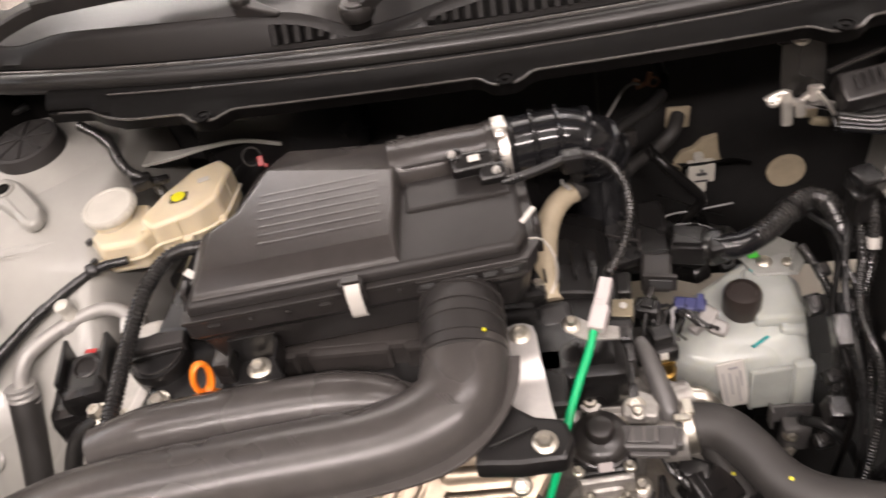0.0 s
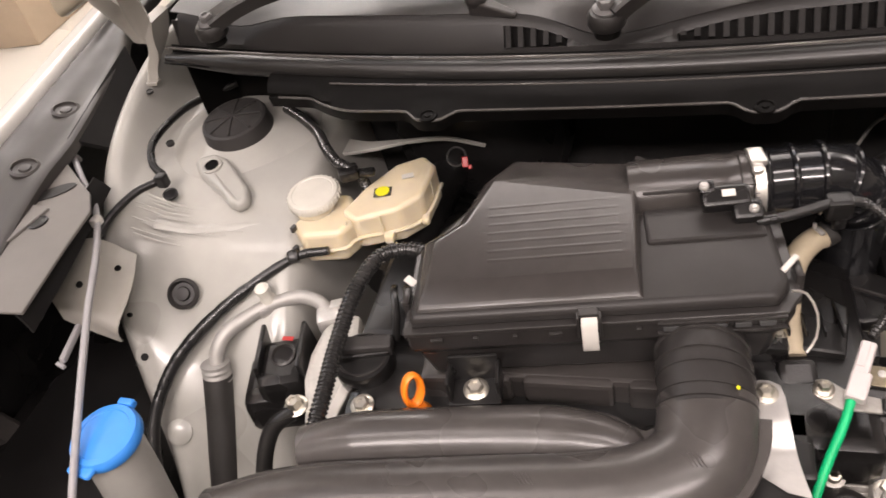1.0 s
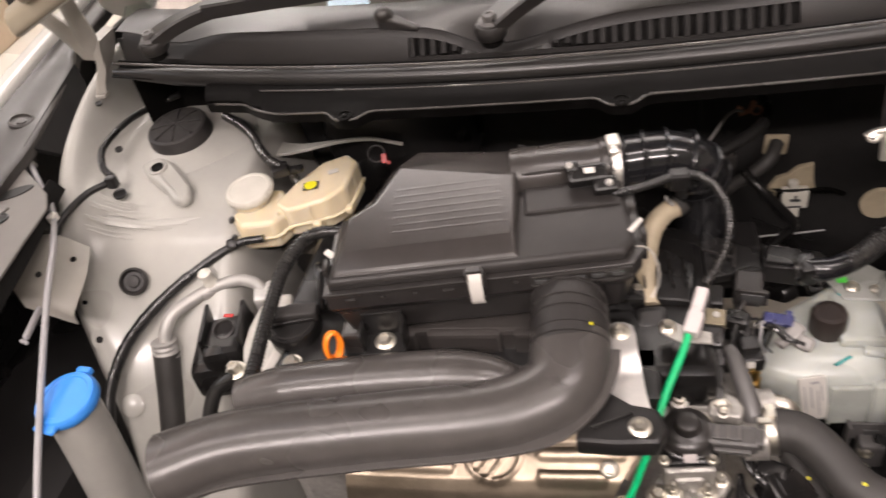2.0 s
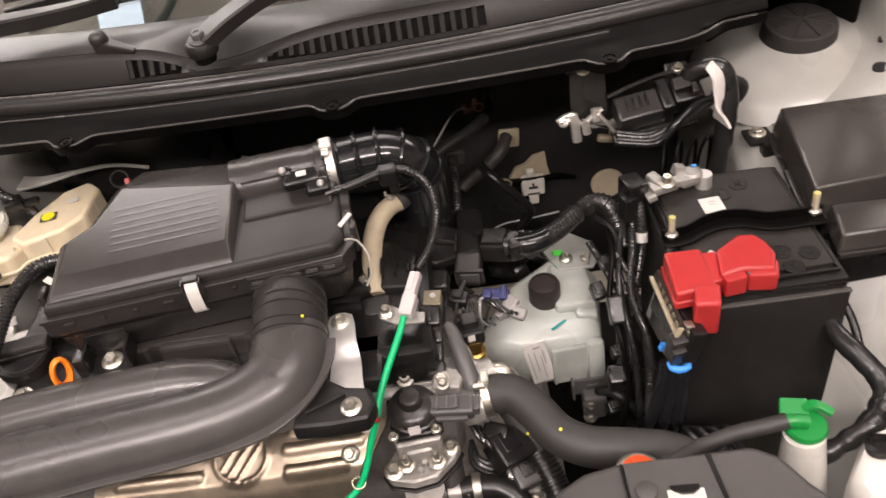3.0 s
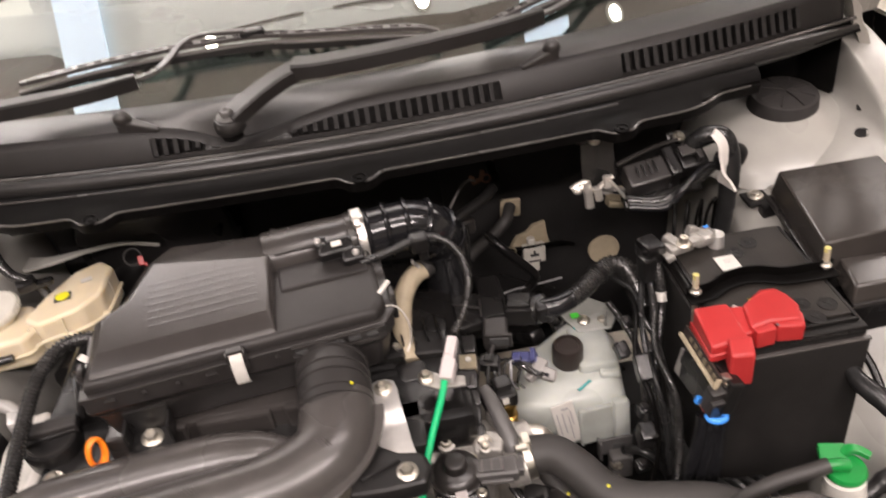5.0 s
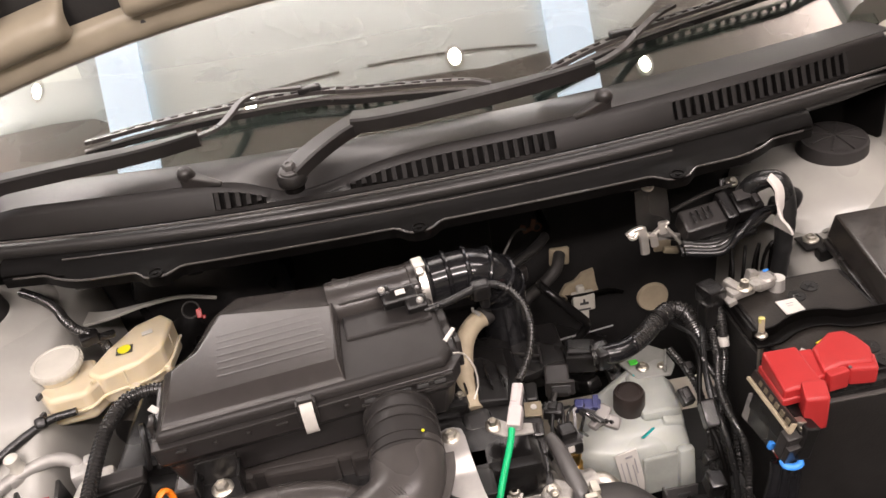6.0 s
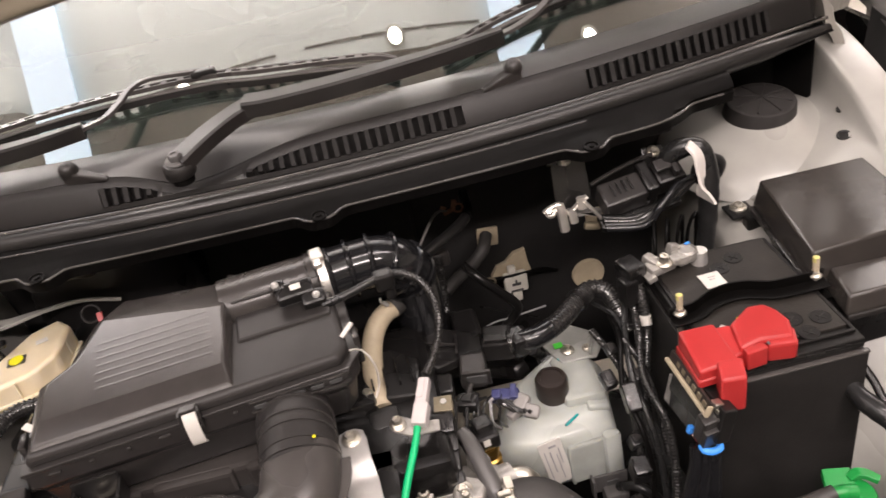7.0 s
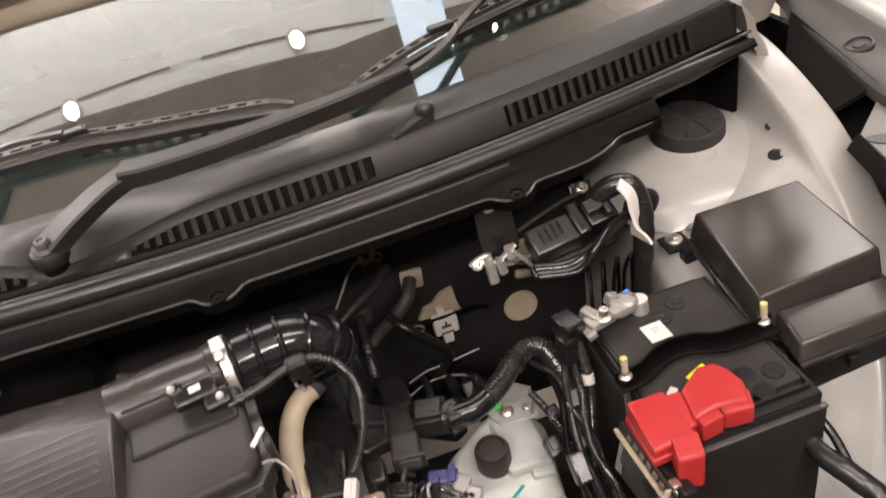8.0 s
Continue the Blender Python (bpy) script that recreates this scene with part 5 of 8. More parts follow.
for k in range(3):
    part("fuse_wire", one(tube, [(0.2865, 0.394 - 0.002 * k, 0.802), (0.2895 + 0.002 * k, 0.389, 0.796 - 0.002 * k), (0.295, 0.385 - 0.002 * k, 0.790), (0.301, 0.383, 0.778)], 0.0011, 8), (RED, WHITE, RUST)[k], fl)

ng = thing("negative_clamp", 0.34, 0.565, 0.85, "pale metal negative battery clamp with sensor", "battery clamp")
part("clamp", boxes(((0.336, 0.560, 0.860), (0.030, 0.018, 0.010), 0.003, (0, 0, 15)), ((0.364, 0.567, 0.861), (0.026, 0.022, 0.012), 0.004, (0, 0, 15)), ((0.350, 0.556, 0.866), (0.010, 0.012, 0.008), 0.002, (0, 0, 15))), ALU, ng)
part("clamp_ring", one(lathe, (0.368, 0.568, 0.858), (0, 0, 1), [(0.011, 0), (0.011, 0.008), (0.009, 0.010), (0.008, 0.007), (0.0003, 0.007)], 20), ALU, ng)
part("clamp_bolt", bolts(((0.339, 0.556, 0.866), (0, -0.1, 1), 0.0048, 0.008)), ZINC, ng)
nudge(ng, -0.008, 0.002, 0.0)
part("clamp_jaw", boxes(((0.330, 0.566, 0.862), (0.012, 0.020, 0.014), 0.003, (10, 0, 30)), ((0.356, 0.575, 0.866), (0.012, 0.010, 0.012), 0.002, (0, 20, 10)), ((0.322, 0.552, 0.856), (0.010, 0.016, 0.006), 0.001, (0, -20, 5))), ALU, ng)
part("blue_dab", boxes(((0.372, 0.576, 0.868), (0.006, 0.003, 0.0015), 0.0005, (0, 0, 15))), BLUE, ng)
part("current_sensor", boxes(((0.307, 0.566, 0.858), (0.022, 0.028, 0.022), 0.003, (0, 0, 15)), ((0.300, 0.556, 0.842), (0.016, 0.018, 0.03), 0.003, (0, 0, 15))), BLACK2, ng)

# ---------------------------------------------------------------- fuse boxes
fb = thing("fuse_box", 0.535, 0.58, 0.79, "black fuse box with a smooth lid", "fuse box")
bm = bmesh.new()
rings_loft(bm, [[(0.478, 0.516, 0.80), (0.596, 0.520, 0.80), (0.600, 0.640, 0.80), (0.482, 0.642, 0.80)], [(0.478, 0.516, 0.838), (0.596, 0.520, 0.838), (0.600, 0.640, 0.838), (0.482, 0.642, 0.838)]], 0.003)
part("base", bm, BLACK2, fb)
bm = bmesh.new()
rings_loft(bm, [[(0.453, 0.498, 0.842), (0.590, 0.507, 0.842), (0.599, 0.645, 0.842), (0.472, 0.647, 0.842)], [(0.453, 0.498, 0.850), (0.590, 0.507, 0.850), (0.599, 0.645, 0.850), (0.472, 0.647, 0.850)], [(0.457, 0.503, 0.877), (0.586, 0.511, 0.877), (0.595, 0.641, 0.880), (0.476, 0.643, 0.880)]], 0.003, 3)
part("lid", bm, GLOSSB, fb)
part("lid_skirt", one(rings_loft, [[(0.450, 0.495, 0.838), (0.593, 0.504, 0.838), (0.602, 0.648, 0.838), (0.469, 0.650, 0.838)], [(0.450, 0.495, 0.8445), (0.593, 0.504, 0.8445), (0.602, 0.648, 0.8445), (0.469, 0.650, 0.8445)]], 0.0015), BLACK, fb)
part("mounting_tab", boxes(((0.467, 0.668, 0.829), (0.030, 0.030, 0.004), 0.0015), ((0.475, 0.650, 0.823), (0.020, 0.016, 0.016), 0.003)), BLACK2, fb)
part("tab_bolt", one(bolt, (0.467, 0.671, 0.832), (0, 0, 1), 0.0055, 0.004), ZINC, fb)
for x in (0.50, 0.52, 0.57):
    part("latch", boxes(((x, 0.4965 + 0.06 * (x - 0.45), 0.846), (0.006, 0.005, 0.008), 0.001)), BLACK2, fb)
f2 = thing("relay_box", 0.515, 0.478, 0.78, "small black relay box beside the fuse box", "relay box")
bm = bmesh.new()
rings_loft(bm, [[(0.462, 0.455, 0.79), (0.575, 0.462, 0.79), (0.578, 0.498, 0.79), (0.465, 0.492, 0.79)], [(0.462, 0.455, 0.828), (0.575, 0.462, 0.828), (0.578, 0.498, 0.828), (0.465, 0.492, 0.828)]], 0.003)
part("base", bm, BLACK2, f2)
bm = bmesh.new()
rings_loft(bm, [[(0.462, 0.452, 0.834), (0.580, 0.452, 0.834), (0.586, 0.500, 0.834), (0.470, 0.504, 0.834)], [(0.462, 0.452, 0.840), (0.580, 0.452, 0.840), (0.586, 0.500, 0.840), (0.470, 0.504, 0.840)], [(0.467, 0.457, 0.855), (0.576, 0.457, 0.855), (0.582, 0.497, 0.857), (0.474, 0.501, 0.857)]], 0.003, 3)
part("lid", bm, GLOSSB, f2)
part("lid_skirt", boxes(((0.524, 0.4535, 0.833), (0.120, 0.006, 0.006), 0.0015)), BLACK, f2)
part("latch", boxes(((0.52, 0.4535, 0.815), (0.012, 0.006, 0.012), 0.001)), BLACK2, f2)

# ---------------------------------------------------------------- relay cluster on the firewall
rl = thing("relay_cluster", 0.34, 0.68, 0.83, "black relay and bracket with bright metal terminals", "relay")
part("plate", one(prism, [(-0.019, 0.022), (-0.012, 0.034), (0.012, 0.034), (0.020, 0.016), (0.021, -0.020), (0.018, -0.030), (-0.018, -0.030), (-0.021, -0.018)], -0.002, 0.002, 0.001, pose(0.277, 0.691, 0.908, 72, 0, 0)), BLACK2, rl)
each_bolt("plate_bolt", ZINC, rl, ((0.380, 0.705, 0.912), (0, -0.6, 0.8), 0.0042, 0.005))
part("arm", boxes(((0.380, 0.705, 0.900), (0.026, 0.005, 0.034), 0.006, (-25, 0, 0))), BLACK2, rl)
RM = (28, -5, 4)
part("relay_body", boxes(((0.327, 0.665, 0.889), (0.050, 0.031, 0.028), 0.003, RM)), BLACK, rl, "ribbed black relay body")
for k in range(4):
    part("lead", one(tube, [(0.300, 0.652 - 0.003 * k, 0.874 - 0.003 * k), (0.330 + 0.004 * k, 0.648 - 0.004 * k, 0.868 - 0.002 * k), (0.362, 0.646 - 0.003 * k, 0.874 + 0.003 * k), (0.390, 0.652, 0.884 + 0.004 * k), (0.412, 0.656, 0.896)], 0.0036 + 0.0006 * (k % 2), 10, 0.004, rough=0.2), (TAPE, RIBBED, TAPE, GLOSSY)[k], rl)
part("top_lead", one(tube, [(0.296, 0.676, 0.905), (0.322, 0.680, 0.912), (0.350, 0.686, 0.916), (0.372, 0.688, 0.918)], 0.0024, 8), BLACK, rl)
part("plug_latch", boxes(((0.372, 0.660, 0.9185), (0.018, 0.014, 0.004), 0.001, RM), ((0.384, 0.652, 0.914), (0.006, 0.012, 0.010), 0.001, RM)), BLACK, rl)
for k in range(4):
    part("relay_rib", boxes(((0.314 + 0.007 * k, 0.656 + 0.001 * k, 0.9035 + 0.0008 * k), (0.0016, 0.016, 0.0020), 0.0004, RM)), BLACK2, rl)
part("relay_clip", boxes(((0.356, 0.668, 0.895), (0.014, 0.038, 0.035), 0.003, RM)), BLACK2, rl)
part("plug", boxes(((0.380, 0.668, 0.899), (0.032, 0.029, 0.026), 0.003, RM), ((0.345, 0.662, 0.866), (0.095, 0.020, 0.010), 0.003, RM)), BLACK2, rl)
for pts, r in (([(0.238, 0.666, 0.890), (0.245, 0.665, 0.895), (0.256, 0.665, 0.897), (0.260, 0.664, 0.889), (0.266, 0.664, 0.882)], 0.0017), ([(0.255, 0.664, 0.897), (0.257, 0.662, 0.885), (0.259, 0.662, 0.863)], 0.0032),
               ([(0.266, 0.665, 0.881), (0.277, 0.665, 0.891), (0.288, 0.666, 0.898)], 0.0019), ([(0.280, 0.664, 0.900), (0.281, 0.662, 0.886)], 0.0030), ([(0.283, 0.661, 0.895), (0.291, 0.659, 0.884), (0.300, 0.659, 0.870)], 0.0016), ([(0.268, 0.661, 0.887), (0.270, 0.660, 0.872)], 0.0027)):
    part("terminal", one(tube, pts, r * 1.35, 8, 0.002, wide=1.3), CHROME, rl, "bright bent metal terminal")
part("terminal_plate", one(prism, [(0.264, 0.668), (0.276, 0.661), (0.296, 0.661), (0.304, 0.667), (0.292, 0.676), (0.268, 0.677)], 0.878, [0.880, 0.881, 0.872, 0.868, 0.874, 0.881], 0.0008), ALU, rl)
part("terminal_foot", boxes(((0.292, 0.668, 0.857), (0.020, 0.008, 0.009), 0.003, (0, 14, 0))), GOLDZ, rl)
each_bolt("terminal_bolt", CHROME, rl, ((0.245, 0.664, 0.889), (-0.3, -0.6, 0.7), 0.0036, 0.006), ((0.272, 0.690, 0.936), (0, -0.5, 0.85), 0.0044, 0.005))
wl = thing("relay_harness", 0.41, 0.64, 0.76, "black taped harness with crumpled white tape", "wiring harness")
part("loom", one(tube, [(0.385, 0.672, 0.905), (0.400, 0.665, 0.928), (0.420, 0.655, 0.932), (0.430, 0.648, 0.905), (0.428, 0.645, 0.86), (0.424, 0.645, 0.80), (0.42, 0.65, 0.72)], 0.0108, 14, 0.004, rough=0.15), TAPE, wl)
part("side_loop", one(tube, [(0.437 + 0.0135 * math.cos(a), 0.664 - 0.003 * math.sin(a), 0.896 + 0.0150 * math.sin(a)) for a in [math.pi * (0.62 - 1.75 * k / 10) for k in range(11)]], 0.0066, 12, 0.004, rough=0.2), TAPE, wl)
nudge(wl, -0.010, 0.0, 0.0)
part("white_tape", one(bar, [(0.403, 0.640, 0.947), (0.411, 0.634, 0.935), (0.414, 0.631, 0.914), (0.416, 0.630, 0.894), (0.420, 0.631, 0.880)], [0.015, 0.020, 0.018, 0.022, 0.029], 0.003, 0.004), WTAPE, wl, "crumpled white paper tape")
for k, x in enumerate((0.336, 0.352, 0.368, 0.384)):
    solo("thin_wire", one(tube, [(x, 0.60 + 0.01 * k, 0.80), (x + 0.004, 0.605 + 0.008 * k, 0.85), (x + 0.012, 0.628, 0.868), (x + 0.02, 0.645, 0.84), (x + 0.02, 0.65, 0.74)], 0.0021, 8), FLANGEM, "thin black wire looping behind the battery", "wire", "battery wires")


# ---------------------------------------------------------------- brake fluid reservoir
br = thing("brake_fluid_reservoir", -0.38, 0.655, 0.80, "cream translucent brake fluid reservoir with a yellow sticker", "fluid reservoir")
bm = bmesh.new()
prism(bm, [(-0.408, 0.652), (-0.388, 0.636), (-0.342, 0.650), (-0.322, 0.672), (-0.318, 0.724), (-0.336, 0.742), (-0.366, 0.728), (-0.392, 0.690)], 0.812, [0.852, 0.852, 0.856, 0.857, 0.858, 0.858, 0.857, 0.854], 0.005, None, 3)
part("tank", bm, CREAM, br)
bm = bmesh.new()
prism(bm, [(-0.472, 0.645), (-0.445, 0.618), (-0.402, 0.622), (-0.388, 0.650), (-0.410, 0.690), (-0.455, 0.692)], 0.806, 0.846, 0.006, None, 3)
lathe(bm, (-0.444, 0.665, 0.838), (0, -0.1, 1), [(0.024, 0), (0.022, 0.012), (0.021, 0.022)], 32)
part("filler", bm, CREAM, br)
for a_, b_ in (((-0.399, 0.6365, 0.832), (0.002, 0.003, 0.036)), ((-0.362, 0.6420, 0.834), (0.002, 0.003, 0.036)), ((-0.3205, 0.700, 0.834), (0.003, 0.002, 0.036))):
    part("mould_rib", boxes((a_, b_, 0.0008)), CREAM, br)
part("weld_seam", one(tube, [(-0.473, 0.648, 0.826), (-0.446, 0.6165, 0.826), (-0.401, 0.6205, 0.826), (-0.388, 0.6345, 0.828), (-0.341, 0.6485, 0.829), (-0.3205, 0.671, 0.830), (-0.3165, 0.724, 0.831)], 0.0022, 8, 0.006), CREAM, br)
rcp = part("cap", one(lathe, (-0.4435, 0.669, 0.855), (0, -0.1, 1), [(0.0285, 0), (0.0292, 0.002), (0.0292, 0.0075), (0.0275, 0.0100), (0.024, 0.0105), (0.0232, 0.0098), (0.0004, 0.0102)], 44), CAPW, br, "off-white screw cap")
for k in range(28):
    a = math.tau * k / 28
    part("knurl", boxes(((-0.4435 + 0.0293 * math.cos(a), 0.669 + 0.0293 * math.sin(a), 0.8600 + 0.0029 * math.sin(a)), (0.0016, 0.0022, 0.0062), 0.0004, (0, 0, math.degrees(a)), 1)), CAPW, rcp)
part("yellow_sticker", one(lathe, (-0.367, 0.677, 0.857), (0, 0, 1), [(0.0078, 0), (0.0078, 0.0015), (0.0003, 0.0016)], 24), YELLOW, br, "round yellow sticker")
part("sticker_frame", boxes(((-0.367, 0.677, 0.8568), (0.019, 0.015, 0.0010), 0.0002, (0, 0, 10))), INK, br)
part("white_label", boxes(((-0.345, 0.703, 0.8582), (0.013, 0.008, 0.001), 0.0002, (0, 0, 20))), WHITE, br)
each("nipple", CREAM, br, "", ((-0.319, 0.660, 0.832), (0.009, 0.010, 0.010), 0.003), ((-0.355, 0.638, 0.826), (0.011, 0.010, 0.012), 0.003))
solo("master_cylinder", one(tube, [(-0.37, 0.62, 0.775), (-0.35, 0.70, 0.78), (-0.33, 0.80, 0.79), (-0.325, 0.86, 0.80)], 0.024, 20), BLACK2, "dark master cylinder under the reservoir", "master cylinder")
bsr = thing("brake_booster", -0.30, 0.80, 0.74, "black round brake booster shell", "brake booster")
part("shell", one(lathe, (-0.29, 0.862, 0.83), (0, -1, 0.05), [(0.11, 0), (0.11, 0.03), (0.10, 0.05), (0.06, 0.065), (0.02, 0.07)], 40), BLACK2, bsr)
part("tag", boxes(((-0.290, 0.740, 0.848), (0.007, 0.003, 0.012), 0.001, (-40, 0, 10)), ((-0.285, 0.739, 0.842), (0.004, 0.003, 0.005), 0.001, (-40, 0, 10))), RED, bsr, "small red clip")
part("hose_ring", one(lathe, (-0.300, 0.745, 0.852), (0.2, -0.8, 0.6), [(0.011, 0), (0.0115, 0.002), (0.0100, 0.004), (0.009, 0.001)], 24, False), GREYR, bsr)

# ---------------------------------------------------------------- offside pipes, looms, washer filler
wr = thing("side_wiring_loom", -0.52, 0.55, 0.66, "black taped wiring loom along the white inner wing", "wiring loom")
part("loom", one(tube, [(-0.415, 0.612, 0.838), (-0.452, 0.602, 0.836), (-0.508, 0.562, 0.818), (-0.552, 0.522, 0.794), (-0.578, 0.488, 0.768), (-0.590, 0.448, 0.732), (-0.582, 0.405, 0.682), (-0.57, 0.37, 0.64)], [0.0045, 0.005, 0.0062, 0.0068, 0.0066, 0.0064, 0.006, 0.006], 12, 0.005, rough=0.12), TAPE, wr)
nudge(wr, 0.0, 0.0, -0.007)
part("loom_clip", boxes(((-0.452, 0.602, 0.838), (0.013, 0.014, 0.014), 0.004, (45, 0, 20))), BLACK2, wr)
ht = thing("tower_hose", -0.60, 0.70, 0.85, "black rubber hose crossing the strut tower", "hose")
part("hose", one(tube, [(-0.600, 0.845, 0.905), (-0.631, 0.814, 0.905), (-0.643, 0.770, 0.910), (-0.648, 0.712, 0.908), (-0.637, 0.682, 0.896), (-0.623, 0.672, 0.886), (-0.645, 0.645, 0.886), (-0.662, 0.603, 0.878), (-0.668, 0.570, 0.86), (-0.672, 0.53, 0.80)], 0.0046, 10), BLACK2, ht)
part("hose_clip", boxes(((-0.622, 0.667, 0.886), (0.014, 0.012, 0.016), 0.003)), BLACK2, ht)
solo("brake_wire", one(tube, [(-0.520, 0.806, 0.888), (-0.488, 0.780, 0.888), (-0.460, 0.752, 0.886), (-0.440, 0.722, 0.886), (-0.420, 0.698, 0.884), (-0.402, 0.690, 0.878), (-0.394, 0.694, 0.862), (-0.392, 0.698, 0.83)], 0.0054, 12, 0.004, ribs=0.0009, pitch=0.0036), RIBBED, "black corrugated lead beside the brake reservoir", "wire")
solo("wire_clip", boxes(((-0.404, 0.687, 0.876), (0.022, 0.018, 0.014), 0.004, (10, 0, 20)), ((-0.386, 0.692, 0.872), (0.020, 0.010, 0.008), 0.003, (10, 0, 10))), BLACK2, "black clip holding the brake lead", "clip")
ac = thing("air_conditioning_pipe", -0.47, 0.53, 0.66, "bare aluminium air conditioning pipe and black hose", "pipe")
part("pipe", one(tube, [(-0.394, 0.550, 0.790), (-0.404, 0.563, 0.796), (-0.418, 0.571, 0.799), (-0.438, 0.573, 0.800), (-0.466, 0.564, 0.797), (-0.490, 0.545, 0.794), (-0.506, 0.526, 0.790), (-0.5135, 0.512, 0.778), (-0.516, 0.502, 0.763)], 0.0076, 16, 0.004), PIPE, ac)
part("crimp", one(tube, [(-0.516, 0.504, 0.770), (-0.5165, 0.496, 0.748)], 0.0138, 20, 0.002, ribs=0.0012, pitch=0.006), PIPE, ac)
part("hose", one(tube, [(-0.5165, 0.499, 0.756), (-0.5175, 0.474, 0.715), (-0.5170, 0.442, 0.67), (-0.516, 0.41, 0.62), (-0.514, 0.38, 0.56)], 0.0150, 20), HOSE, ac)
vv = part("service_valve", one(lathe, (-0.468, 0.567, 0.798), (0, -0.15, 1), [(0.009, 0), (0.009, 0.006), (0.0068, 0.009), (0.0066, 0.017), (0.0078, 0.018), (0.0078, 0.024), (0.004, 0.026)], 16), CAPW, ac, "off-white valve cap")
part("valve_base", boxes(((-0.470, 0.564, 0.794), (0.026, 0.020, 0.012), 0.004, (0, 0, 40))), ALU2, vv)
part("pipe_block", boxes(((-0.396, 0.553, 0.790), (0.026, 0.026, 0.022), 0.005, (0, 0, 20)), ((-0.388, 0.562, 0.802), (0.014, 0.012, 0.006), 0.002, (0, 0, 20))), ALU2, ac)

nudge(ac, -0.009, 0.0, 0.0)

mt = thing("engine_mount", -0.44, 0.49, 0.70, "black engine mount with aluminium bracket", "engine mount")
part("rubber_body", boxes(((-0.436, 0.492, 0.765), (0.046, 0.062, 0.06), 0.010, (0, 0, 14)), ((-0.450, 0.490, 0.75), (0.06, 0.07, 0.05), 0.012, (0, 0, 14))), BLACK2, mt)
each("mount_cheek", BLACK2, mt, "", ((-0.462, 0.500, 0.776), (0.005, 0.060, 0.058), 0.002, (0, 6, 14)), ((-0.413, 0.506, 0.778), (0.005, 0.060, 0.058), 0.002, (0, -6, 14)))
part("mount_recess", one(lathe, (-0.434, 0.497, 0.796), (0, -0.2, 1), [(0.013, 0), (0.013, 0.002), (0.011, 0.003), (0.010, 0.0), (0.0004, 0)], 20), BLACK, mt)
part("orange_mark", boxes(((-0.437, 0.518, 0.797), (0.012, 0.005, 0.001), 0.0002)), RED, mt)
part("bracket", one(prism, [(-0.407, 0.500), (-0.405, 0.534), (-0.392, 0.553), (-0.372, 0.558), (-0.358, 0.50), (-0.350, 0.44), (-0.354, 0.385), (-0.376, 0.388), (-0.392, 0.440), (-0.404, 0.472)], 0.770, [0.797, 0.797, 0.796, 0.795, 0.795, 0.793, 0.790, 0.790, 0.793, 0.796], 0.006), CASTW, mt, "rough cast aluminium bracket")
part("stud", bolts(((-0.400, 0.441, 0.793), (0, -0.2, 1), 0.0065, 0.010), ((-0.372, 0.43, 0.797), (0, -0.2, 1), 0.006, 0.008)), ZINC, mt)
part("small_hose", one(tube, [(-0.40, 0.438, 0.79), (-0.425, 0.425, 0.775), (-0.435, 0.40, 0.74), (-0.43, 0.38, 0.70)], 0.008, 12), RUBBER, mt)
cr_ = thing("corrugated_loom", -0.33, 0.48, 0.78, "black corrugated conduit curving beside the air cleaner", "conduit")
part("conduit", one(tube, [(-0.265, 0.545, 0.875), (-0.292, 0.560, 0.878), (-0.325, 0.552, 0.880), (-0.340, 0.512, 0.876), (-0.345, 0.460, 0.862), (-0.345, 0.41, 0.850), (-0.345, 0.36, 0.835), (-0.345, 0.33, 0.80)], 0.0062, 16, 0.004, ribs=0.0014, pitch=0.0042), RIBBED, cr_)
part("white_strip", boxes(((-0.352, 0.46, 0.80), (0.010, 0.10, 0.03), 0.002, (0, 20, -6))), WHITE, cr_)
part("white_clip", boxes(((-0.272, 0.484, 0.912), (0.013, 0.007, 0.002), 0.0006, (0, 25, -25))), WHITE, cr_, "white plastic clip")
for k in range(3):
    x = -0.315 + 0.012 * k
    solo("breather_wire", one(tube, [(x, 0.535, 0.855), (x + 0.008, 0.515, 0.868), (x + 0.014, 0.495, 0.86), (x + 0.012, 0.485, 0.84)], 0.0035, 8), BLACK2, "black wire beside the air cleaner", "wire", "air cleaner wires")

wf = thing("washer_filler", -0.51, 0.34, 0.55, "washer bottle filler neck with bright blue cap", "washer filler")
WA = Vector((-0.02, -0.10, 0.99)).normalized()
WO = Vector((-0.527, 0.358, 0.842))
part("neck", one(tube, [(-0.548, 0.345, 0.60), (-0.540, 0.350, 0.70), (-0.532, 0.355, 0.78), tuple(WO)], [0.029, 0.028, 0.027, 0.026], 28), PAINT_D, wf, "milky filler neck")
cp2 = part("cap", one(lathe, WO - WA * 0.002, WA, [(0.0300, 0), (0.0312, 0.002), (0.0312, 0.009), (0.029, 0.012), (0.024, 0.0125), (0.0232, 0.0115), (0.0005, 0.0125)], 40), BLUE, wf, "bright blue snap cap")
each("cap_tab", BLUE, cp2, "", (tuple(WO + WA * 0.005 + Vector((-0.006, -0.030, -0.003))), (0.026, 0.014, 0.006), 0.003, (6, 0, -12)), (tuple(WO + WA * 0.006 + Vector((0.004, 0.033, 0.003))), (0.016, 0.007, 0.008), 0.002, (6, 0, -5)))
cb = thing("bonnet_cable", -0.62, 0.5, 0.66, "pale grey sleeved cable with a white end fitting", "cable")
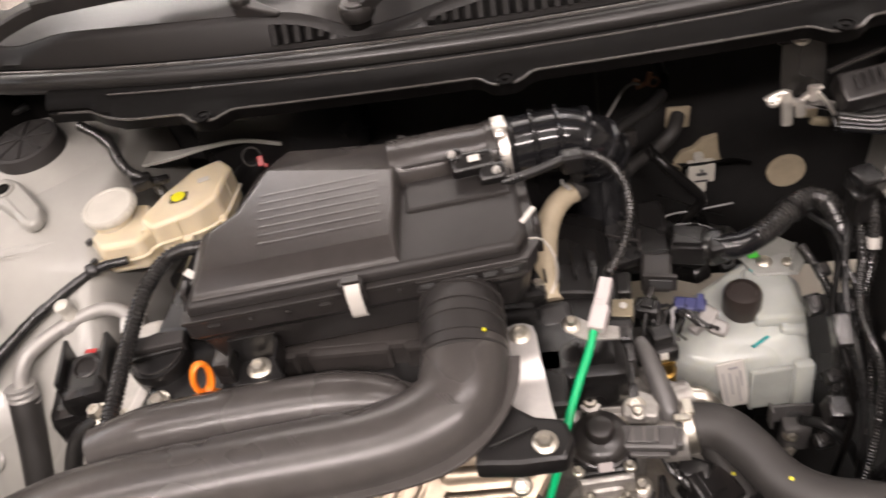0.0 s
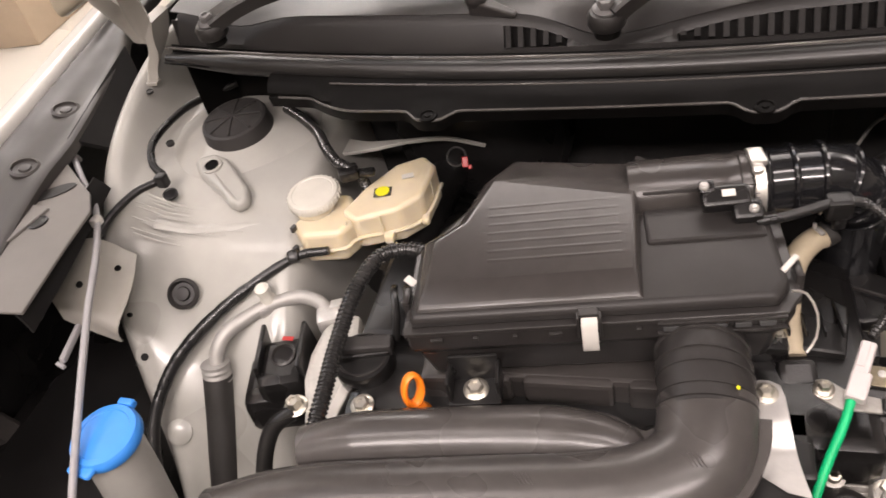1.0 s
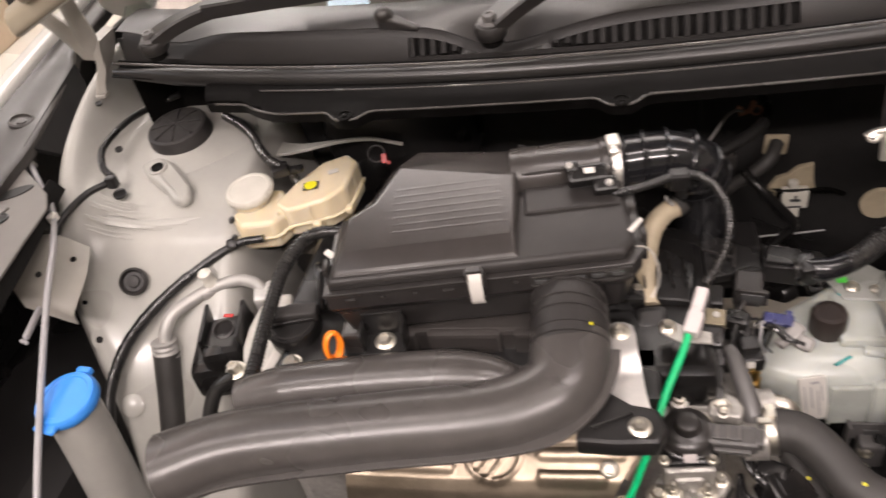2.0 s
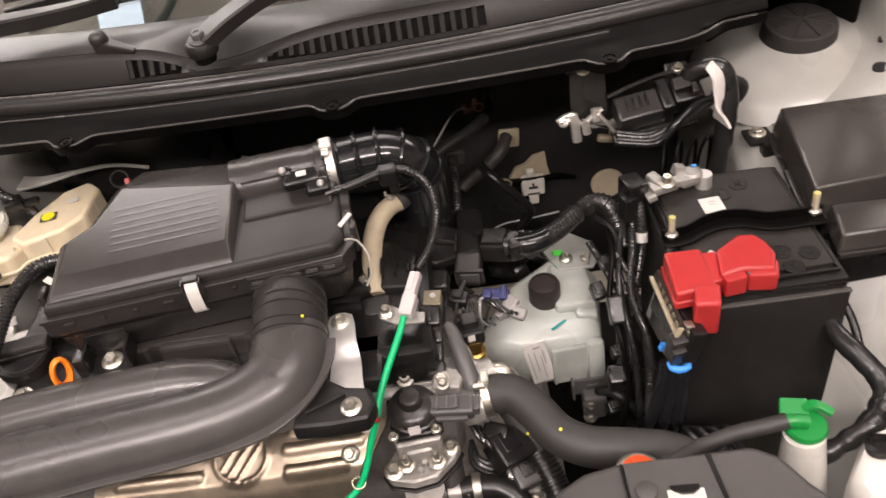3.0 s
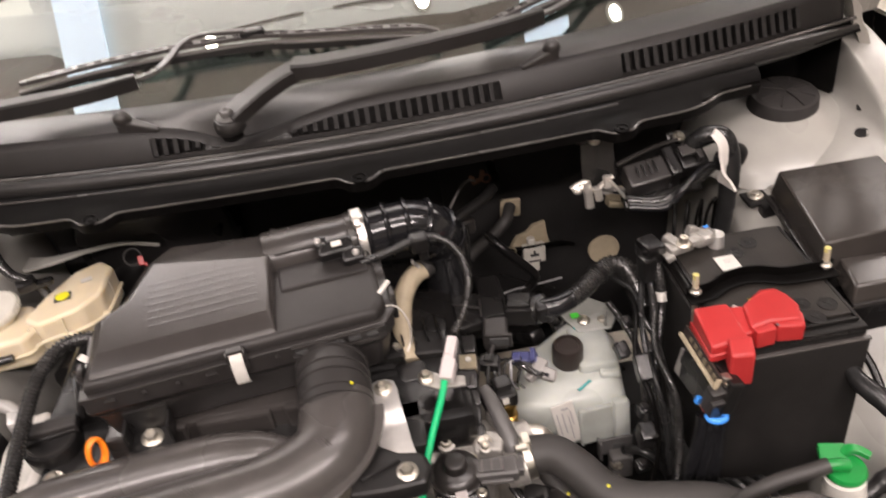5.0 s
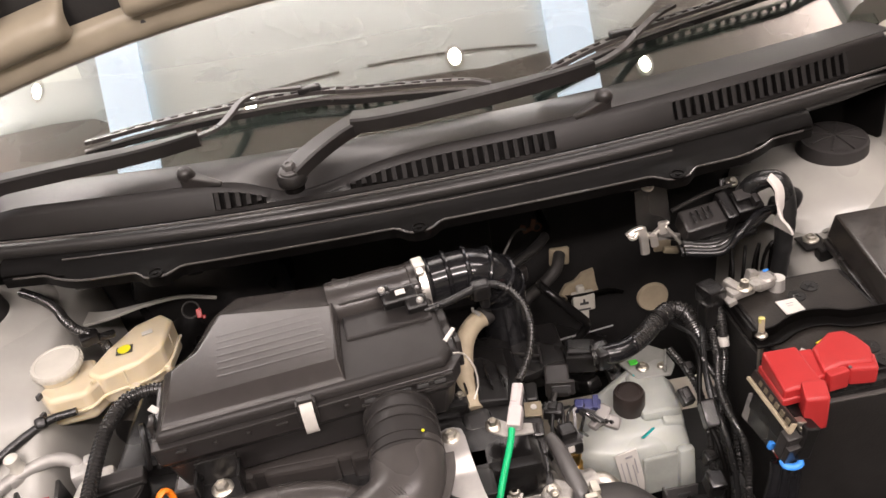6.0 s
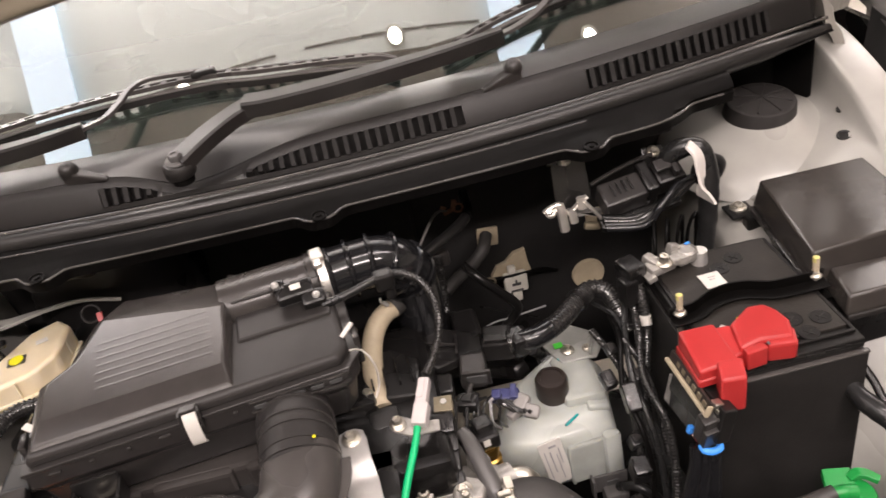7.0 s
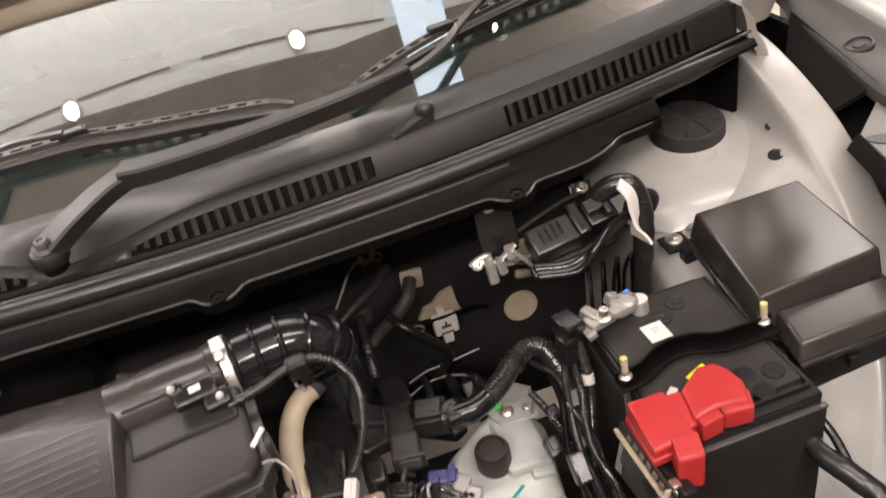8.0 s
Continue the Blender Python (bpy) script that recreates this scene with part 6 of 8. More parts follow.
part("sleeve", one(tube, [(-0.742, 0.690, 0.905), (-0.728, 0.672, 0.92), (-0.690, 0.630, 0.917), (-0.652, 0.589, 0.910), (-0.617, 0.530, 0.905), (-0.584, 0.457, 0.898), (-0.558, 0.378, 0.870), (-0.535, 0.306, 0.840), (-0.525, 0.24, 0.79)], 0.0034, 10), CABLE, cb)
part("end_fitting", boxes(((-0.607, 0.441, 0.872), (0.006, 0.046, 0.007), 0.0025, (0, 0, 13)), ((-0.604, 0.417, 0.869), (0.011, 0.004, 0.004), 0.001, (0, 0, -20))), CABLE, cb)
nudge(cb, 0.006, -0.004, 0.0)
part("ferrule", boxes(((-0.641, 0.572, 0.909), (0.009, 0.012, 0.010), 0.002)), WHITE, cb)

# ---------------------------------------------------------------- centre: cream hose, sensor lead, harness
ch = thing("cream_breather_hose", 0.03, 0.53, 0.80, "aged cream rubber breather hose", "hose")
part("hose", one(tube, [(0.055, 0.603, 0.859), (0.046, 0.596, 0.861), (0.035, 0.585, 0.858), (0.027, 0.571, 0.852), (0.022, 0.551, 0.844), (0.0205, 0.527, 0.836), (0.0215, 0.508, 0.829), (0.0225, 0.497, 0.824)], [0.0102, 0.0102, 0.0106, 0.0108, 0.0108, 0.0106, 0.0104, 0.0104], 22, 0.003), IVORY, ch)
part("boot", boxes(((0.024, 0.484, 0.812), (0.030, 0.026, 0.036), 0.006, (24, 0, 6))), RUBBER, ch, "black rubber boot at the foot")
part("black_elbow", one(tube, [(0.052, 0.601, 0.860), (0.061, 0.607, 0.862), (0.070, 0.611, 0.865), (0.079, 0.615, 0.870)], [0.0112, 0.0116, 0.0116, 0.0112], 20, 0.003), HOSE, ch)
part("clip", boxes(((0.047, 0.588, 0.8770), (0.004, 0.010, 0.003), 0.001, (0, 0, 30)), ((0.043, 0.590, 0.881), (0.003, 0.003, 0.006), 0.001)), ALU2, ch)
sl = thing("sensor_lead", 0.06, 0.5, 0.86, "black corrugated sensor lead with a pale grey plug", "sensor lead")
part("conduit", one(tube, [(0.070, 0.570, 0.922), (0.085, 0.564, 0.913), (0.0945, 0.550, 0.901), (0.0955, 0.532, 0.889), (0.090, 0.514, 0.877), (0.081, 0.499, 0.868), (0.071, 0.486, 0.862)], 0.0031, 14, 0.003, ribs=0.0011, pitch=0.0036), RIBBED, sl)
part("taped_run", one(tube, [(-0.008, 0.542, 0.925), (0.020, 0.552, 0.925), (0.050, 0.565, 0.926), (0.066, 0.5695, 0.923), (0.073, 0.5695, 0.920)], 0.0041, 12, 0.003, rough=0.08), TAPE, sl)
part("saddle_clip", boxes(((0.053, 0.566, 0.921), (0.020, 0.016, 0.020), 0.004, (10, 0, 5)), ((0.056, 0.572, 0.905), (0.010, 0.012, 0.020), 0.003, (10, 0, 5))), BLACK2, sl)
part("plug", boxes(((0.064, 0.466, 0.855), (0.0110, 0.034, 0.011), 0.002, (18, 0, -20)), ((0.059, 0.449, 0.849), (0.0138, 0.022, 0.013), 0.002, (18, 0, -20)), ((0.064, 0.470, 0.8618), (0.006, 0.020, 0.002), 0.0006, (18, 0, -20))), GREYC, sl, "pale grey connector")
part("green_wire", one(tube, [(0.055, 0.444, 0.846), (0.048, 0.425, 0.838), (0.036, 0.400, 0.826), (0.026, 0.376, 0.815), (0.021, 0.358, 0.806)], 0.0034, 12, 0.003, rough=0.05), GREEN, sl, "wire wrapped in bright green tape")
part("green_wire_end", one(tube, [(0.020, 0.356, 0.803), (0.012, 0.348, 0.785), (0.004, 0.338, 0.764), (-0.006, 0.330, 0.746), (-0.022, 0.322, 0.735), (-0.045, 0.312, 0.725), (-0.08, 0.30, 0.71)], 0.0032, 12, 0.003, rough=0.05), GREEN, sl)
part("bare_wires", one(tube, [(0.022, 0.360, 0.808), (0.020, 0.356, 0.803)], 0.003, 8), RED, sl)
part("tie", one(tube, [(-0.006 + 0.0062 * math.cos(a), 0.331 + 0.0045 * math.sin(a), 0.750 + 0.0030 * math.sin(a)) for a in [math.tau * k / 14 for k in range(15)]], 0.0011, 8, 0.002), GOLDZ, sl, "gold wire ring")
sb = thing("sensor_bracket", 0.05, 0.44, 0.83, "pale steel bracket holding the grey plug", "bracket")
part("plate", one(prism, [(0.030, 0.452), (0.033, 0.460), (0.042, 0.460), (0.054, 0.450), (0.074, 0.445), (0.073, 0.432), (0.046, 0.434), (0.033, 0.443)], 0.8405, 0.8430, 0.0008), ALU, sb)
part("screw_collar", one(lathe, (0.037, 0.449, 0.843), (0, -0.2, 1), [(0.0075, 0), (0.0075, 0.0025), (0.006, 0.003)], 20), ZINC, sb)
part("screw", one(bolt, (0.037, 0.449, 0.846), (0, -0.2, 1), 0.0042, 0.006), ZINC, sb)
cbk = thing("connector_bracket", 0.12, 0.56, 0.80, "black connector bracket across the gearbox", "bracket")
part("plate", one(prism, [(0.040, 0.618), (0.058, 0.620), (0.088, 0.612), (0.135, 0.586), (0.136, 0.556), (0.107, 0.556), (0.084, 0.551), (0.060, 0.564), (0.046, 0.590)], 0.798, [0.814, 0.815, 0.815, 0.814, 0.811, 0.809, 0.808, 0.809, 0.812], 0.003), BLACK2, cbk)
part("front_socket", boxes(((0.1185, 0.541, 0.803), (0.027, 0.032, 0.020), 0.003, (10, 0, -10)), ((0.119, 0.5265, 0.805), (0.030, 0.004, 0.022), 0.0012, (10, 0, -10))), BLACK, cbk)
part("socket_mouth", boxes(((0.1193, 0.5240, 0.805), (0.020, 0.002, 0.012), 0.0006, (10, 0, -10))), INK, cbk)
part("conduit_block", boxes(((0.1515, 0.563, 0.812), (0.034, 0.030, 0.024), 0.003, (6, 0, -12)), ((0.150, 0.562, 0.8255), (0.026, 0.022, 0.004), 0.0012, (6, 0, -12))), BLACK2, cbk)
each("plate_rib", BLACK, cbk, "", ((0.082, 0.584, 0.8155), (0.060, 0.0025, 0.003), 0.0008, (0, 2, -22)), ((0.064, 0.592, 0.8150), (0.0025, 0.044, 0.003), 0.0008, (0, 0, 14)), ((0.108, 0.574, 0.8150), (0.0025, 0.030, 0.003), 0.0008, (0, 0, -6)))
part("left_drop", boxes(((0.062, 0.545, 0.796), (0.026, 0.034, 0.024), 0.004, (14, 0, 12)), ((0.086, 0.536, 0.793), (0.018, 0.024, 0.020), 0.003, (14, 0, -6))), BLACK2, cbk)
cg = thing("gearbox_conduit", 0.23, 0.59, 0.79, "black taped and corrugated conduit", "conduit")
part("end_collar", boxes(((0.170, 0.545, 0.823), (0.020, 0.026, 0.025), 0.005, (8, 0, 12))), BLACK2, cg)
part("conduit", one(tube, [(0.160, 0.545, 0.824), (0.187, 0.541, 0.826), (0.215, 0.554, 0.827), (0.243, 0.578, 0.829), (0.262, 0.590, 0.830), (0.277, 0.584, 0.826), (0.284, 0.568, 0.813), (0.287, 0.55, 0.795)], 0.0094, 18, 0.003, ribs=0.0013, pitch=0.0042), RIBBED, cg)
part("tape_wrap", one(tube, [(0.168, 0.544, 0.8245), (0.187, 0.541, 0.826), (0.204, 0.548, 0.8265)], 0.0112, 18, 0.003, rough=0.12), GLOSSY, cg)
part("tie", one(lathe, (0.243, 0.578, 0.829), (0.75, 0.65, 0.05), [(0.0120, -0.003), (0.0120, 0.003)], 20, False), BLACK2, cg)


# ---------------------------------------------------------------- gearbox side: translucent tank
gb = thing("gearbox", 0.16, 0.48, 0.34, "cast aluminium gearbox casing", "gearbox")
part("casing", boxes(((0.11, 0.50, 0.50), (0.16, 0.26, 0.30), 0.03), ((0.10, 0.42, 0.63), (0.14, 0.14, 0.08), 0.02)), ALU, gb)
part("rib", boxes(((0.10, 0.345, 0.66), (0.12, 0.012, 0.05), 0.004), ((0.13, 0.33, 0.62), (0.10, 0.02, 0.03), 0.005)), ALU, gb)
tk = thing("translucent_tank", 0.20, 0.52, 0.62, "milky translucent tank with a black cap and paper label", "fluid tank")
bm = bmesh.new()
rings_loft(bm, [[(0.140, 0.508, 0.655), (0.185, 0.493, 0.655), (0.245, 0.495, 0.655), (0.258, 0.570, 0.655), (0.215, 0.600, 0.655), (0.165, 0.560, 0.655)],
                [(0.120, 0.503, 0.700), (0.168, 0.484, 0.698), (0.250, 0.490, 0.698), (0.264, 0.575, 0.70), (0.215, 0.610, 0.70), (0.155, 0.565, 0.70)],
                [(0.116, 0.506, 0.728), (0.166, 0.487, 0.726), (0.250, 0.497, 0.722), (0.263, 0.580, 0.73), (0.215, 0.612, 0.73), (0.153, 0.570, 0.73)],
                [(0.140, 0.524, 0.744), (0.176, 0.508, 0.740), (0.242, 0.514, 0.735), (0.253, 0.580, 0.745), (0.215, 0.604, 0.747), (0.162, 0.566, 0.747)]], 0.007, 3)
part("body", bm, MILK, tk)
part("step", boxes(((0.242, 0.488, 0.692), (0.020, 0.014, 0.060), 0.006, (-4, 0, 6)), ((0.228, 0.555, 0.742), (0.045, 0.07, 0.014), 0.005)), MILK, tk)
part("clear_window", boxes(((0.2135, 0.4868, 0.692), (0.040, 0.006, 0.052), 0.005, (-3, 0, 4))), MILKD, tk, "smoky clear window of the tank")
part("shoulder", one(prism, [(0.226, 0.512), (0.250, 0.512), (0.256, 0.548), (0.232, 0.552)], 0.728, [0.742, 0.736, 0.740, 0.747], 0.003), MILK, tk)
part("tank_rib", boxes(((0.1965, 0.4850, 0.690), (0.003, 0.004, 0.050), 0.001, (-3, 0, 4))), MILK, tk)
cp3 = part("cap", one(lathe, (0.197, 0.542, 0.742), (0, -0.05, 1), [(0.0175, 0), (0.0175, 0.022), (0.0155, 0.026), (0.012, 0.027), (0.0115, 0.0252), (0.0005, 0.0252)], 32), BROWNC, tk, "brown-black push-on cap")
part("label", boxes(((0.1795, 0.4853, 0.703), (0.025, 0.002, 0.062), 0.0006, (-3, -9, 4))), WHITE, tk, "white printed paper label")
for k, (dx, dz, w, h) in enumerate(((-0.008, -0.004, 0.0012, 0.044), (-0.002, 0.002, 0.0014, 0.030), (0.004, -0.006, 0.0010, 0.036), (0.0075, 0.010, 0.0010, 0.022), (0.002, 0.025, 0.008, 0.0022))):
    part("label_bar", boxes(((0.1795 + dx - 0.16 * dz, 0.4840, 0.703 + dz), (w, 0.001, h), 0.0, (-3, -9, 4))), CABLE, tk)
each("teal_mark", TEAL, tk, "", ((0.206, 0.505, 0.7365), (0.020, 0.004, 0.002), 0.0008, (-35, 0, 35)), ((0.222, 0.585, 0.7500), (0.014, 0.004, 0.002), 0.0008, (0, 0, 10)))
sh = thing("gearbox_mount_plate", 0.235, 0.61, 0.735, "pale mounting plate with a lime mark", "bracket")
part("plate", one(prism, [(0.205, 0.610), (0.218, 0.577), (0.257, 0.573), (0.267, 0.588), (0.262, 0.611), (0.240, 0.631)], 0.748, [0.752, 0.751, 0.751, 0.753, 0.757, 0.758], 0.0015), PLATEM, sh)
part("upright_rib", boxes(((0.256, 0.590, 0.758), (0.003, 0.030, 0.012), 0.001, (0, 0, -20)), ((0.226, 0.622, 0.758), (0.030, 0.003, 0.008), 0.001, (0, 0, 36))), PLATEM, sh)
each_bolt("plate_bolt", ZINC, sh, ((0.229, 0.590, 0.755), (0, -0.1, 1), 0.0042, 0.004), ((0.250, 0.586, 0.755), (0, -0.1, 1), 0.003, 0.003))
part("lime_mark", boxes(((0.221, 0.600, 0.7555), (0.010, 0.009, 0.001), 0.0003)), LIME, sh)
part("foot", boxes(((0.232, 0.478, 0.662), (0.040, 0.003, 0.024), 0.001), ((0.2135, 0.474, 0.664), (0.003, 0.012, 0.026), 0.001), ((0.236, 0.470, 0.640), (0.026, 0.018, 0.036), 0.004)), GREYR, sh, "folded grey steel foot")
part("foot_slot", boxes(((0.236, 0.4765, 0.660), (0.014, 0.002, 0.010), 0.002)), INK, sh)
each_bolt("foot_bolt", ZINC, sh, ((0.230, 0.463, 0.648), (0, -1, 0.3), 0.0045, 0.005), ((0.230, 0.463, 0.625), (0, -1, 0.3), 0.0045, 0.005))

# blue connector and sensor cluster
bc = thing("blue_connector", 0.14, 0.51, 0.78, "violet-blue wiring connector with dark leads", "connector")
part("housing", boxes(((0.143, 0.511, 0.787), (0.028, 0.013, 0.010), 0.002, (15, 0, -15)), ((0.134, 0.510, 0.792), (0.009, 0.010, 0.006), 0.0015, (15, 0, -15)), ((0.151, 0.508, 0.793), (0.006, 0.016, 0.005), 0.001, (15, 0, -15))), NAVY, bc)
part("grey_plug", boxes(((0.156, 0.500, 0.782), (0.014, 0.020, 0.012), 0.003, (25, 15, -40)), ((0.164, 0.492, 0.776), (0.016, 0.014, 0.013), 0.003, (35, 20, -20)), ((0.148, 0.496, 0.776), (0.010, 0.018, 0.008), 0.002, (10, -10, -55))), SMOKE, bc, "smoky grey plug halves")
for k in range(5):
    part("lead", one(tube, [(0.132 + 0.004 * k, 0.506, 0.788), (0.138 + 0.005 * k, 0.497, 0.790 - 0.003 * k), (0.146 + 0.004 * k, 0.493 - 0.002 * k, 0.782), (0.150 + 0.003 * k, 0.500, 0.770), (0.150, 0.51, 0.755)], 0.0022, 8), RIBBED if k != 2 else TAPE, bc)
th2 = thing("thermostat_housing", 0.11, 0.42, 0.70, "cast aluminium thermostat housing with sensors", "thermostat housing")
bm = boxes(((0.084, 0.428, 0.758), (0.070, 0.044, 0.034), 0.007, (0, 0, -15)), ((0.108, 0.404, 0.762), (0.030, 0.026, 0.028), 0.007), ((0.062, 0.422, 0.772), (0.026, 0.024, 0.020), 0.005))
prism(bm, [(0.070, 0.400), (0.096, 0.396), (0.104, 0.416), (0.086, 0.426), (0.070, 0.418)], 0.772, 0.786, 0.003)
tube(bm, [(0.104, 0.424, 0.758), (0.116, 0.430, 0.760), (0.128, 0.434, 0.760)], [0.014, 0.0145, 0.0140], 20, 0.003)
tube(bm, [(0.098, 0.388, 0.764), (0.118, 0.387, 0.767)], [0.0165, 0.0165], 24, 0.003)
part("casting", bm, ALU, th2)
part("silver_spout", one(tube, [(0.126, 0.433, 0.760), (0.136, 0.432, 0.760), (0.143, 0.429, 0.755), (0.148, 0.426, 0.745), (0.150, 0.424, 0.73)], 0.0088, 16, 0.003), ZINC, th2)
part("spout_mark", boxes(((0.1465, 0.4185, 0.7465), (0.004, 0.002, 0.010), 0.0005, (0, 20, 0))), YELLOW, th2)
part("grey_neck", one(tube, [(0.091, 0.462, 0.803), (0.096, 0.450, 0.800), (0.102, 0.427, 0.790), (0.108, 0.404, 0.776), (0.109, 0.398, 0.766)], [0.0062, 0.0074, 0.0086, 0.0092, 0.0085], 18), GREYR, th2, "mid-grey tapered neck")
cl = part("sensor_column", boxes(((0.076, 0.460, 0.8190), (0.021, 0.020, 0.016), 0.003, (25, 0, -6)), ((0.077, 0.447, 0.806), (0.017, 0.018, 0.018), 0.003, (25, 0, -6)), ((0.078, 0.436, 0.794), (0.012, 0.020, 0.020), 0.002, (30, 0, -6)), ((0.078, 0.420, 0.786), (0.013, 0.018, 0.016), 0.003, (30, 0, -6))), BLACK2, th2, "black stacked sensor connector")
for k in range(3):
    part("column_slot", boxes(((0.071 + 0.005 * k, 0.4525, 0.8275), (0.0026, 0.010, 0.003), 0.0006, (25, 0, -6))), BLACK, cl)
for k in range(4):
    part("column_rib", boxes(((0.070 + 0.0048 * k, 0.4405, 0.8125), (0.0014, 0.012, 0.003), 0.0004, (25, 0, -6))), BLACK, cl)
part("gold_block", boxes(((0.064, 0.452, 0.782), (0.020, 0.022, 0.024), 0.004, (10, 0, 8))), GOLDZ, th2)
gp = part("grey_plug", boxes(((0.086, 0.380, 0.779), (0.044, 0.020, 0.017), 0.003, (12, 0, -6)), ((0.106, 0.379, 0.779), (0.014, 0.015, 0.013), 0.002, (12, 0, -6)), ((0.082, 0.378, 0.789), (0.024, 0.012, 0.003), 0.001, (12, 0, -6)), ((0.086, 0.368, 0.777), (0.030, 0.004, 0.006), 0.001, (12, 0, -6))), GREYR, th2, "grey moulded plug")
for k in range(3):
    part("plug_rib", boxes(((0.074 + 0.009 * k, 0.3775, 0.7915), (0.002, 0.013, 0.002), 0.0005, (12, 0, -6))), GREYRUB, gp)
sb_ = part("sensor_body", one(lathe, (0.112, 0.470, 0.735), (0.02, 0.08, 1), [(0.0125, 0), (0.0125, 0.016), (0.010, 0.018), (0.010, 0.024), (0.0118, 0.026), (0.0118, 0.032)], 18), BRASS, th2, "brass temperature sensor")
part("sensor_head", boxes(((0.112, 0.4745, 0.776), (0.026, 0.024, 0.020), 0.004, (6, 0, 10)), ((0.112, 0.4775, 0.790), (0.018, 0.016, 0.012), 0.003, (6, 0, 10))), BLACK2, sb_)
part("sensor_tag", boxes(((0.1125, 0.4615, 0.780), (0.007, 0.001, 0.007), 0.0003, (-10, 0, 10))), WHITE, sb_)
for p, r in (((0.080, 0.408, 0.787), 0.0050), ((0.062, 0.420, 0.783), 0.0045)):
    part("casting_bolt", one(bolt, p, (0, -0.4, 1), r, 0.006), ZINC, th2)
part("bolt_sleeve", one(lathe, (0.080, 0.408, 0.778), (0, -0.4, 1), [(0.0085, 0), (0.008, 0.010), (0.006, 0.011)], 20), ALU, th2)
each("rough_boss", ALU, th2, "", ((0.052, 0.432, 0.776), (0.012, 0.030, 0.028), 0.003, (0, 0, 10)), ((0.060, 0.398, 0.772), (0.022, 0.016, 0.016), 0.004, (0, 0, -10)), ((0.100, 0.444, 0.776), (0.020, 0.020, 0.020), 0.005, (0, 0, 20)))

# vacuum valve with flange
ev = thing("exhaust_gas_valve", 0.05, 0.37, 0.70, "black domed valve on a bolted metal flange", "valve")
part("dome", one(lathe, (0.050, 0.367, 0.774), (0, -0.12, 1), [(0.0235, 0), (0.0250, 0.001), (0.0250, 0.004), (0.0235, 0.005), (0.0232, 0.009), (0.021, 0.0125), (0.0165, 0.0150), (0.0112, 0.0165), (0.0105, 0.024), (0.0098, 0.026), (0.0085, 0.0268), (0.0005, 0.0265)], 40), BLACK, ev, "black domed valve head")
part("head_base", boxes(((0.050, 0.364, 0.769), (0.050, 0.046, 0.008), 0.003, (7, 0, 5)), ((0.050, 0.366, 0.7735), (0.042, 0.040, 0.006), 0.003, (7, 0, 5))), BLACK2, ev)
part("label", boxes(((0.051, 0.3405, 0.779), (0.011, 0.0015, 0.008), 0.0003, (-22, 0, 5))), GREYC, ev)
for x, y in ((0.030, 0.344), (0.070, 0.346), (0.070, 0.384)):
    part("head_screw", one(bolt, (x, y, 0.772 + 0.12 * (y - 0.364)), (0, -0.12, 1), 0.0030, 0.004), ZINC, ev)
part("spacer", boxes(((0.050, 0.360, 0.750), (0.044, 0.042, 0.030), 0.004, (7, 0, 5)), ((0.050, 0.348, 0.744), (0.028, 0.026, 0.022), 0.006, (7, 0, 5))), ALU, ev)
part("flange", one(prism, [(0.012, 0.335), (0.020, 0.322), (0.042, 0.316), (0.064, 0.320), (0.082, 0.338), (0.089, 0.350), (0.082, 0.360), (0.024, 0.356)], 0.722, 0.733, 0.0035), ALU, ev, "flat cast flange")
part("gasket", one(prism, [(0.011, 0.335), (0.019, 0.3205), (0.042, 0.3145), (0.065, 0.3185), (0.0835, 0.337), (0.0905, 0.350), (0.083, 0.361), (0.024, 0.357)], 0.7185, 0.7215, 0.0008), BLACK2, ev)
each_bolt("flange_bolt", ZINC, ev, ((0.024, 0.332, 0.734), (0, -0.2, 1), 0.0056, 0.007), ((0.079, 0.350, 0.734), (0, -0.2, 1), 0.0048, 0.006))
for x, y in ((0.037, 0.336), (0.066, 0.336)):
    sd = part("stud", one(lathe, (x, y, 0.728), (0, -0.2, 1), [(0.0032, 0), (0.0032, 0.026), (0.0018, 0.028)], 12), ZINC, ev)
    part("nut", one(bolt, (x, y - 0.002, 0.738), (0, -0.2, 1), 0.0050, 0.006), ZINC, sd)
for x, y in ((0.050, 0.328), (0.060, 0.330), (0.054, 0.336)):
    part("port_stud", one(lathe, (x, y, 0.733), (0, -0.2, 1), [(0.0030, 0), (0.0030, 0.006), (0.002, 0.007)], 10), ALU, ev)
part("stem", one(lathe, (0.050, 0.322, 0.680), (0, -0.1, 1), [(0.016, 0), (0.016, 0.018), (0.019, 0.020), (0.019, 0.038)], 20), ALU, ev)
part("lower_bracket", boxes(((0.040, 0.312, 0.672), (0.05, 0.03, 0.03), 0.004, (0, 0, 10)), ((0.015, 0.308, 0.668), (0.03, 0.02, 0.04), 0.003)), ALU2, ev)

nudge(ev, 0.0, 0.018, 0.0)

# coolant hoses
c1 = thing("coolant_hose", 0.20, 0.33, 0.74, "thick matt black upper coolant hose with yellow dots", "hose")
part("hose", one(tube, [(0.112, 0.396, 0.766), (0.127, 0.397, 0.769), (0.146, 0.391, 0.771), (0.163, 0.372, 0.768), (0.180, 0.346, 0.764), (0.205, 0.329, 0.763), (0.240, 0.320, 0.764), (0.275, 0.309, 0.764), (0.300, 0.288, 0.760), (0.31, 0.26, 0.752)], 0.0185, 28, 0.004), HOSE, c1)
part("clamp", one(lathe, (0.1165, 0.396, 0.767), (1, 0.03, 0.15), [(0.0190, 0), (0.0205, 0.0008), (0.0205, 0.008), (0.019, 0.009)], 30, False), ZINC, c1)
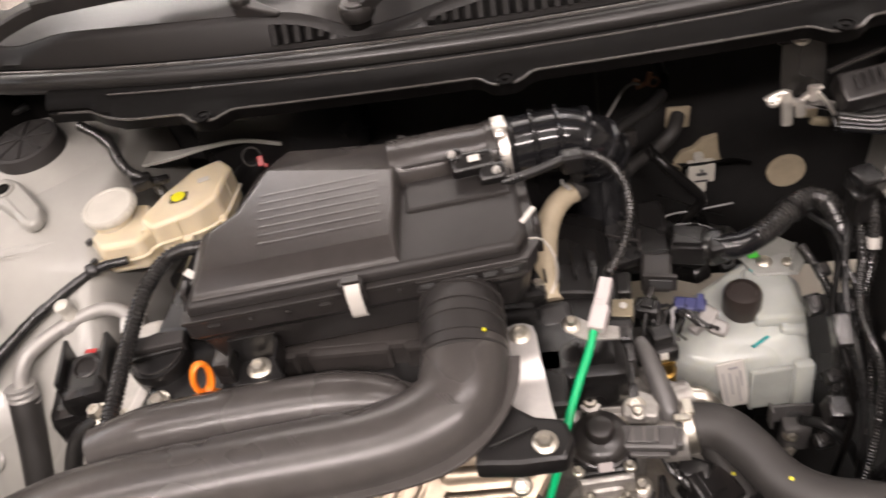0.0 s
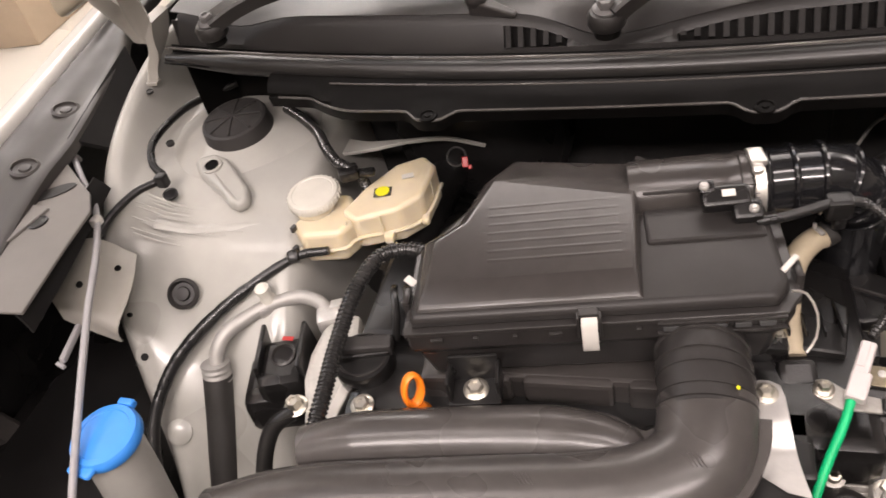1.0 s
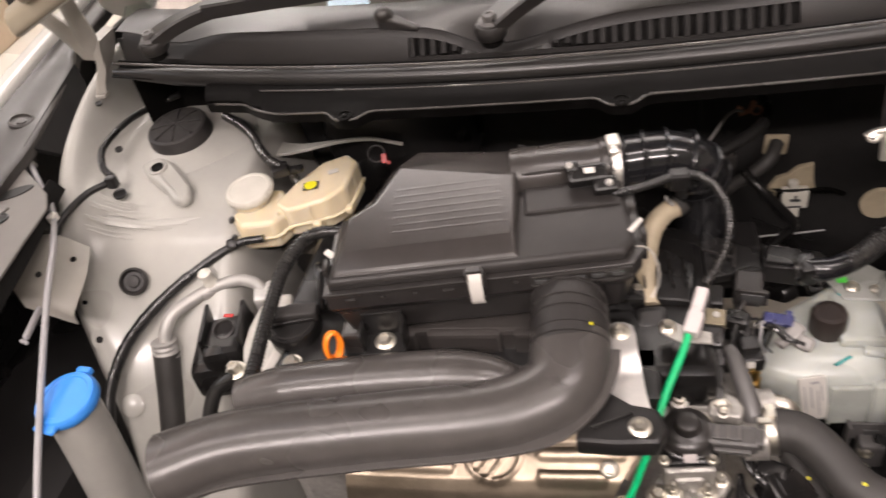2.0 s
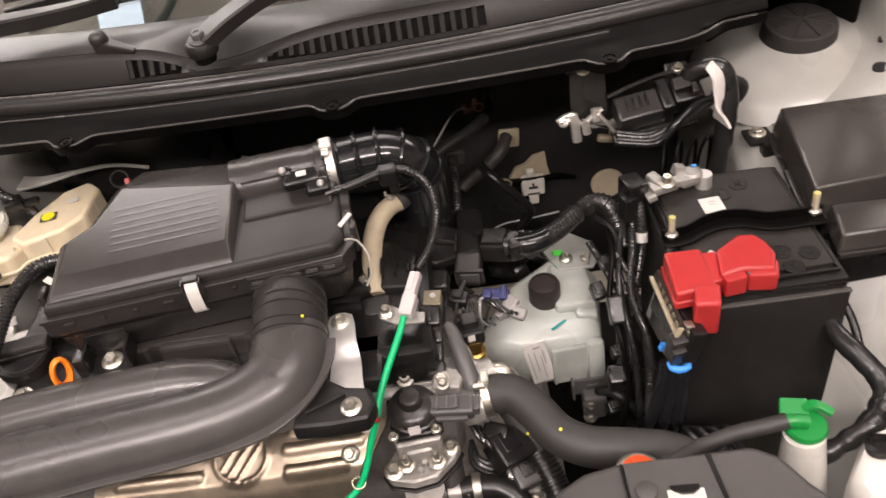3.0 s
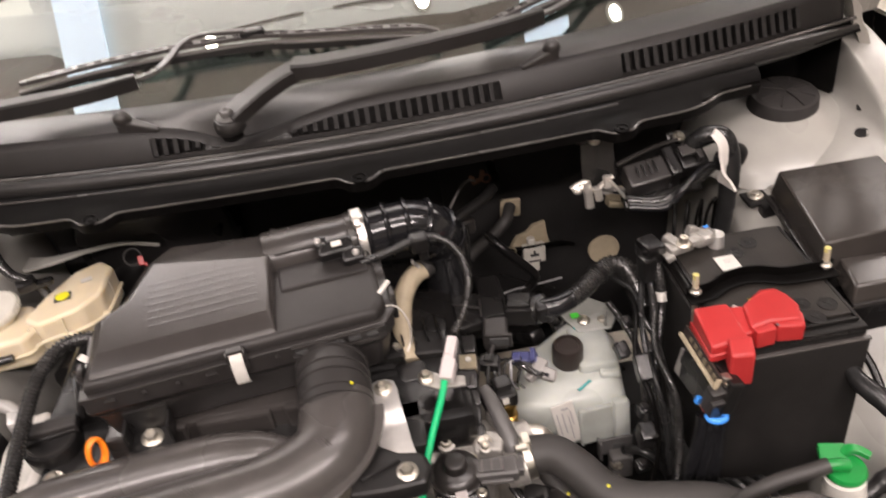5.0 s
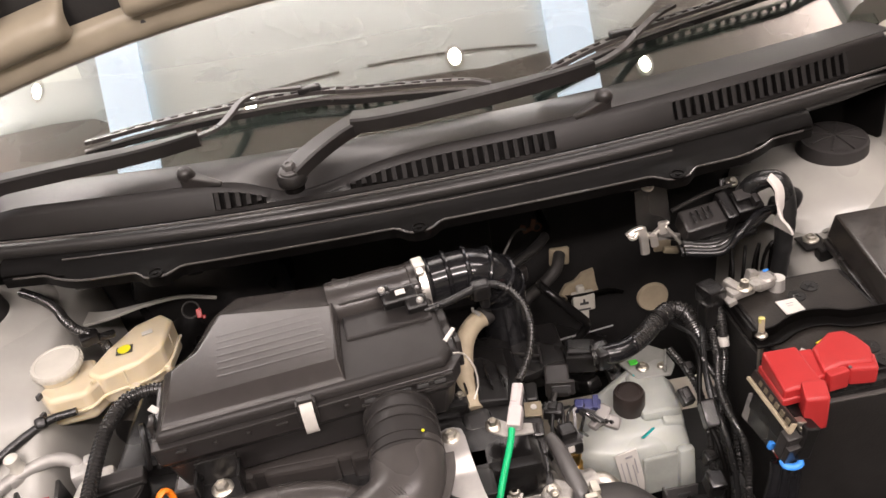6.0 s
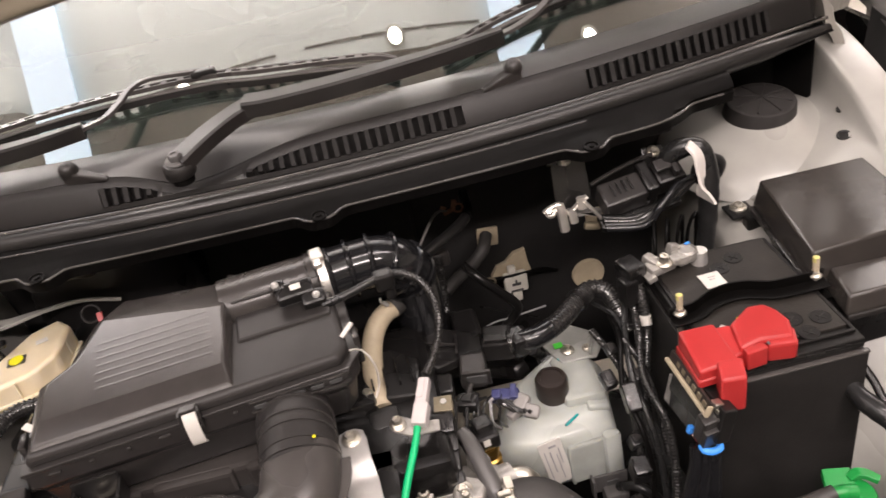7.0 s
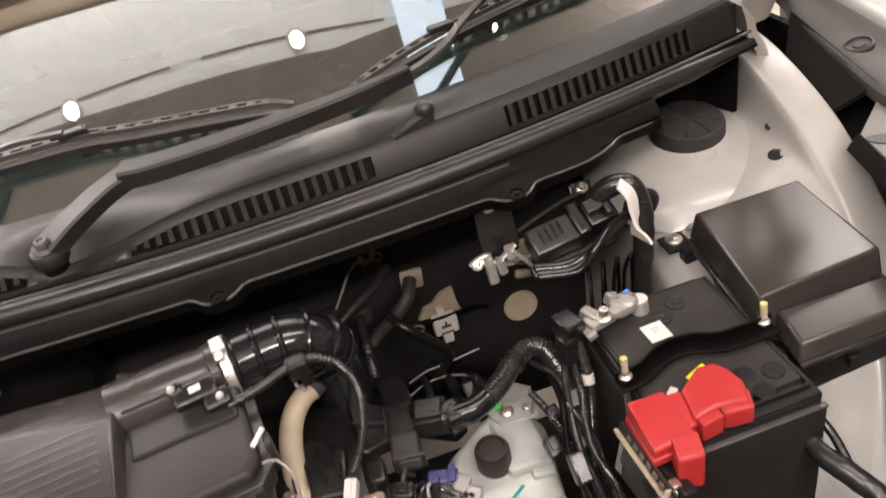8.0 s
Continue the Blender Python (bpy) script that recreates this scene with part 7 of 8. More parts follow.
part("clamp_ear", boxes(((0.120, 0.402, 0.788), (0.008, 0.014, 0.006), 0.001), ((0.114, 0.392, 0.7885), (0.012, 0.006, 0.004), 0.001)), ZINC, c1)
for p in ((0.1815, 0.3375, 0.7815),):
    part("yellow_dot", one(lathe, p, (0.1, -0.5, 0.9), [(0.0015, -0.003), (0.0015, 0.001), (0.0003, 0.0012)], 10), YELLOW, c1)
c2 = thing("heater_hose", 0.15, 0.34, 0.62, "black hose with a braided sleeve", "hose")
part("hose", one(tube, [(0.130, 0.418, 0.748), (0.142, 0.402, 0.730), (0.154, 0.384, 0.714), (0.164, 0.364, 0.704)], 0.0115, 18), HOSE, c2)
part("braid", one(tube, [(0.162, 0.368, 0.706), (0.171, 0.346, 0.694), (0.178, 0.324, 0.678), (0.182, 0.305, 0.64)], 0.0125, 18, 0.003, ribs=0.0012, pitch=0.004), RUBBER, c2)
part("yellow_dot", one(lathe, (0.154, 0.379, 0.7245), (0.1, -0.5, 0.9), [(0.0015, -0.003), (0.0015, 0.001), (0.0003, 0.0012)], 10), YELLOW, c2)
c3 = thing("bypass_hose", 0.11, 0.34, 0.62, "black bypass hose with a spring clamp", "hose")
part("hose", one(tube, [(0.082, 0.348, 0.690), (0.100, 0.349, 0.690), (0.122, 0.346, 0.688), (0.138, 0.332, 0.682), (0.142, 0.315, 0.665), (0.142, 0.305, 0.63)], 0.0125, 18), RUBBER, c3)
part("clamp", one(lathe, (0.094, 0.349, 0.690), (1, 0, 0), [(0.0130, 0), (0.0145, 0.0006), (0.0145, 0.008), (0.013, 0.0086)], 24, False), ZINC, c3)
part("union", one(lathe, (0.070, 0.348, 0.690), (1, 0, 0), [(0.012, 0), (0.012, 0.02), (0.010, 0.024)], 20), ALU, c3)

# upright wiring between tank and battery
for k, (x, r, m_) in enumerate(((0.272, 0.0034, TAPE), (0.284, 0.0036, RIBBED), (0.262, 0.0030, FLANGEM))):
    o = 0.006 * k
    hn = thing("upright_harness", x, 0.45, 0.58, "black wiring harness dropping beside the battery" if k != 1 else "black corrugated harness dropping beside the battery", "wiring harness", "upright harnesses")
    part("loom", one(tube, [(x + 0.022 - o, 0.575 - o, 0.825 - o), (x + 0.006, 0.535 - o, 0.812), (x - 0.004, 0.490, 0.790 - o), (x + 0.004 * (k % 2), 0.452, 0.755), (x + 0.002, 0.430, 0.71), (x - 0.006 * k, 0.41, 0.64), (x - 0.01, 0.40, 0.58)], r, 12, 0.004, rough=0.12 if k % 2 == 0 else 0, ribs=0.0009 if k % 2 else 0, pitch=0.0036), m_, hn)
    if k == 2:
        each("connector", BLACK2, hn, "", ((0.262, 0.478, 0.775), (0.016, 0.03, 0.018), 0.003, (40, 0, 0)), ((0.254, 0.440, 0.715), (0.018, 0.02, 0.03), 0.003, (20, 0, 0)))
tg = thing("tagged_lead", 0.30, 0.52, 0.78, "black lead with a white paper tag", "wire")
part("lead", one(tube, [(0.304, 0.560, 0.845), (0.303, 0.545, 0.825), (0.302, 0.536, 0.805), (0.292, 0.515, 0.780), (0.280, 0.490, 0.755), (0.276, 0.46, 0.70)], 0.0046, 14, 0.003, ribs=0.0013, pitch=0.0042), RIBBED, tg)
part("tag", one(lathe, (0.3025, 0.540, 0.814), (-0.05, -0.4, -0.9), [(0.0060, -0.005), (0.0060, 0.005)], 16), WHITE, tg)
for k in range(3):
    lw = thing("battery_lead", 0.29, 0.36, 0.62, "grey-black sleeved battery lead", "cable", "battery leads")
    part("sleeve", one(tube, [(0.287 + 0.007 * k, 0.384, 0.796), (0.283 + 0.008 * k, 0.378, 0.775), (0.272 + 0.012 * k, 0.372, 0.735), (0.272 + 0.014 * k, 0.385, 0.69), (0.285 + 0.014 * k, 0.39, 0.64)], 0.0062 + 0.001 * k, 12, 0.004, rough=0.12), GLOSSY, lw)
solo("foil_wrap", one(tube, [(0.300, 0.352, 0.690), (0.325, 0.345, 0.700), (0.345, 0.340, 0.685), (0.36, 0.335, 0.67)], 0.014, 14, 0.003, rough=0.55), GLOSSY, "crumpled black plastic wrap at the battery foot", "wrap")

# ---------------------------------------------------------------- front corner: covers, coolant bottle
fc = thing("radiator_cover", 0.27, 0.16, 0.80, "dark grey plastic radiator cover panel", "cover panel")
bm = bmesh.new()
prism(bm, [(0.095, 0.05), (0.124, 0.160), (0.150, 0.218), (0.166, 0.236), (0.186, 0.247), (0.215, 0.252), (0.311, 0.252), (0.328, 0.241), (0.341, 0.217), (0.355, 0.200), (0.372, 0.188), (0.46, 0.17), (0.46, 0.02), (0.1, 0.0)], 0.832, [0.843, 0.846, 0.848, 0.849, 0.850, 0.8505, 0.8505, 0.850, 0.849, 0.848, 0.847, 0.846, 0.842, 0.842], 0.006, None, 3)
part("panel", bm, PANELM, fc)
part("raised_pad", one(prism, [(0.213, 0.120), (0.284, 0.120), (0.2755, 0.2475), (0.215, 0.2485)], 0.848, [0.8515, 0.8515, 0.8530, 0.8530], 0.0012), PANELM, fc)
part("pad_groove", one(bar, [(0.2135, 0.2485, 0.8520), (0.2130, 0.20, 0.8515), (0.2120, 0.13, 0.850)], 0.0016, 0.0016), BLACK2, fc)
part("pad_groove", one(bar, [(0.2770, 0.2480, 0.8520), (0.2800, 0.20, 0.8515), (0.2850, 0.13, 0.850)], 0.0034, 0.0024), BLACK2, fc)
part("pad_groove", boxes(((0.246, 0.2010, 0.8528), (0.060, 0.0014, 0.0012), 0.0004, (0, 0, 1))), BLACK2, fc)
part("push_clip", one(lathe, (0.2265, 0.2235, 0.8525), (0, 0, 1), [(0.0080, 0), (0.0077, 0.0020), (0.0066, 0.0028), (0.0003, 0.0030)], 24), PANELM, fc)
part("hook_slot", boxes(((0.253, 0.2155, 0.8532), (0.026, 0.0115, 0.001), 0.0003, (0, 0, -3))), WHITE, fc, "pale slot seen through the panel")
part("hook", one(prism, [(0.2425, 0.2245), (0.2640, 0.2235), (0.2630, 0.2195), (0.2580, 0.2165), (0.2500, 0.2170), (0.2440, 0.2205)], 0.8530, 0.8550, 0.0006), BLACK2, fc)
rcap = thing("radiator_filler", 0.220, 0.262, 0.79, "radiator filler neck with an orange-disc metal cap", "radiator filler")
part("cap", one(lathe, (0.238, 0.284, 0.776), (0, -0.05, 1), [(0.0195, 0), (0.0205, 0.005), (0.0185, 0.0085), (0.0160, 0.0095)], 36), ZINC, rcap)
part("disc", one(lathe, (0.238, 0.2835, 0.7850), (0, -0.05, 1), [(0.0150, 0), (0.0146, 0.0015), (0.0003, 0.0018)], 36), REDOR, rcap, "orange-red disc")
part("neck", one(lathe, (0.238, 0.284, 0.745), (0, 0, 1), [(0.015, 0), (0.015, 0.032)], 24), ALU, rcap)
solo("radiator_tank", boxes(((0.12, 0.235, 0.72), (0.62, 0.05, 0.07), 0.015)), BLACK2, "black plastic radiator end tank", "radiator")
cbot = thing("coolant_bottle", 0.375, 0.30, 0.62, "white coolant bottle neck with a green cap", "coolant bottle")
part("neck", one(tube, [(0.388, 0.285, 0.63), (0.382, 0.292, 0.72), (0.378, 0.299, 0.786)], [0.036, 0.0210, 0.0168], 28), LENSW, cbot)
gc = part("cap", one(lathe, (0.380, 0.3035, 0.7865), (0, -0.08, 1), [(0.0165, 0), (0.0176, 0.0015), (0.0176, 0.0052), (0.0160, 0.0072), (0.010, 0.0078), (0.0005, 0.0078)], 36), GREENC, cbot, "bright green cap")
part("cap_wing", one(prism, [(0.3600, 0.310), (0.3655, 0.3265), (0.3870, 0.3215), (0.3850, 0.308), (0.3740, 0.304)], 0.7940, [0.7985, 0.8020, 0.8020, 0.7975, 0.7960], 0.0016), GREENC, gc)
part("knob", one(bar, [(0.3820, 0.3135, 0.7985), (0.3880, 0.3145, 0.8015), (0.3950, 0.3120, 0.8010), (0.4020, 0.3055, 0.7990)], [0.006, 0.0085, 0.0080, 0.0065], 0.0050, 0.002), GREENC, gc)
part("spout", one(tube, [(0.3800, 0.302, 0.797), (0.3700, 0.303, 0.799), (0.3600, 0.304, 0.799)], [0.0062, 0.0058, 0.0052], 14, 0.002), GREENC, gc)
part("hose", one(tube, [(0.364, 0.304, 0.799), (0.346, 0.304, 0.795), (0.322, 0.305, 0.789), (0.296, 0.302, 0.782), (0.268, 0.294, 0.776), (0.245, 0.288, 0.775)], 0.0070, 16), HOSE, cbot)
hl = thing("headlamp_housing", 0.48, 0.22, 0.60, "frosted white back of the headlamp housing", "headlamp")
part("housing", one(prism, [(0.395, 0.255), (0.425, 0.292), (0.470, 0.300), (0.60, 0.27), (0.60, 0.10), (0.40, 0.12)], 0.66, [0.775, 0.79, 0.795, 0.80, 0.80, 0.78], 0.012), LENSW, hl)
part("bulb_cap", one(lathe, (0.430, 0.275, 0.786), (-0.2, 0.3, 1), [(0.012, 0), (0.012, 0.006), (0.008, 0.007), (0.007, 0.004), (0.0003, 0.004)], 20), BLACK2, hl)
rs = thing("wing_harness", 0.46, 0.36, 0.66, "black taped harness by the battery and headlamp", "wiring harness")
part("loom", one(tube, [(0.446, 0.455, 0.810), (0.446, 0.425, 0.795), (0.446, 0.395, 0.790), (0.456, 0.370, 0.785), (0.466, 0.345, 0.775), (0.450, 0.318, 0.770), (0.425, 0.305, 0.762), (0.390, 0.300, 0.740)], [0.0070, 0.0085, 0.0092, 0.0096, 0.0098, 0.0096, 0.0090, 0.008], 14, 0.003, rough=0.28), TAPE, rs)
part("branch", one(tube, [(0.446, 0.450, 0.830), (0.454, 0.425, 0.815), (0.460, 0.400, 0.800), (0.458, 0.375, 0.788)], 0.004, 10), BLACK2, rs)

# ---------------------------------------------------------------- firewall clutter
solo("heater_hose_stub", one(tube, [(0.088, 0.700, 0.842), (0.112, 0.716, 0.848), (0.136, 0.734, 0.850), (0.158, 0.765, 0.846), (0.168, 0.80, 0.838), (0.172, 0.86, 0.83)], 0.0066, 16), RUBBER, "dull grey-black hose running to the firewall", "hose")
solo("bent_pipe", one(tube, [(0.094, 0.752, 0.826), (0.108, 0.768, 0.838), (0.122, 0.785, 0.848), (0.134, 0.795, 0.849), (0.144, 0.800, 0.842)], 0.0017, 10), GREYRUB, "thin bent metal pipe at the firewall", "pipe")
wt = thing("wire_terminal", 0.146, 0.80, 0.835, "small rusty ring terminal hanging at the firewall", "terminal")
part("lug", boxes(((0.145, 0.799, 0.843), (0.016, 0.004, 0.005), 0.001, (0, -20, 0)), ((0.152, 0.799, 0.852), (0.006, 0.004, 0.012), 0.001, (0, 15, 0)), ((0.138, 0.799, 0.849), (0.007, 0.004, 0.005), 0.001, (0, 30, 0))), RUST, wt)
part("ring", one(tube, [(0.157 + 0.006 * math.cos(a), 0.799, 0.845 + 0.006 * math.sin(a)) for a in [math.tau * k / 10 for k in range(11)]], 0.0014, 8, 0.003), RUST, wt)
solo("yellow_marked_clip", one(tube, [(0.172, 0.80, 0.722), (0.180, 0.797, 0.728), (0.188, 0.797, 0.722), (0.184, 0.797, 0.713), (0.174, 0.797, 0.714)], 0.0017, 8, 0.003), GOLDZ, "thin gold wire clip on the hose", "clip")
sc2 = thing("selector_bracket", 0.19, 0.72, 0.66, "black selector cable bracket", "bracket")
part("plate", boxes(((0.20, 0.70, 0.665), (0.10, 0.012, 0.02), 0.004, (10, 0, -10)), ((0.165, 0.655, 0.690), (0.022, 0.075, 0.018), 0.005, (-30, 0, 30)), ((0.215, 0.69, 0.680), (0.018, 0.05, 0.016), 0.004, (30, 0, 12))), BLACK2, sc2)
part("cable", one(tube, [(0.16, 0.64, 0.700), (0.19, 0.68, 0.685), (0.215, 0.74, 0.65), (0.225, 0.84, 0.60)], 0.006, 12), BLACK2, sc2)
for k in range(3):
    x = 0.13 + 0.03 * k
    solo("harness_branch", one(tube, [(x, 0.60 + 0.01 * (k % 2), 0.760), (x + 0.02, 0.64, 0.74 - 0.012 * k), (x + 0.035, 0.70, 0.695), (x + 0.04, 0.78, 0.65 - 0.01 * k), (x + 0.03, 0.84, 0.59)], 0.0048 + 0.001 * (k % 3), 10, 0.006, ribs=0.0009 if k % 2 else 0, pitch=0.0042), BLACK2 if k % 2 else TAPE, "black harness branch running towards the firewall", "wiring harness", "harness branches")
solo("throttle_valve", boxes(((0.096, 0.635, 0.765), (0.06, 0.07, 0.05), 0.01), ((0.125, 0.62, 0.78), (0.03, 0.05, 0.05), 0.006)), BLACK2, "dark throttle body under the ribbed hose", "throttle valve")
solo("intake_manifold", boxes(((-0.12, 0.69, 0.72), (0.42, 0.12, 0.14), 0.03)), BLACK2, "black plastic intake manifold behind the engine", "manifold")


# ---------------------------------------------------------------- further small parts
# pressed swages and sealer lines in the wing sheets
for side in (-1, 1):
    for pts, r in (([(0.50, 0.640), (0.54, 0.632), (0.58, 0.628), (0.62, 0.625)], 0.004), ([(0.475, 0.76), (0.49, 0.70), (0.50, 0.65), (0.505, 0.60), (0.50, 0.55)], 0.0035)):
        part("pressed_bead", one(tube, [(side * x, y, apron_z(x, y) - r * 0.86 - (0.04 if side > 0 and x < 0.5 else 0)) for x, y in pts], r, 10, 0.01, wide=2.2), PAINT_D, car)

# grey brackets between wing strip and inner wing
for side in (-1, 1):
    dx = 0.040 if side > 0 else 0.008
    wbk = thing("wing_bracket", side * (0.69 - dx), 0.54, 0.87, "grey painted wing bracket with punched holes", "bracket", "wing brackets")
    part("plate", one(prism, [(side * (x - dx), y) for x, y in (((0.768, 0.684), (0.682, 0.615), (0.668, 0.555), (0.657, 0.500), (0.640, 0.42), (0.760, 0.42), (0.785, 0.60)) if side > 0 else ((0.783, 0.698), (0.652, 0.588), (0.633, 0.559), (0.627, 0.502), (0.615, 0.42), (0.760, 0.42), (0.785, 0.60)))], 0.9265, 0.930, 0.0012), PLATEG, wbk)
    gx = dx if side > 0 else dx + 0.016
    # the flange's shade is put into a darker colour than the plate
    part("side_flange", patch([[(side * (x - gx), y, z) for x, y, z in row] for row in (((0.684, 0.6165, 0.9285), (0.682, 0.622, 0.918), (0.684, 0.630, 0.904)), ((0.659, 0.500, 0.9285), (0.655, 0.504, 0.918), (0.654, 0.510, 0.904)), ((0.642, 0.42, 0.9285), (0.638, 0.42, 0.918), (0.636, 0.42, 0.904)))], 3, 4, 0.002), DARKB, wbk, "side flange darkened for its shade")
    part("step", boxes(((side * (0.725 - dx), 0.500, 0.931), (0.050, 0.14, 0.004), 0.0015, (0, 0, 14 * side))), PLATEG, wbk)
    ring = [math.tau * k / 20 for k in range(20)]
    part("slot", one(prism, [(side * (0.698 - dx - 0.0200 * math.cos(a) + 0.0045 * math.sin(a)), 0.590 + 0.013 * math.cos(a) + 0.0086 * math.sin(a)) for a in ring], 0.9305, 0.9312), BLACK2, wbk, "long punched slot")
    part("hole", one(lathe, (side * (0.684 - dx), 0.541, 0.9302), (0, 0, 1), [(0.0105, 0), (0.0105, 0.0014), (0.009, 0.0018), (0.008, 0.0008), (0.0003, 0.0008)], 20), BLACK2, wbk)

# small connectors and leads round the thermostat
for k, (c, s, rot, mt_) in enumerate((
        ((0.104, 0.502, 0.798), (0.022, 0.016, 0.014), (10, 0, -20), BLACK2),
        ((0.135, 0.372, 0.712), (0.040, 0.034, 0.030), (20, 10, 30), BLACK2),
        ((0.148, 0.352, 0.695), (0.028, 0.024, 0.022), (20, 0, 20), GREYR))):
    cn = thing("sensor_plug", c[0], c[1], c[2] - s[2] / 2, "small black sensor plug among the leads", "connector", "sensor plugs")
    part("shell", boxes((c, s, 0.003, rot)), mt_, cn)
    part("latch", boxes(((c[0], c[1], c[2] + s[2] / 2 + 0.0012), (s[0] * 0.45, s[1] * 0.6, 0.003), 0.0008, rot)), BLACK2, cn)
    part("lead", one(tube, [(c[0], c[1] + s[1] * 0.4, c[2]), (c[0] + 0.008, c[1] + 0.020, c[2] + 0.004), (c[0] + 0.004, c[1] + 0.034, c[2] - 0.014), (c[0] + 0.014, c[1] + 0.044, c[2] - 0.035)], 0.0026, 8), BLACK2 if k % 3 else HOSE, cn)
for k in range(3):
    a = 0.9 * k
    solo("thin_lead", one(tube, [(0.085 + 0.012 * k, 0.515 - 0.004 * k, 0.800), (0.092 + 0.011 * k, 0.498, 0.806 - 0.004 * (k % 3)), (0.086 + 0.012 * k, 0.478 + 0.004 * math.sin(a), 0.788), (0.092 + 0.009 * k, 0.468, 0.766), (0.10 + 0.006 * k, 0.47, 0.74)], 0.0019, 8), (BLACK2, TAPE, BLACK2, RIBBED, BLACK2, TAPE)[k], "thin lead curling between gearbox sensors", "wire", "gearbox leads")
# stiff metal and clutter on the gearbox face
for p in ((0.106, 0.345, 0.655), (0.150, 0.342, 0.650), (0.168, 0.350, 0.668), (0.128, 0.342, 0.628)):
    solo("casing_boss", one(lathe, p, (0.1, -0.8, 0.6), [(0.014, -0.01), (0.013, 0.008), (0.009, 0.010), (0.008, 0.007), (0.0003, 0.007)], 18), ALU, "round boss on the gearbox casing", "casting", "casing bosses")
# coil connectors on the right end of the head
for k, (x, y) in enumerate(((0.012, 0.470), (0.030, 0.500), (0.004, 0.505))):
    cc = thing("ignition_plug", x, y, 0.80, "black ignition coil plug on the head cover", "connector", "ignition plugs")
    part("body", boxes(((x, y, 0.800), (0.024, 0.030, 0.022), 0.004, (10, 0, 8))), BLACK2, cc)
    part("rib", boxes(((x, y - 0.004, 0.813), (0.012, 0.018, 0.004), 0.001, (10, 0, 8))), BLACK, cc)
# strip of plastic wrap and small leads at the foot of the battery
for k in range(4):
    solo("loose_lead", one(tube, [(0.300 + 0.012 * k, 0.385, 0.70 - 0.01 * k), (0.306 + 0.012 * k, 0.362, 0.715), (0.322 + 0.01 * k, 0.345, 0.700), (0.335 + 0.01 * k, 0.335, 0.665), (0.34, 0.33, 0.62)], 0.0038, 8, 0.005, rough=0.2), TAPE, "loose black lead at the battery foot", "wire", "loose leads")

# painted stay between wing and inner wing
sty = thing("wing_stay", -0.65, 0.53, 0.84, "white painted sheet stay with small punched holes", "bracket")
part("sheet", patch([[(-0.720, 0.560, 0.872), (-0.668, 0.580, 0.876), (-0.612, 0.570, 0.862)], [(-0.700, 0.520, 0.866), (-0.655, 0.535, 0.868), (-0.600, 0.530, 0.852)], [(-0.680, 0.505, 0.855), (-0.640, 0.500, 0.850), (-0.602, 0.490, 0.835)], [(-0.672, 0.498, 0.835), (-0.636, 0.490, 0.828), (-0.604, 0.486, 0.818)]], 4, 4, 0.0015), DIM_WHITE, sty)
for p in ((-0.650, 0.520, 0.8648), (-0.622, 0.548, 0.8615)):
    part("hole", one(lathe, p, (0.1, -0.35, 0.93), [(0.0036, 0), (0.0036, 0.0016), (0.0003, 0.0016)], 12), BLACK2, sty)
# rounded tabs along the edge of the wheel arch hole
for x, y, z, r in ((-0.612, 0.511, 0.768, 0.013), (-0.590, 0.485, 0.740, 0.012), (-0.572, 0.458, 0.708, 0.014)):
    part("edge_tab", one(lathe, (x, y, z), (0.25, -0.7, 0.7), [(r, -0.002), (r, 0.0005), (r * 0.93, 0.0012), (0.0003, 0.0012)], 20), PAINT_D, car)
# beaded and punched edge of the inner wing round the wheel arch hole
for k, (x, y, z) in enumerate(((-0.614, 0.510, 0.7668), (-0.592, 0.484, 0.7388), (-0.634, 0.540, 0.800))):
    part("edge_hole", one(lathe, (x, y, z), (0.25, -0.7, 0.7), [(0.0042 - 0.0008 * k, 0), (0.0042 - 0.0008 * k, 0.004), (0.0003, 0.004)], 14), FLANGEM, car)
# small looms and connectors between tank and battery
for k, (pts, r) in enumerate((
        ([(0.250, 0.560, 0.80), (0.262, 0.530, 0.785), (0.268, 0.512, 0.765), (0.267, 0.488, 0.735), (0.264, 0.466, 0.69), (0.257, 0.452, 0.65)], 0.0034),
        ([(0.262, 0.585, 0.815), (0.276, 0.552, 0.815), (0.274, 0.516, 0.795), (0.277, 0.492, 0.765), (0.274, 0.474, 0.715), (0.270, 0.45, 0.65)], 0.0028),
        ([(0.272, 0.525, 0.81), (0.283, 0.505, 0.79), (0.289, 0.485, 0.76), (0.292, 0.46, 0.70)], 0.0030),
        ([(0.240, 0.470, 0.66), (0.255, 0.452, 0.675), (0.272, 0.440, 0.662), (0.285, 0.43, 0.63)], 0.0050))):
    solo("battery_side_loom", one(tube, pts, r, 10, 0.003, ribs=0.0008 if k % 2 == 0 else 0, pitch=0.0034), RIBBED if k % 2 == 0 else TAPE, "thin glossy black loom beside the tank", "wiring loom", "side looms")
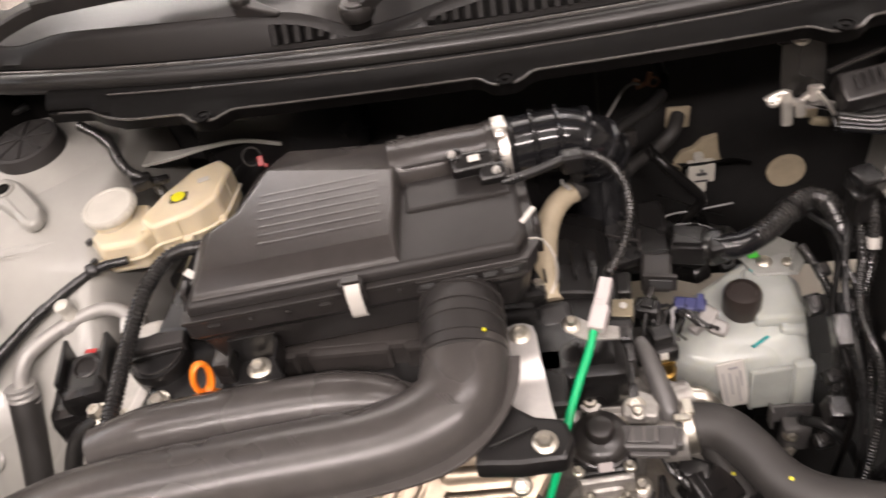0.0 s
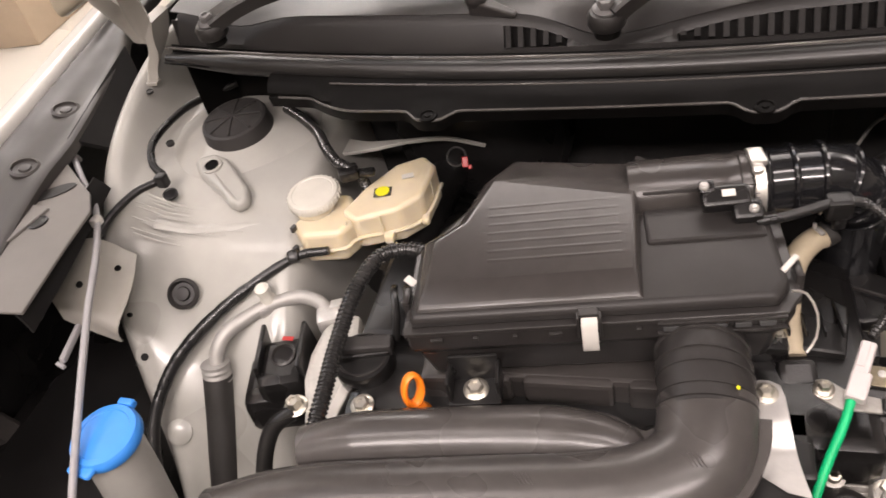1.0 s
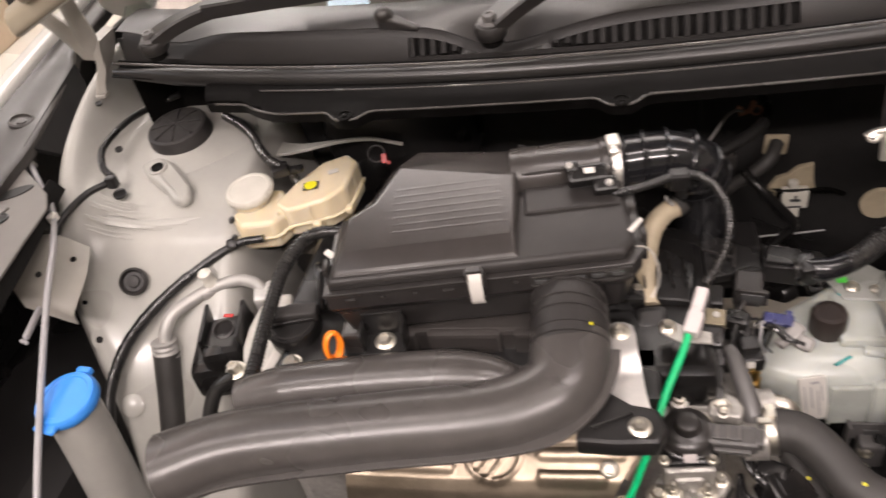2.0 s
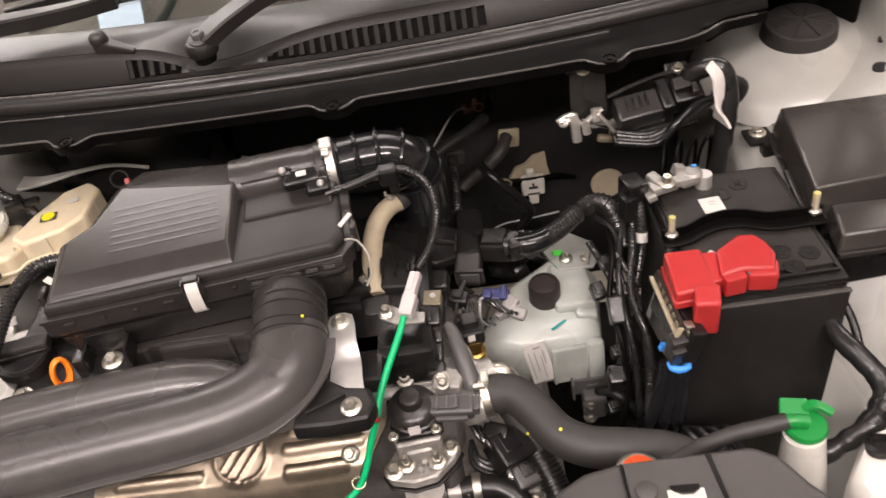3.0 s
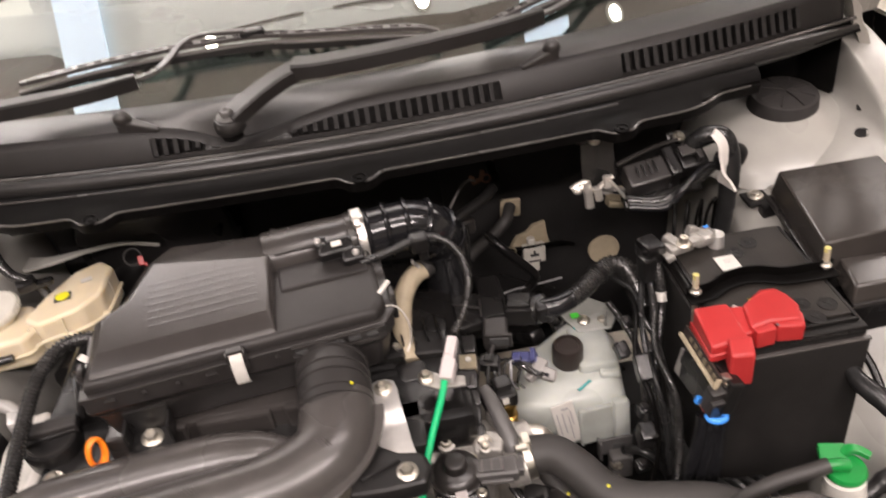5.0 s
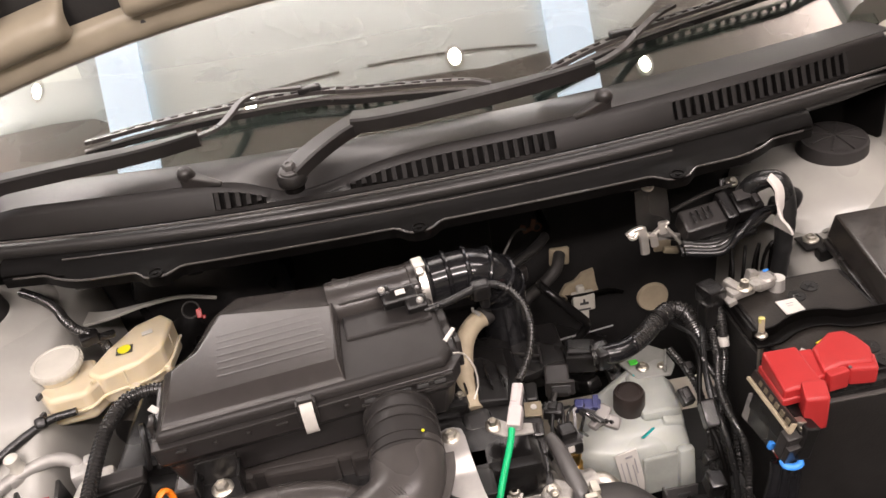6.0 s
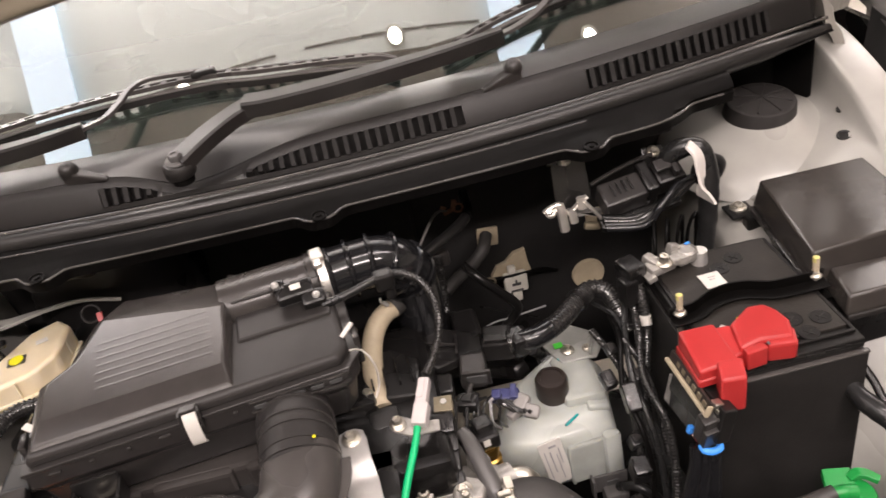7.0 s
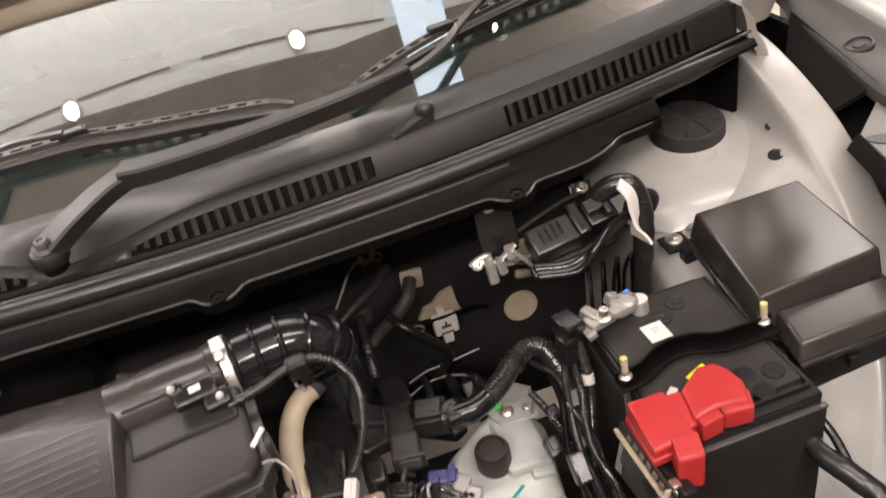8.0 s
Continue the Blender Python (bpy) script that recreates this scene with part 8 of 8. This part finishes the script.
for c, s_ in (((0.250, 0.512, 0.772), (0.020, 0.026, 0.018)), ((0.264, 0.478, 0.712), (0.022, 0.018, 0.024)), ((0.276, 0.500, 0.780), (0.012, 0.018, 0.014)), ((0.262, 0.536, 0.790), (0.018, 0.020, 0.012)), ((0.254, 0.450, 0.655), (0.022, 0.020, 0.020))):
    cn = thing("loom_connector", c[0], c[1], c[2] - s_[2] / 2, "black plastic connector on a loom", "connector", "loom connectors")
    part("shell", boxes((c, tuple(0.7 * q for q in s_), 0.002, (25, 0, 12))), BLACK2, cn)
    part("latch", boxes(((c[0], c[1] - 0.002, c[2] + s_[2] * 0.35), (s_[0] * 0.35, s_[1] * 0.42, 0.003), 0.0008, (25, 0, 12))), BLACK, cn)
# studs and gold-zinc plates round the thermostat
for p, r in (((0.058, 0.464, 0.800), 0.0052), ((0.045, 0.412, 0.790), 0.0056), ((0.081, 0.398, 0.792), 0.0042)):
    stud = thing("flanged_stud", p[0], p[1], p[2], "domed steel stud with a washer", "bolt", "flanged studs")
    part("washer", one(lathe, p, (0, -0.3, 1), [(r * 1.5, -0.006), (r * 1.5, 0.001), (r * 1.2, 0.0016)], 20), ALU, stud)
    part("head", one(lathe, p, (0, -0.3, 1), [(r, 0.001), (r, 0.005), (r * 0.8, 0.0065), (r * 0.5, 0.0066), (r * 0.45, 0.004), (0.0003, 0.004)], 16), ZINC, stud)
gz = thing("gold_bracket", 0.08, 0.465, 0.81, "gold-passivated sensor bracket plate", "bracket")
part("plate", boxes(((0.080, 0.474, 0.832), (0.017, 0.017, 0.002), 0.0006, (12, 0, -8)), ((0.088, 0.474, 0.826), (0.002, 0.015, 0.012), 0.0006, (12, 0, -8))), GOLDZ, gz)
part("screw", one(lathe, (0.081, 0.475, 0.8335), (0, -0.2, 1), [(0.0030, 0), (0.0030, 0.0015), (0.0003, 0.002)], 14), ALU2, gz)
for k in range(5):
    x = 0.118 + 0.006 * k
    solo("sensor_wire", one(tube, [(x, 0.512, 0.790), (x - 0.010, 0.500 + 0.003 * (k % 2), 0.798 - 0.002 * k), (x - 0.020 + 0.003 * k, 0.494 - 0.003 * (k % 3), 0.792), (x - 0.012, 0.490, 0.776), (x - 0.004, 0.50, 0.755)], 0.0016, 8), (RIBBED, TAPE, RIBBED, CABLE, RIBBED, TAPE, RIBBED)[k], "thin wire bundled round the blue connector", "wire", "sensor wires")

# brushed sealer lines on the inner wing in front of the tower
for k in range(15):
    y = 0.654 - 0.0034 * k
    pts = [(x, y + 0.004 * math.sin(9 * x + 0.7 * k), apron_z(x, y) - 0.0003) for x in (0.505 + 0.010 * ((k * 7) % 5), 0.545, 0.585, 0.610, 0.628 + 0.005 * ((k * 3) % 4))]
    for side in (-1, 1):
        part("sealer_line", one(tube, [(side * x, y_, z) for x, y_, z in pts], 0.00042, 6, 0.014, wide=2.2), PAINT_D, car)

# bright spring clip curling round the end of the air cleaner
ec = thing("end_spring_clip", 0.02, 0.50, 0.90, "bent bright steel clip at the end of the air cleaner", "clip")
part("wire", one(tube, [(0.012, 0.476, 0.918), (0.022, 0.480, 0.912), (0.030, 0.474, 0.898), (0.030, 0.466, 0.882), (0.024, 0.460, 0.872)], 0.0010, 8), CHROME, ec)
part("lever", boxes(((0.012, 0.500, 0.922), (0.0045, 0.018, 0.003), 0.001, (10, 15, -35))), WHITE, ec, "white clip lever")

# ribbed cover and leads on the end of the head
ccv = thing("coil_cover", 0.035, 0.525, 0.826, "ribbed black plastic cover on the end of the head", "engine cover")
part("body", one(prism, [(0.004, 0.500), (0.060, 0.494), (0.068, 0.540), (0.040, 0.560), (0.008, 0.556)], 0.824, [0.834, 0.832, 0.838, 0.842, 0.842], 0.003), BLACK2, ccv)
for k in range(4):
    part("rib", boxes(((0.018 + 0.013 * k, 0.526, 0.840), (0.002, 0.044, 0.006), 0.0006, (-8, 0, 4))), BLACK2, ccv)
each_bolt("screw", ZINC, ccv, ((0.012, 0.506, 0.838), (0, -0.2, 1), 0.0034, 0.004))
for p in ((-0.046, 0.5555, 0.9505), (-0.010, 0.5430, 0.9385)):
    solo("sensor_screw", one(bolt, p, (0, -0.42, 0.9), 0.0021, 0.002), ALU2, "small bright screw on the airflow sensor", "screw", "sensor screws")

# conduits, tubes and leads in front of the firewall
solo("upright_conduit", one(tube, [(0.116, 0.745, 0.815), (0.115, 0.74, 0.795), (0.113, 0.74, 0.765), (0.111, 0.74, 0.725), (0.114, 0.745, 0.68)], 0.0050, 14, 0.003, ribs=0.0014, pitch=0.0042), RIBBED, "black corrugated conduit by the firewall", "conduit")
solo("conduit_holder", boxes(((0.118, 0.752, 0.806), (0.026, 0.010, 0.022), 0.004, (0, 0, 8))), GREYB, "grey plastic conduit holder", "clip")
solo("firewall_hose", one(tube, [(0.120, 0.795, 0.725), (0.135, 0.80, 0.735), (0.155, 0.80, 0.749), (0.178, 0.805, 0.768), (0.190, 0.83, 0.775)], 0.0085, 16, 0.004), HOSE, "short black hose to the firewall", "hose")
solo("firewall_pipe", one(tube, [(0.150, 0.80, 0.756), (0.165, 0.78, 0.744), (0.189, 0.775, 0.717), (0.209, 0.775, 0.690), (0.206, 0.78, 0.672), (0.188, 0.78, 0.650), (0.180, 0.78, 0.61)], 0.0062, 14, 0.004), BLACK2, "bent black pipe on the firewall", "pipe")
for k, pts in enumerate(([(0.150, 0.775, 0.660), (0.175, 0.78, 0.665), (0.203, 0.78, 0.667), (0.250, 0.785, 0.668)], [(0.160, 0.79, 0.690), (0.178, 0.79, 0.680), (0.205, 0.79, 0.664), (0.240, 0.79, 0.646)], [(0.140, 0.77, 0.640), (0.170, 0.772, 0.652), (0.20, 0.775, 0.650), (0.235, 0.78, 0.630)])):
    solo("firewall_wire", one(tube, pts, 0.0013, 8), (CABLE, BLACK2, CABLE)[k], "thin wire strung along the firewall", "wire", "firewall wires")
wc = thing("firewall_connector", 0.222, 0.842, 0.66, "small cream connector on the firewall grommet", "connector")
part("shell", boxes(((0.222, 0.842, 0.679), (0.034, 0.014, 0.030), 0.003), ((0.222, 0.842, 0.656), (0.014, 0.012, 0.016), 0.002)), CAPW, wc)
part("slot", boxes(((0.222, 0.8345, 0.679), (0.013, 0.002, 0.004), 0.0005), ((0.222, 0.8345, 0.683), (0.003, 0.002, 0.007), 0.0005), ((0.222, 0.8345, 0.6685), (0.018, 0.002, 0.002), 0.0004)), INK, wc)
part("latch", boxes(((0.219, 0.844, 0.700), (0.012, 0.010, 0.012), 0.003)), CAPW, wc)
part("strap", one(bar, [(0.188, 0.842, 0.688), (0.205, 0.838, 0.692), (0.232, 0.838, 0.692), (0.262, 0.842, 0.690), (0.285, 0.85, 0.676)], 0.004, 0.005), FLANGEM, wc)

# gearbox joint, lugs and leads below the coolant hose
part("joint_flange", one(bar, [(0.060, 0.340, 0.650), (0.095, 0.340, 0.657), (0.135, 0.342, 0.664), (0.165, 0.348, 0.668)], 0.014, 0.007), ALU, gb)
each("lug", ALU2, gb, "", ((0.136, 0.358, 0.692), (0.016, 0.014, 0.016), 0.004, (10, 0, 12)), ((0.139, 0.344, 0.672), (0.018, 0.012, 0.012), 0.003, (10, 0, 12)), ((0.152, 0.350, 0.684), (0.010, 0.012, 0.020), 0.003, (0, 0, 12)), ((0.146, 0.333, 0.648), (0.016, 0.006, 0.028), 0.002, (0, 8, 10)))
each_bolt("joint_bolt", ZINC, gb, ((0.152, 0.340, 0.672), (0, -0.6, 0.8), 0.0045, 0.006), ((0.112, 0.336, 0.662), (0, -0.6, 0.8), 0.0045, 0.006), ((0.078, 0.335, 0.657), (0, -0.6, 0.8), 0.0045, 0.006))
solo("return_hose", one(tube, [(0.072, 0.372, 0.712), (0.073, 0.358, 0.695), (0.074, 0.340, 0.665), (0.078, 0.320, 0.62), (0.082, 0.31, 0.57)], 0.0150, 20, 0.005), HOSE, "matt black return hose below the flange", "hose")
lk = thing("looped_lead", 0.115, 0.385, 0.70, "looped black leads with a small connector", "wiring")
for k in range(3):
    part("loop", one(tube, [(0.100 + 0.004 * k, 0.392, 0.735 - 0.004 * k), (0.108 + 0.004 * k, 0.378 - 0.004 * k, 0.728), (0.122 + 0.003 * k, 0.372 - 0.005 * k, 0.712 - 0.005 * k), (0.116, 0.370 - 0.004 * k, 0.696 - 0.004 * k), (0.103 - 0.003 * k, 0.376 - 0.003 * k, 0.699), (0.098, 0.386, 0.716)], 0.0028, 8, 0.004), (BLACK2, RIBBED, BLACK2)[k], lk)
part("connector", boxes(((0.124, 0.384, 0.726), (0.026, 0.018, 0.016), 0.003, (20, 0, -25))), BLACK2, lk)
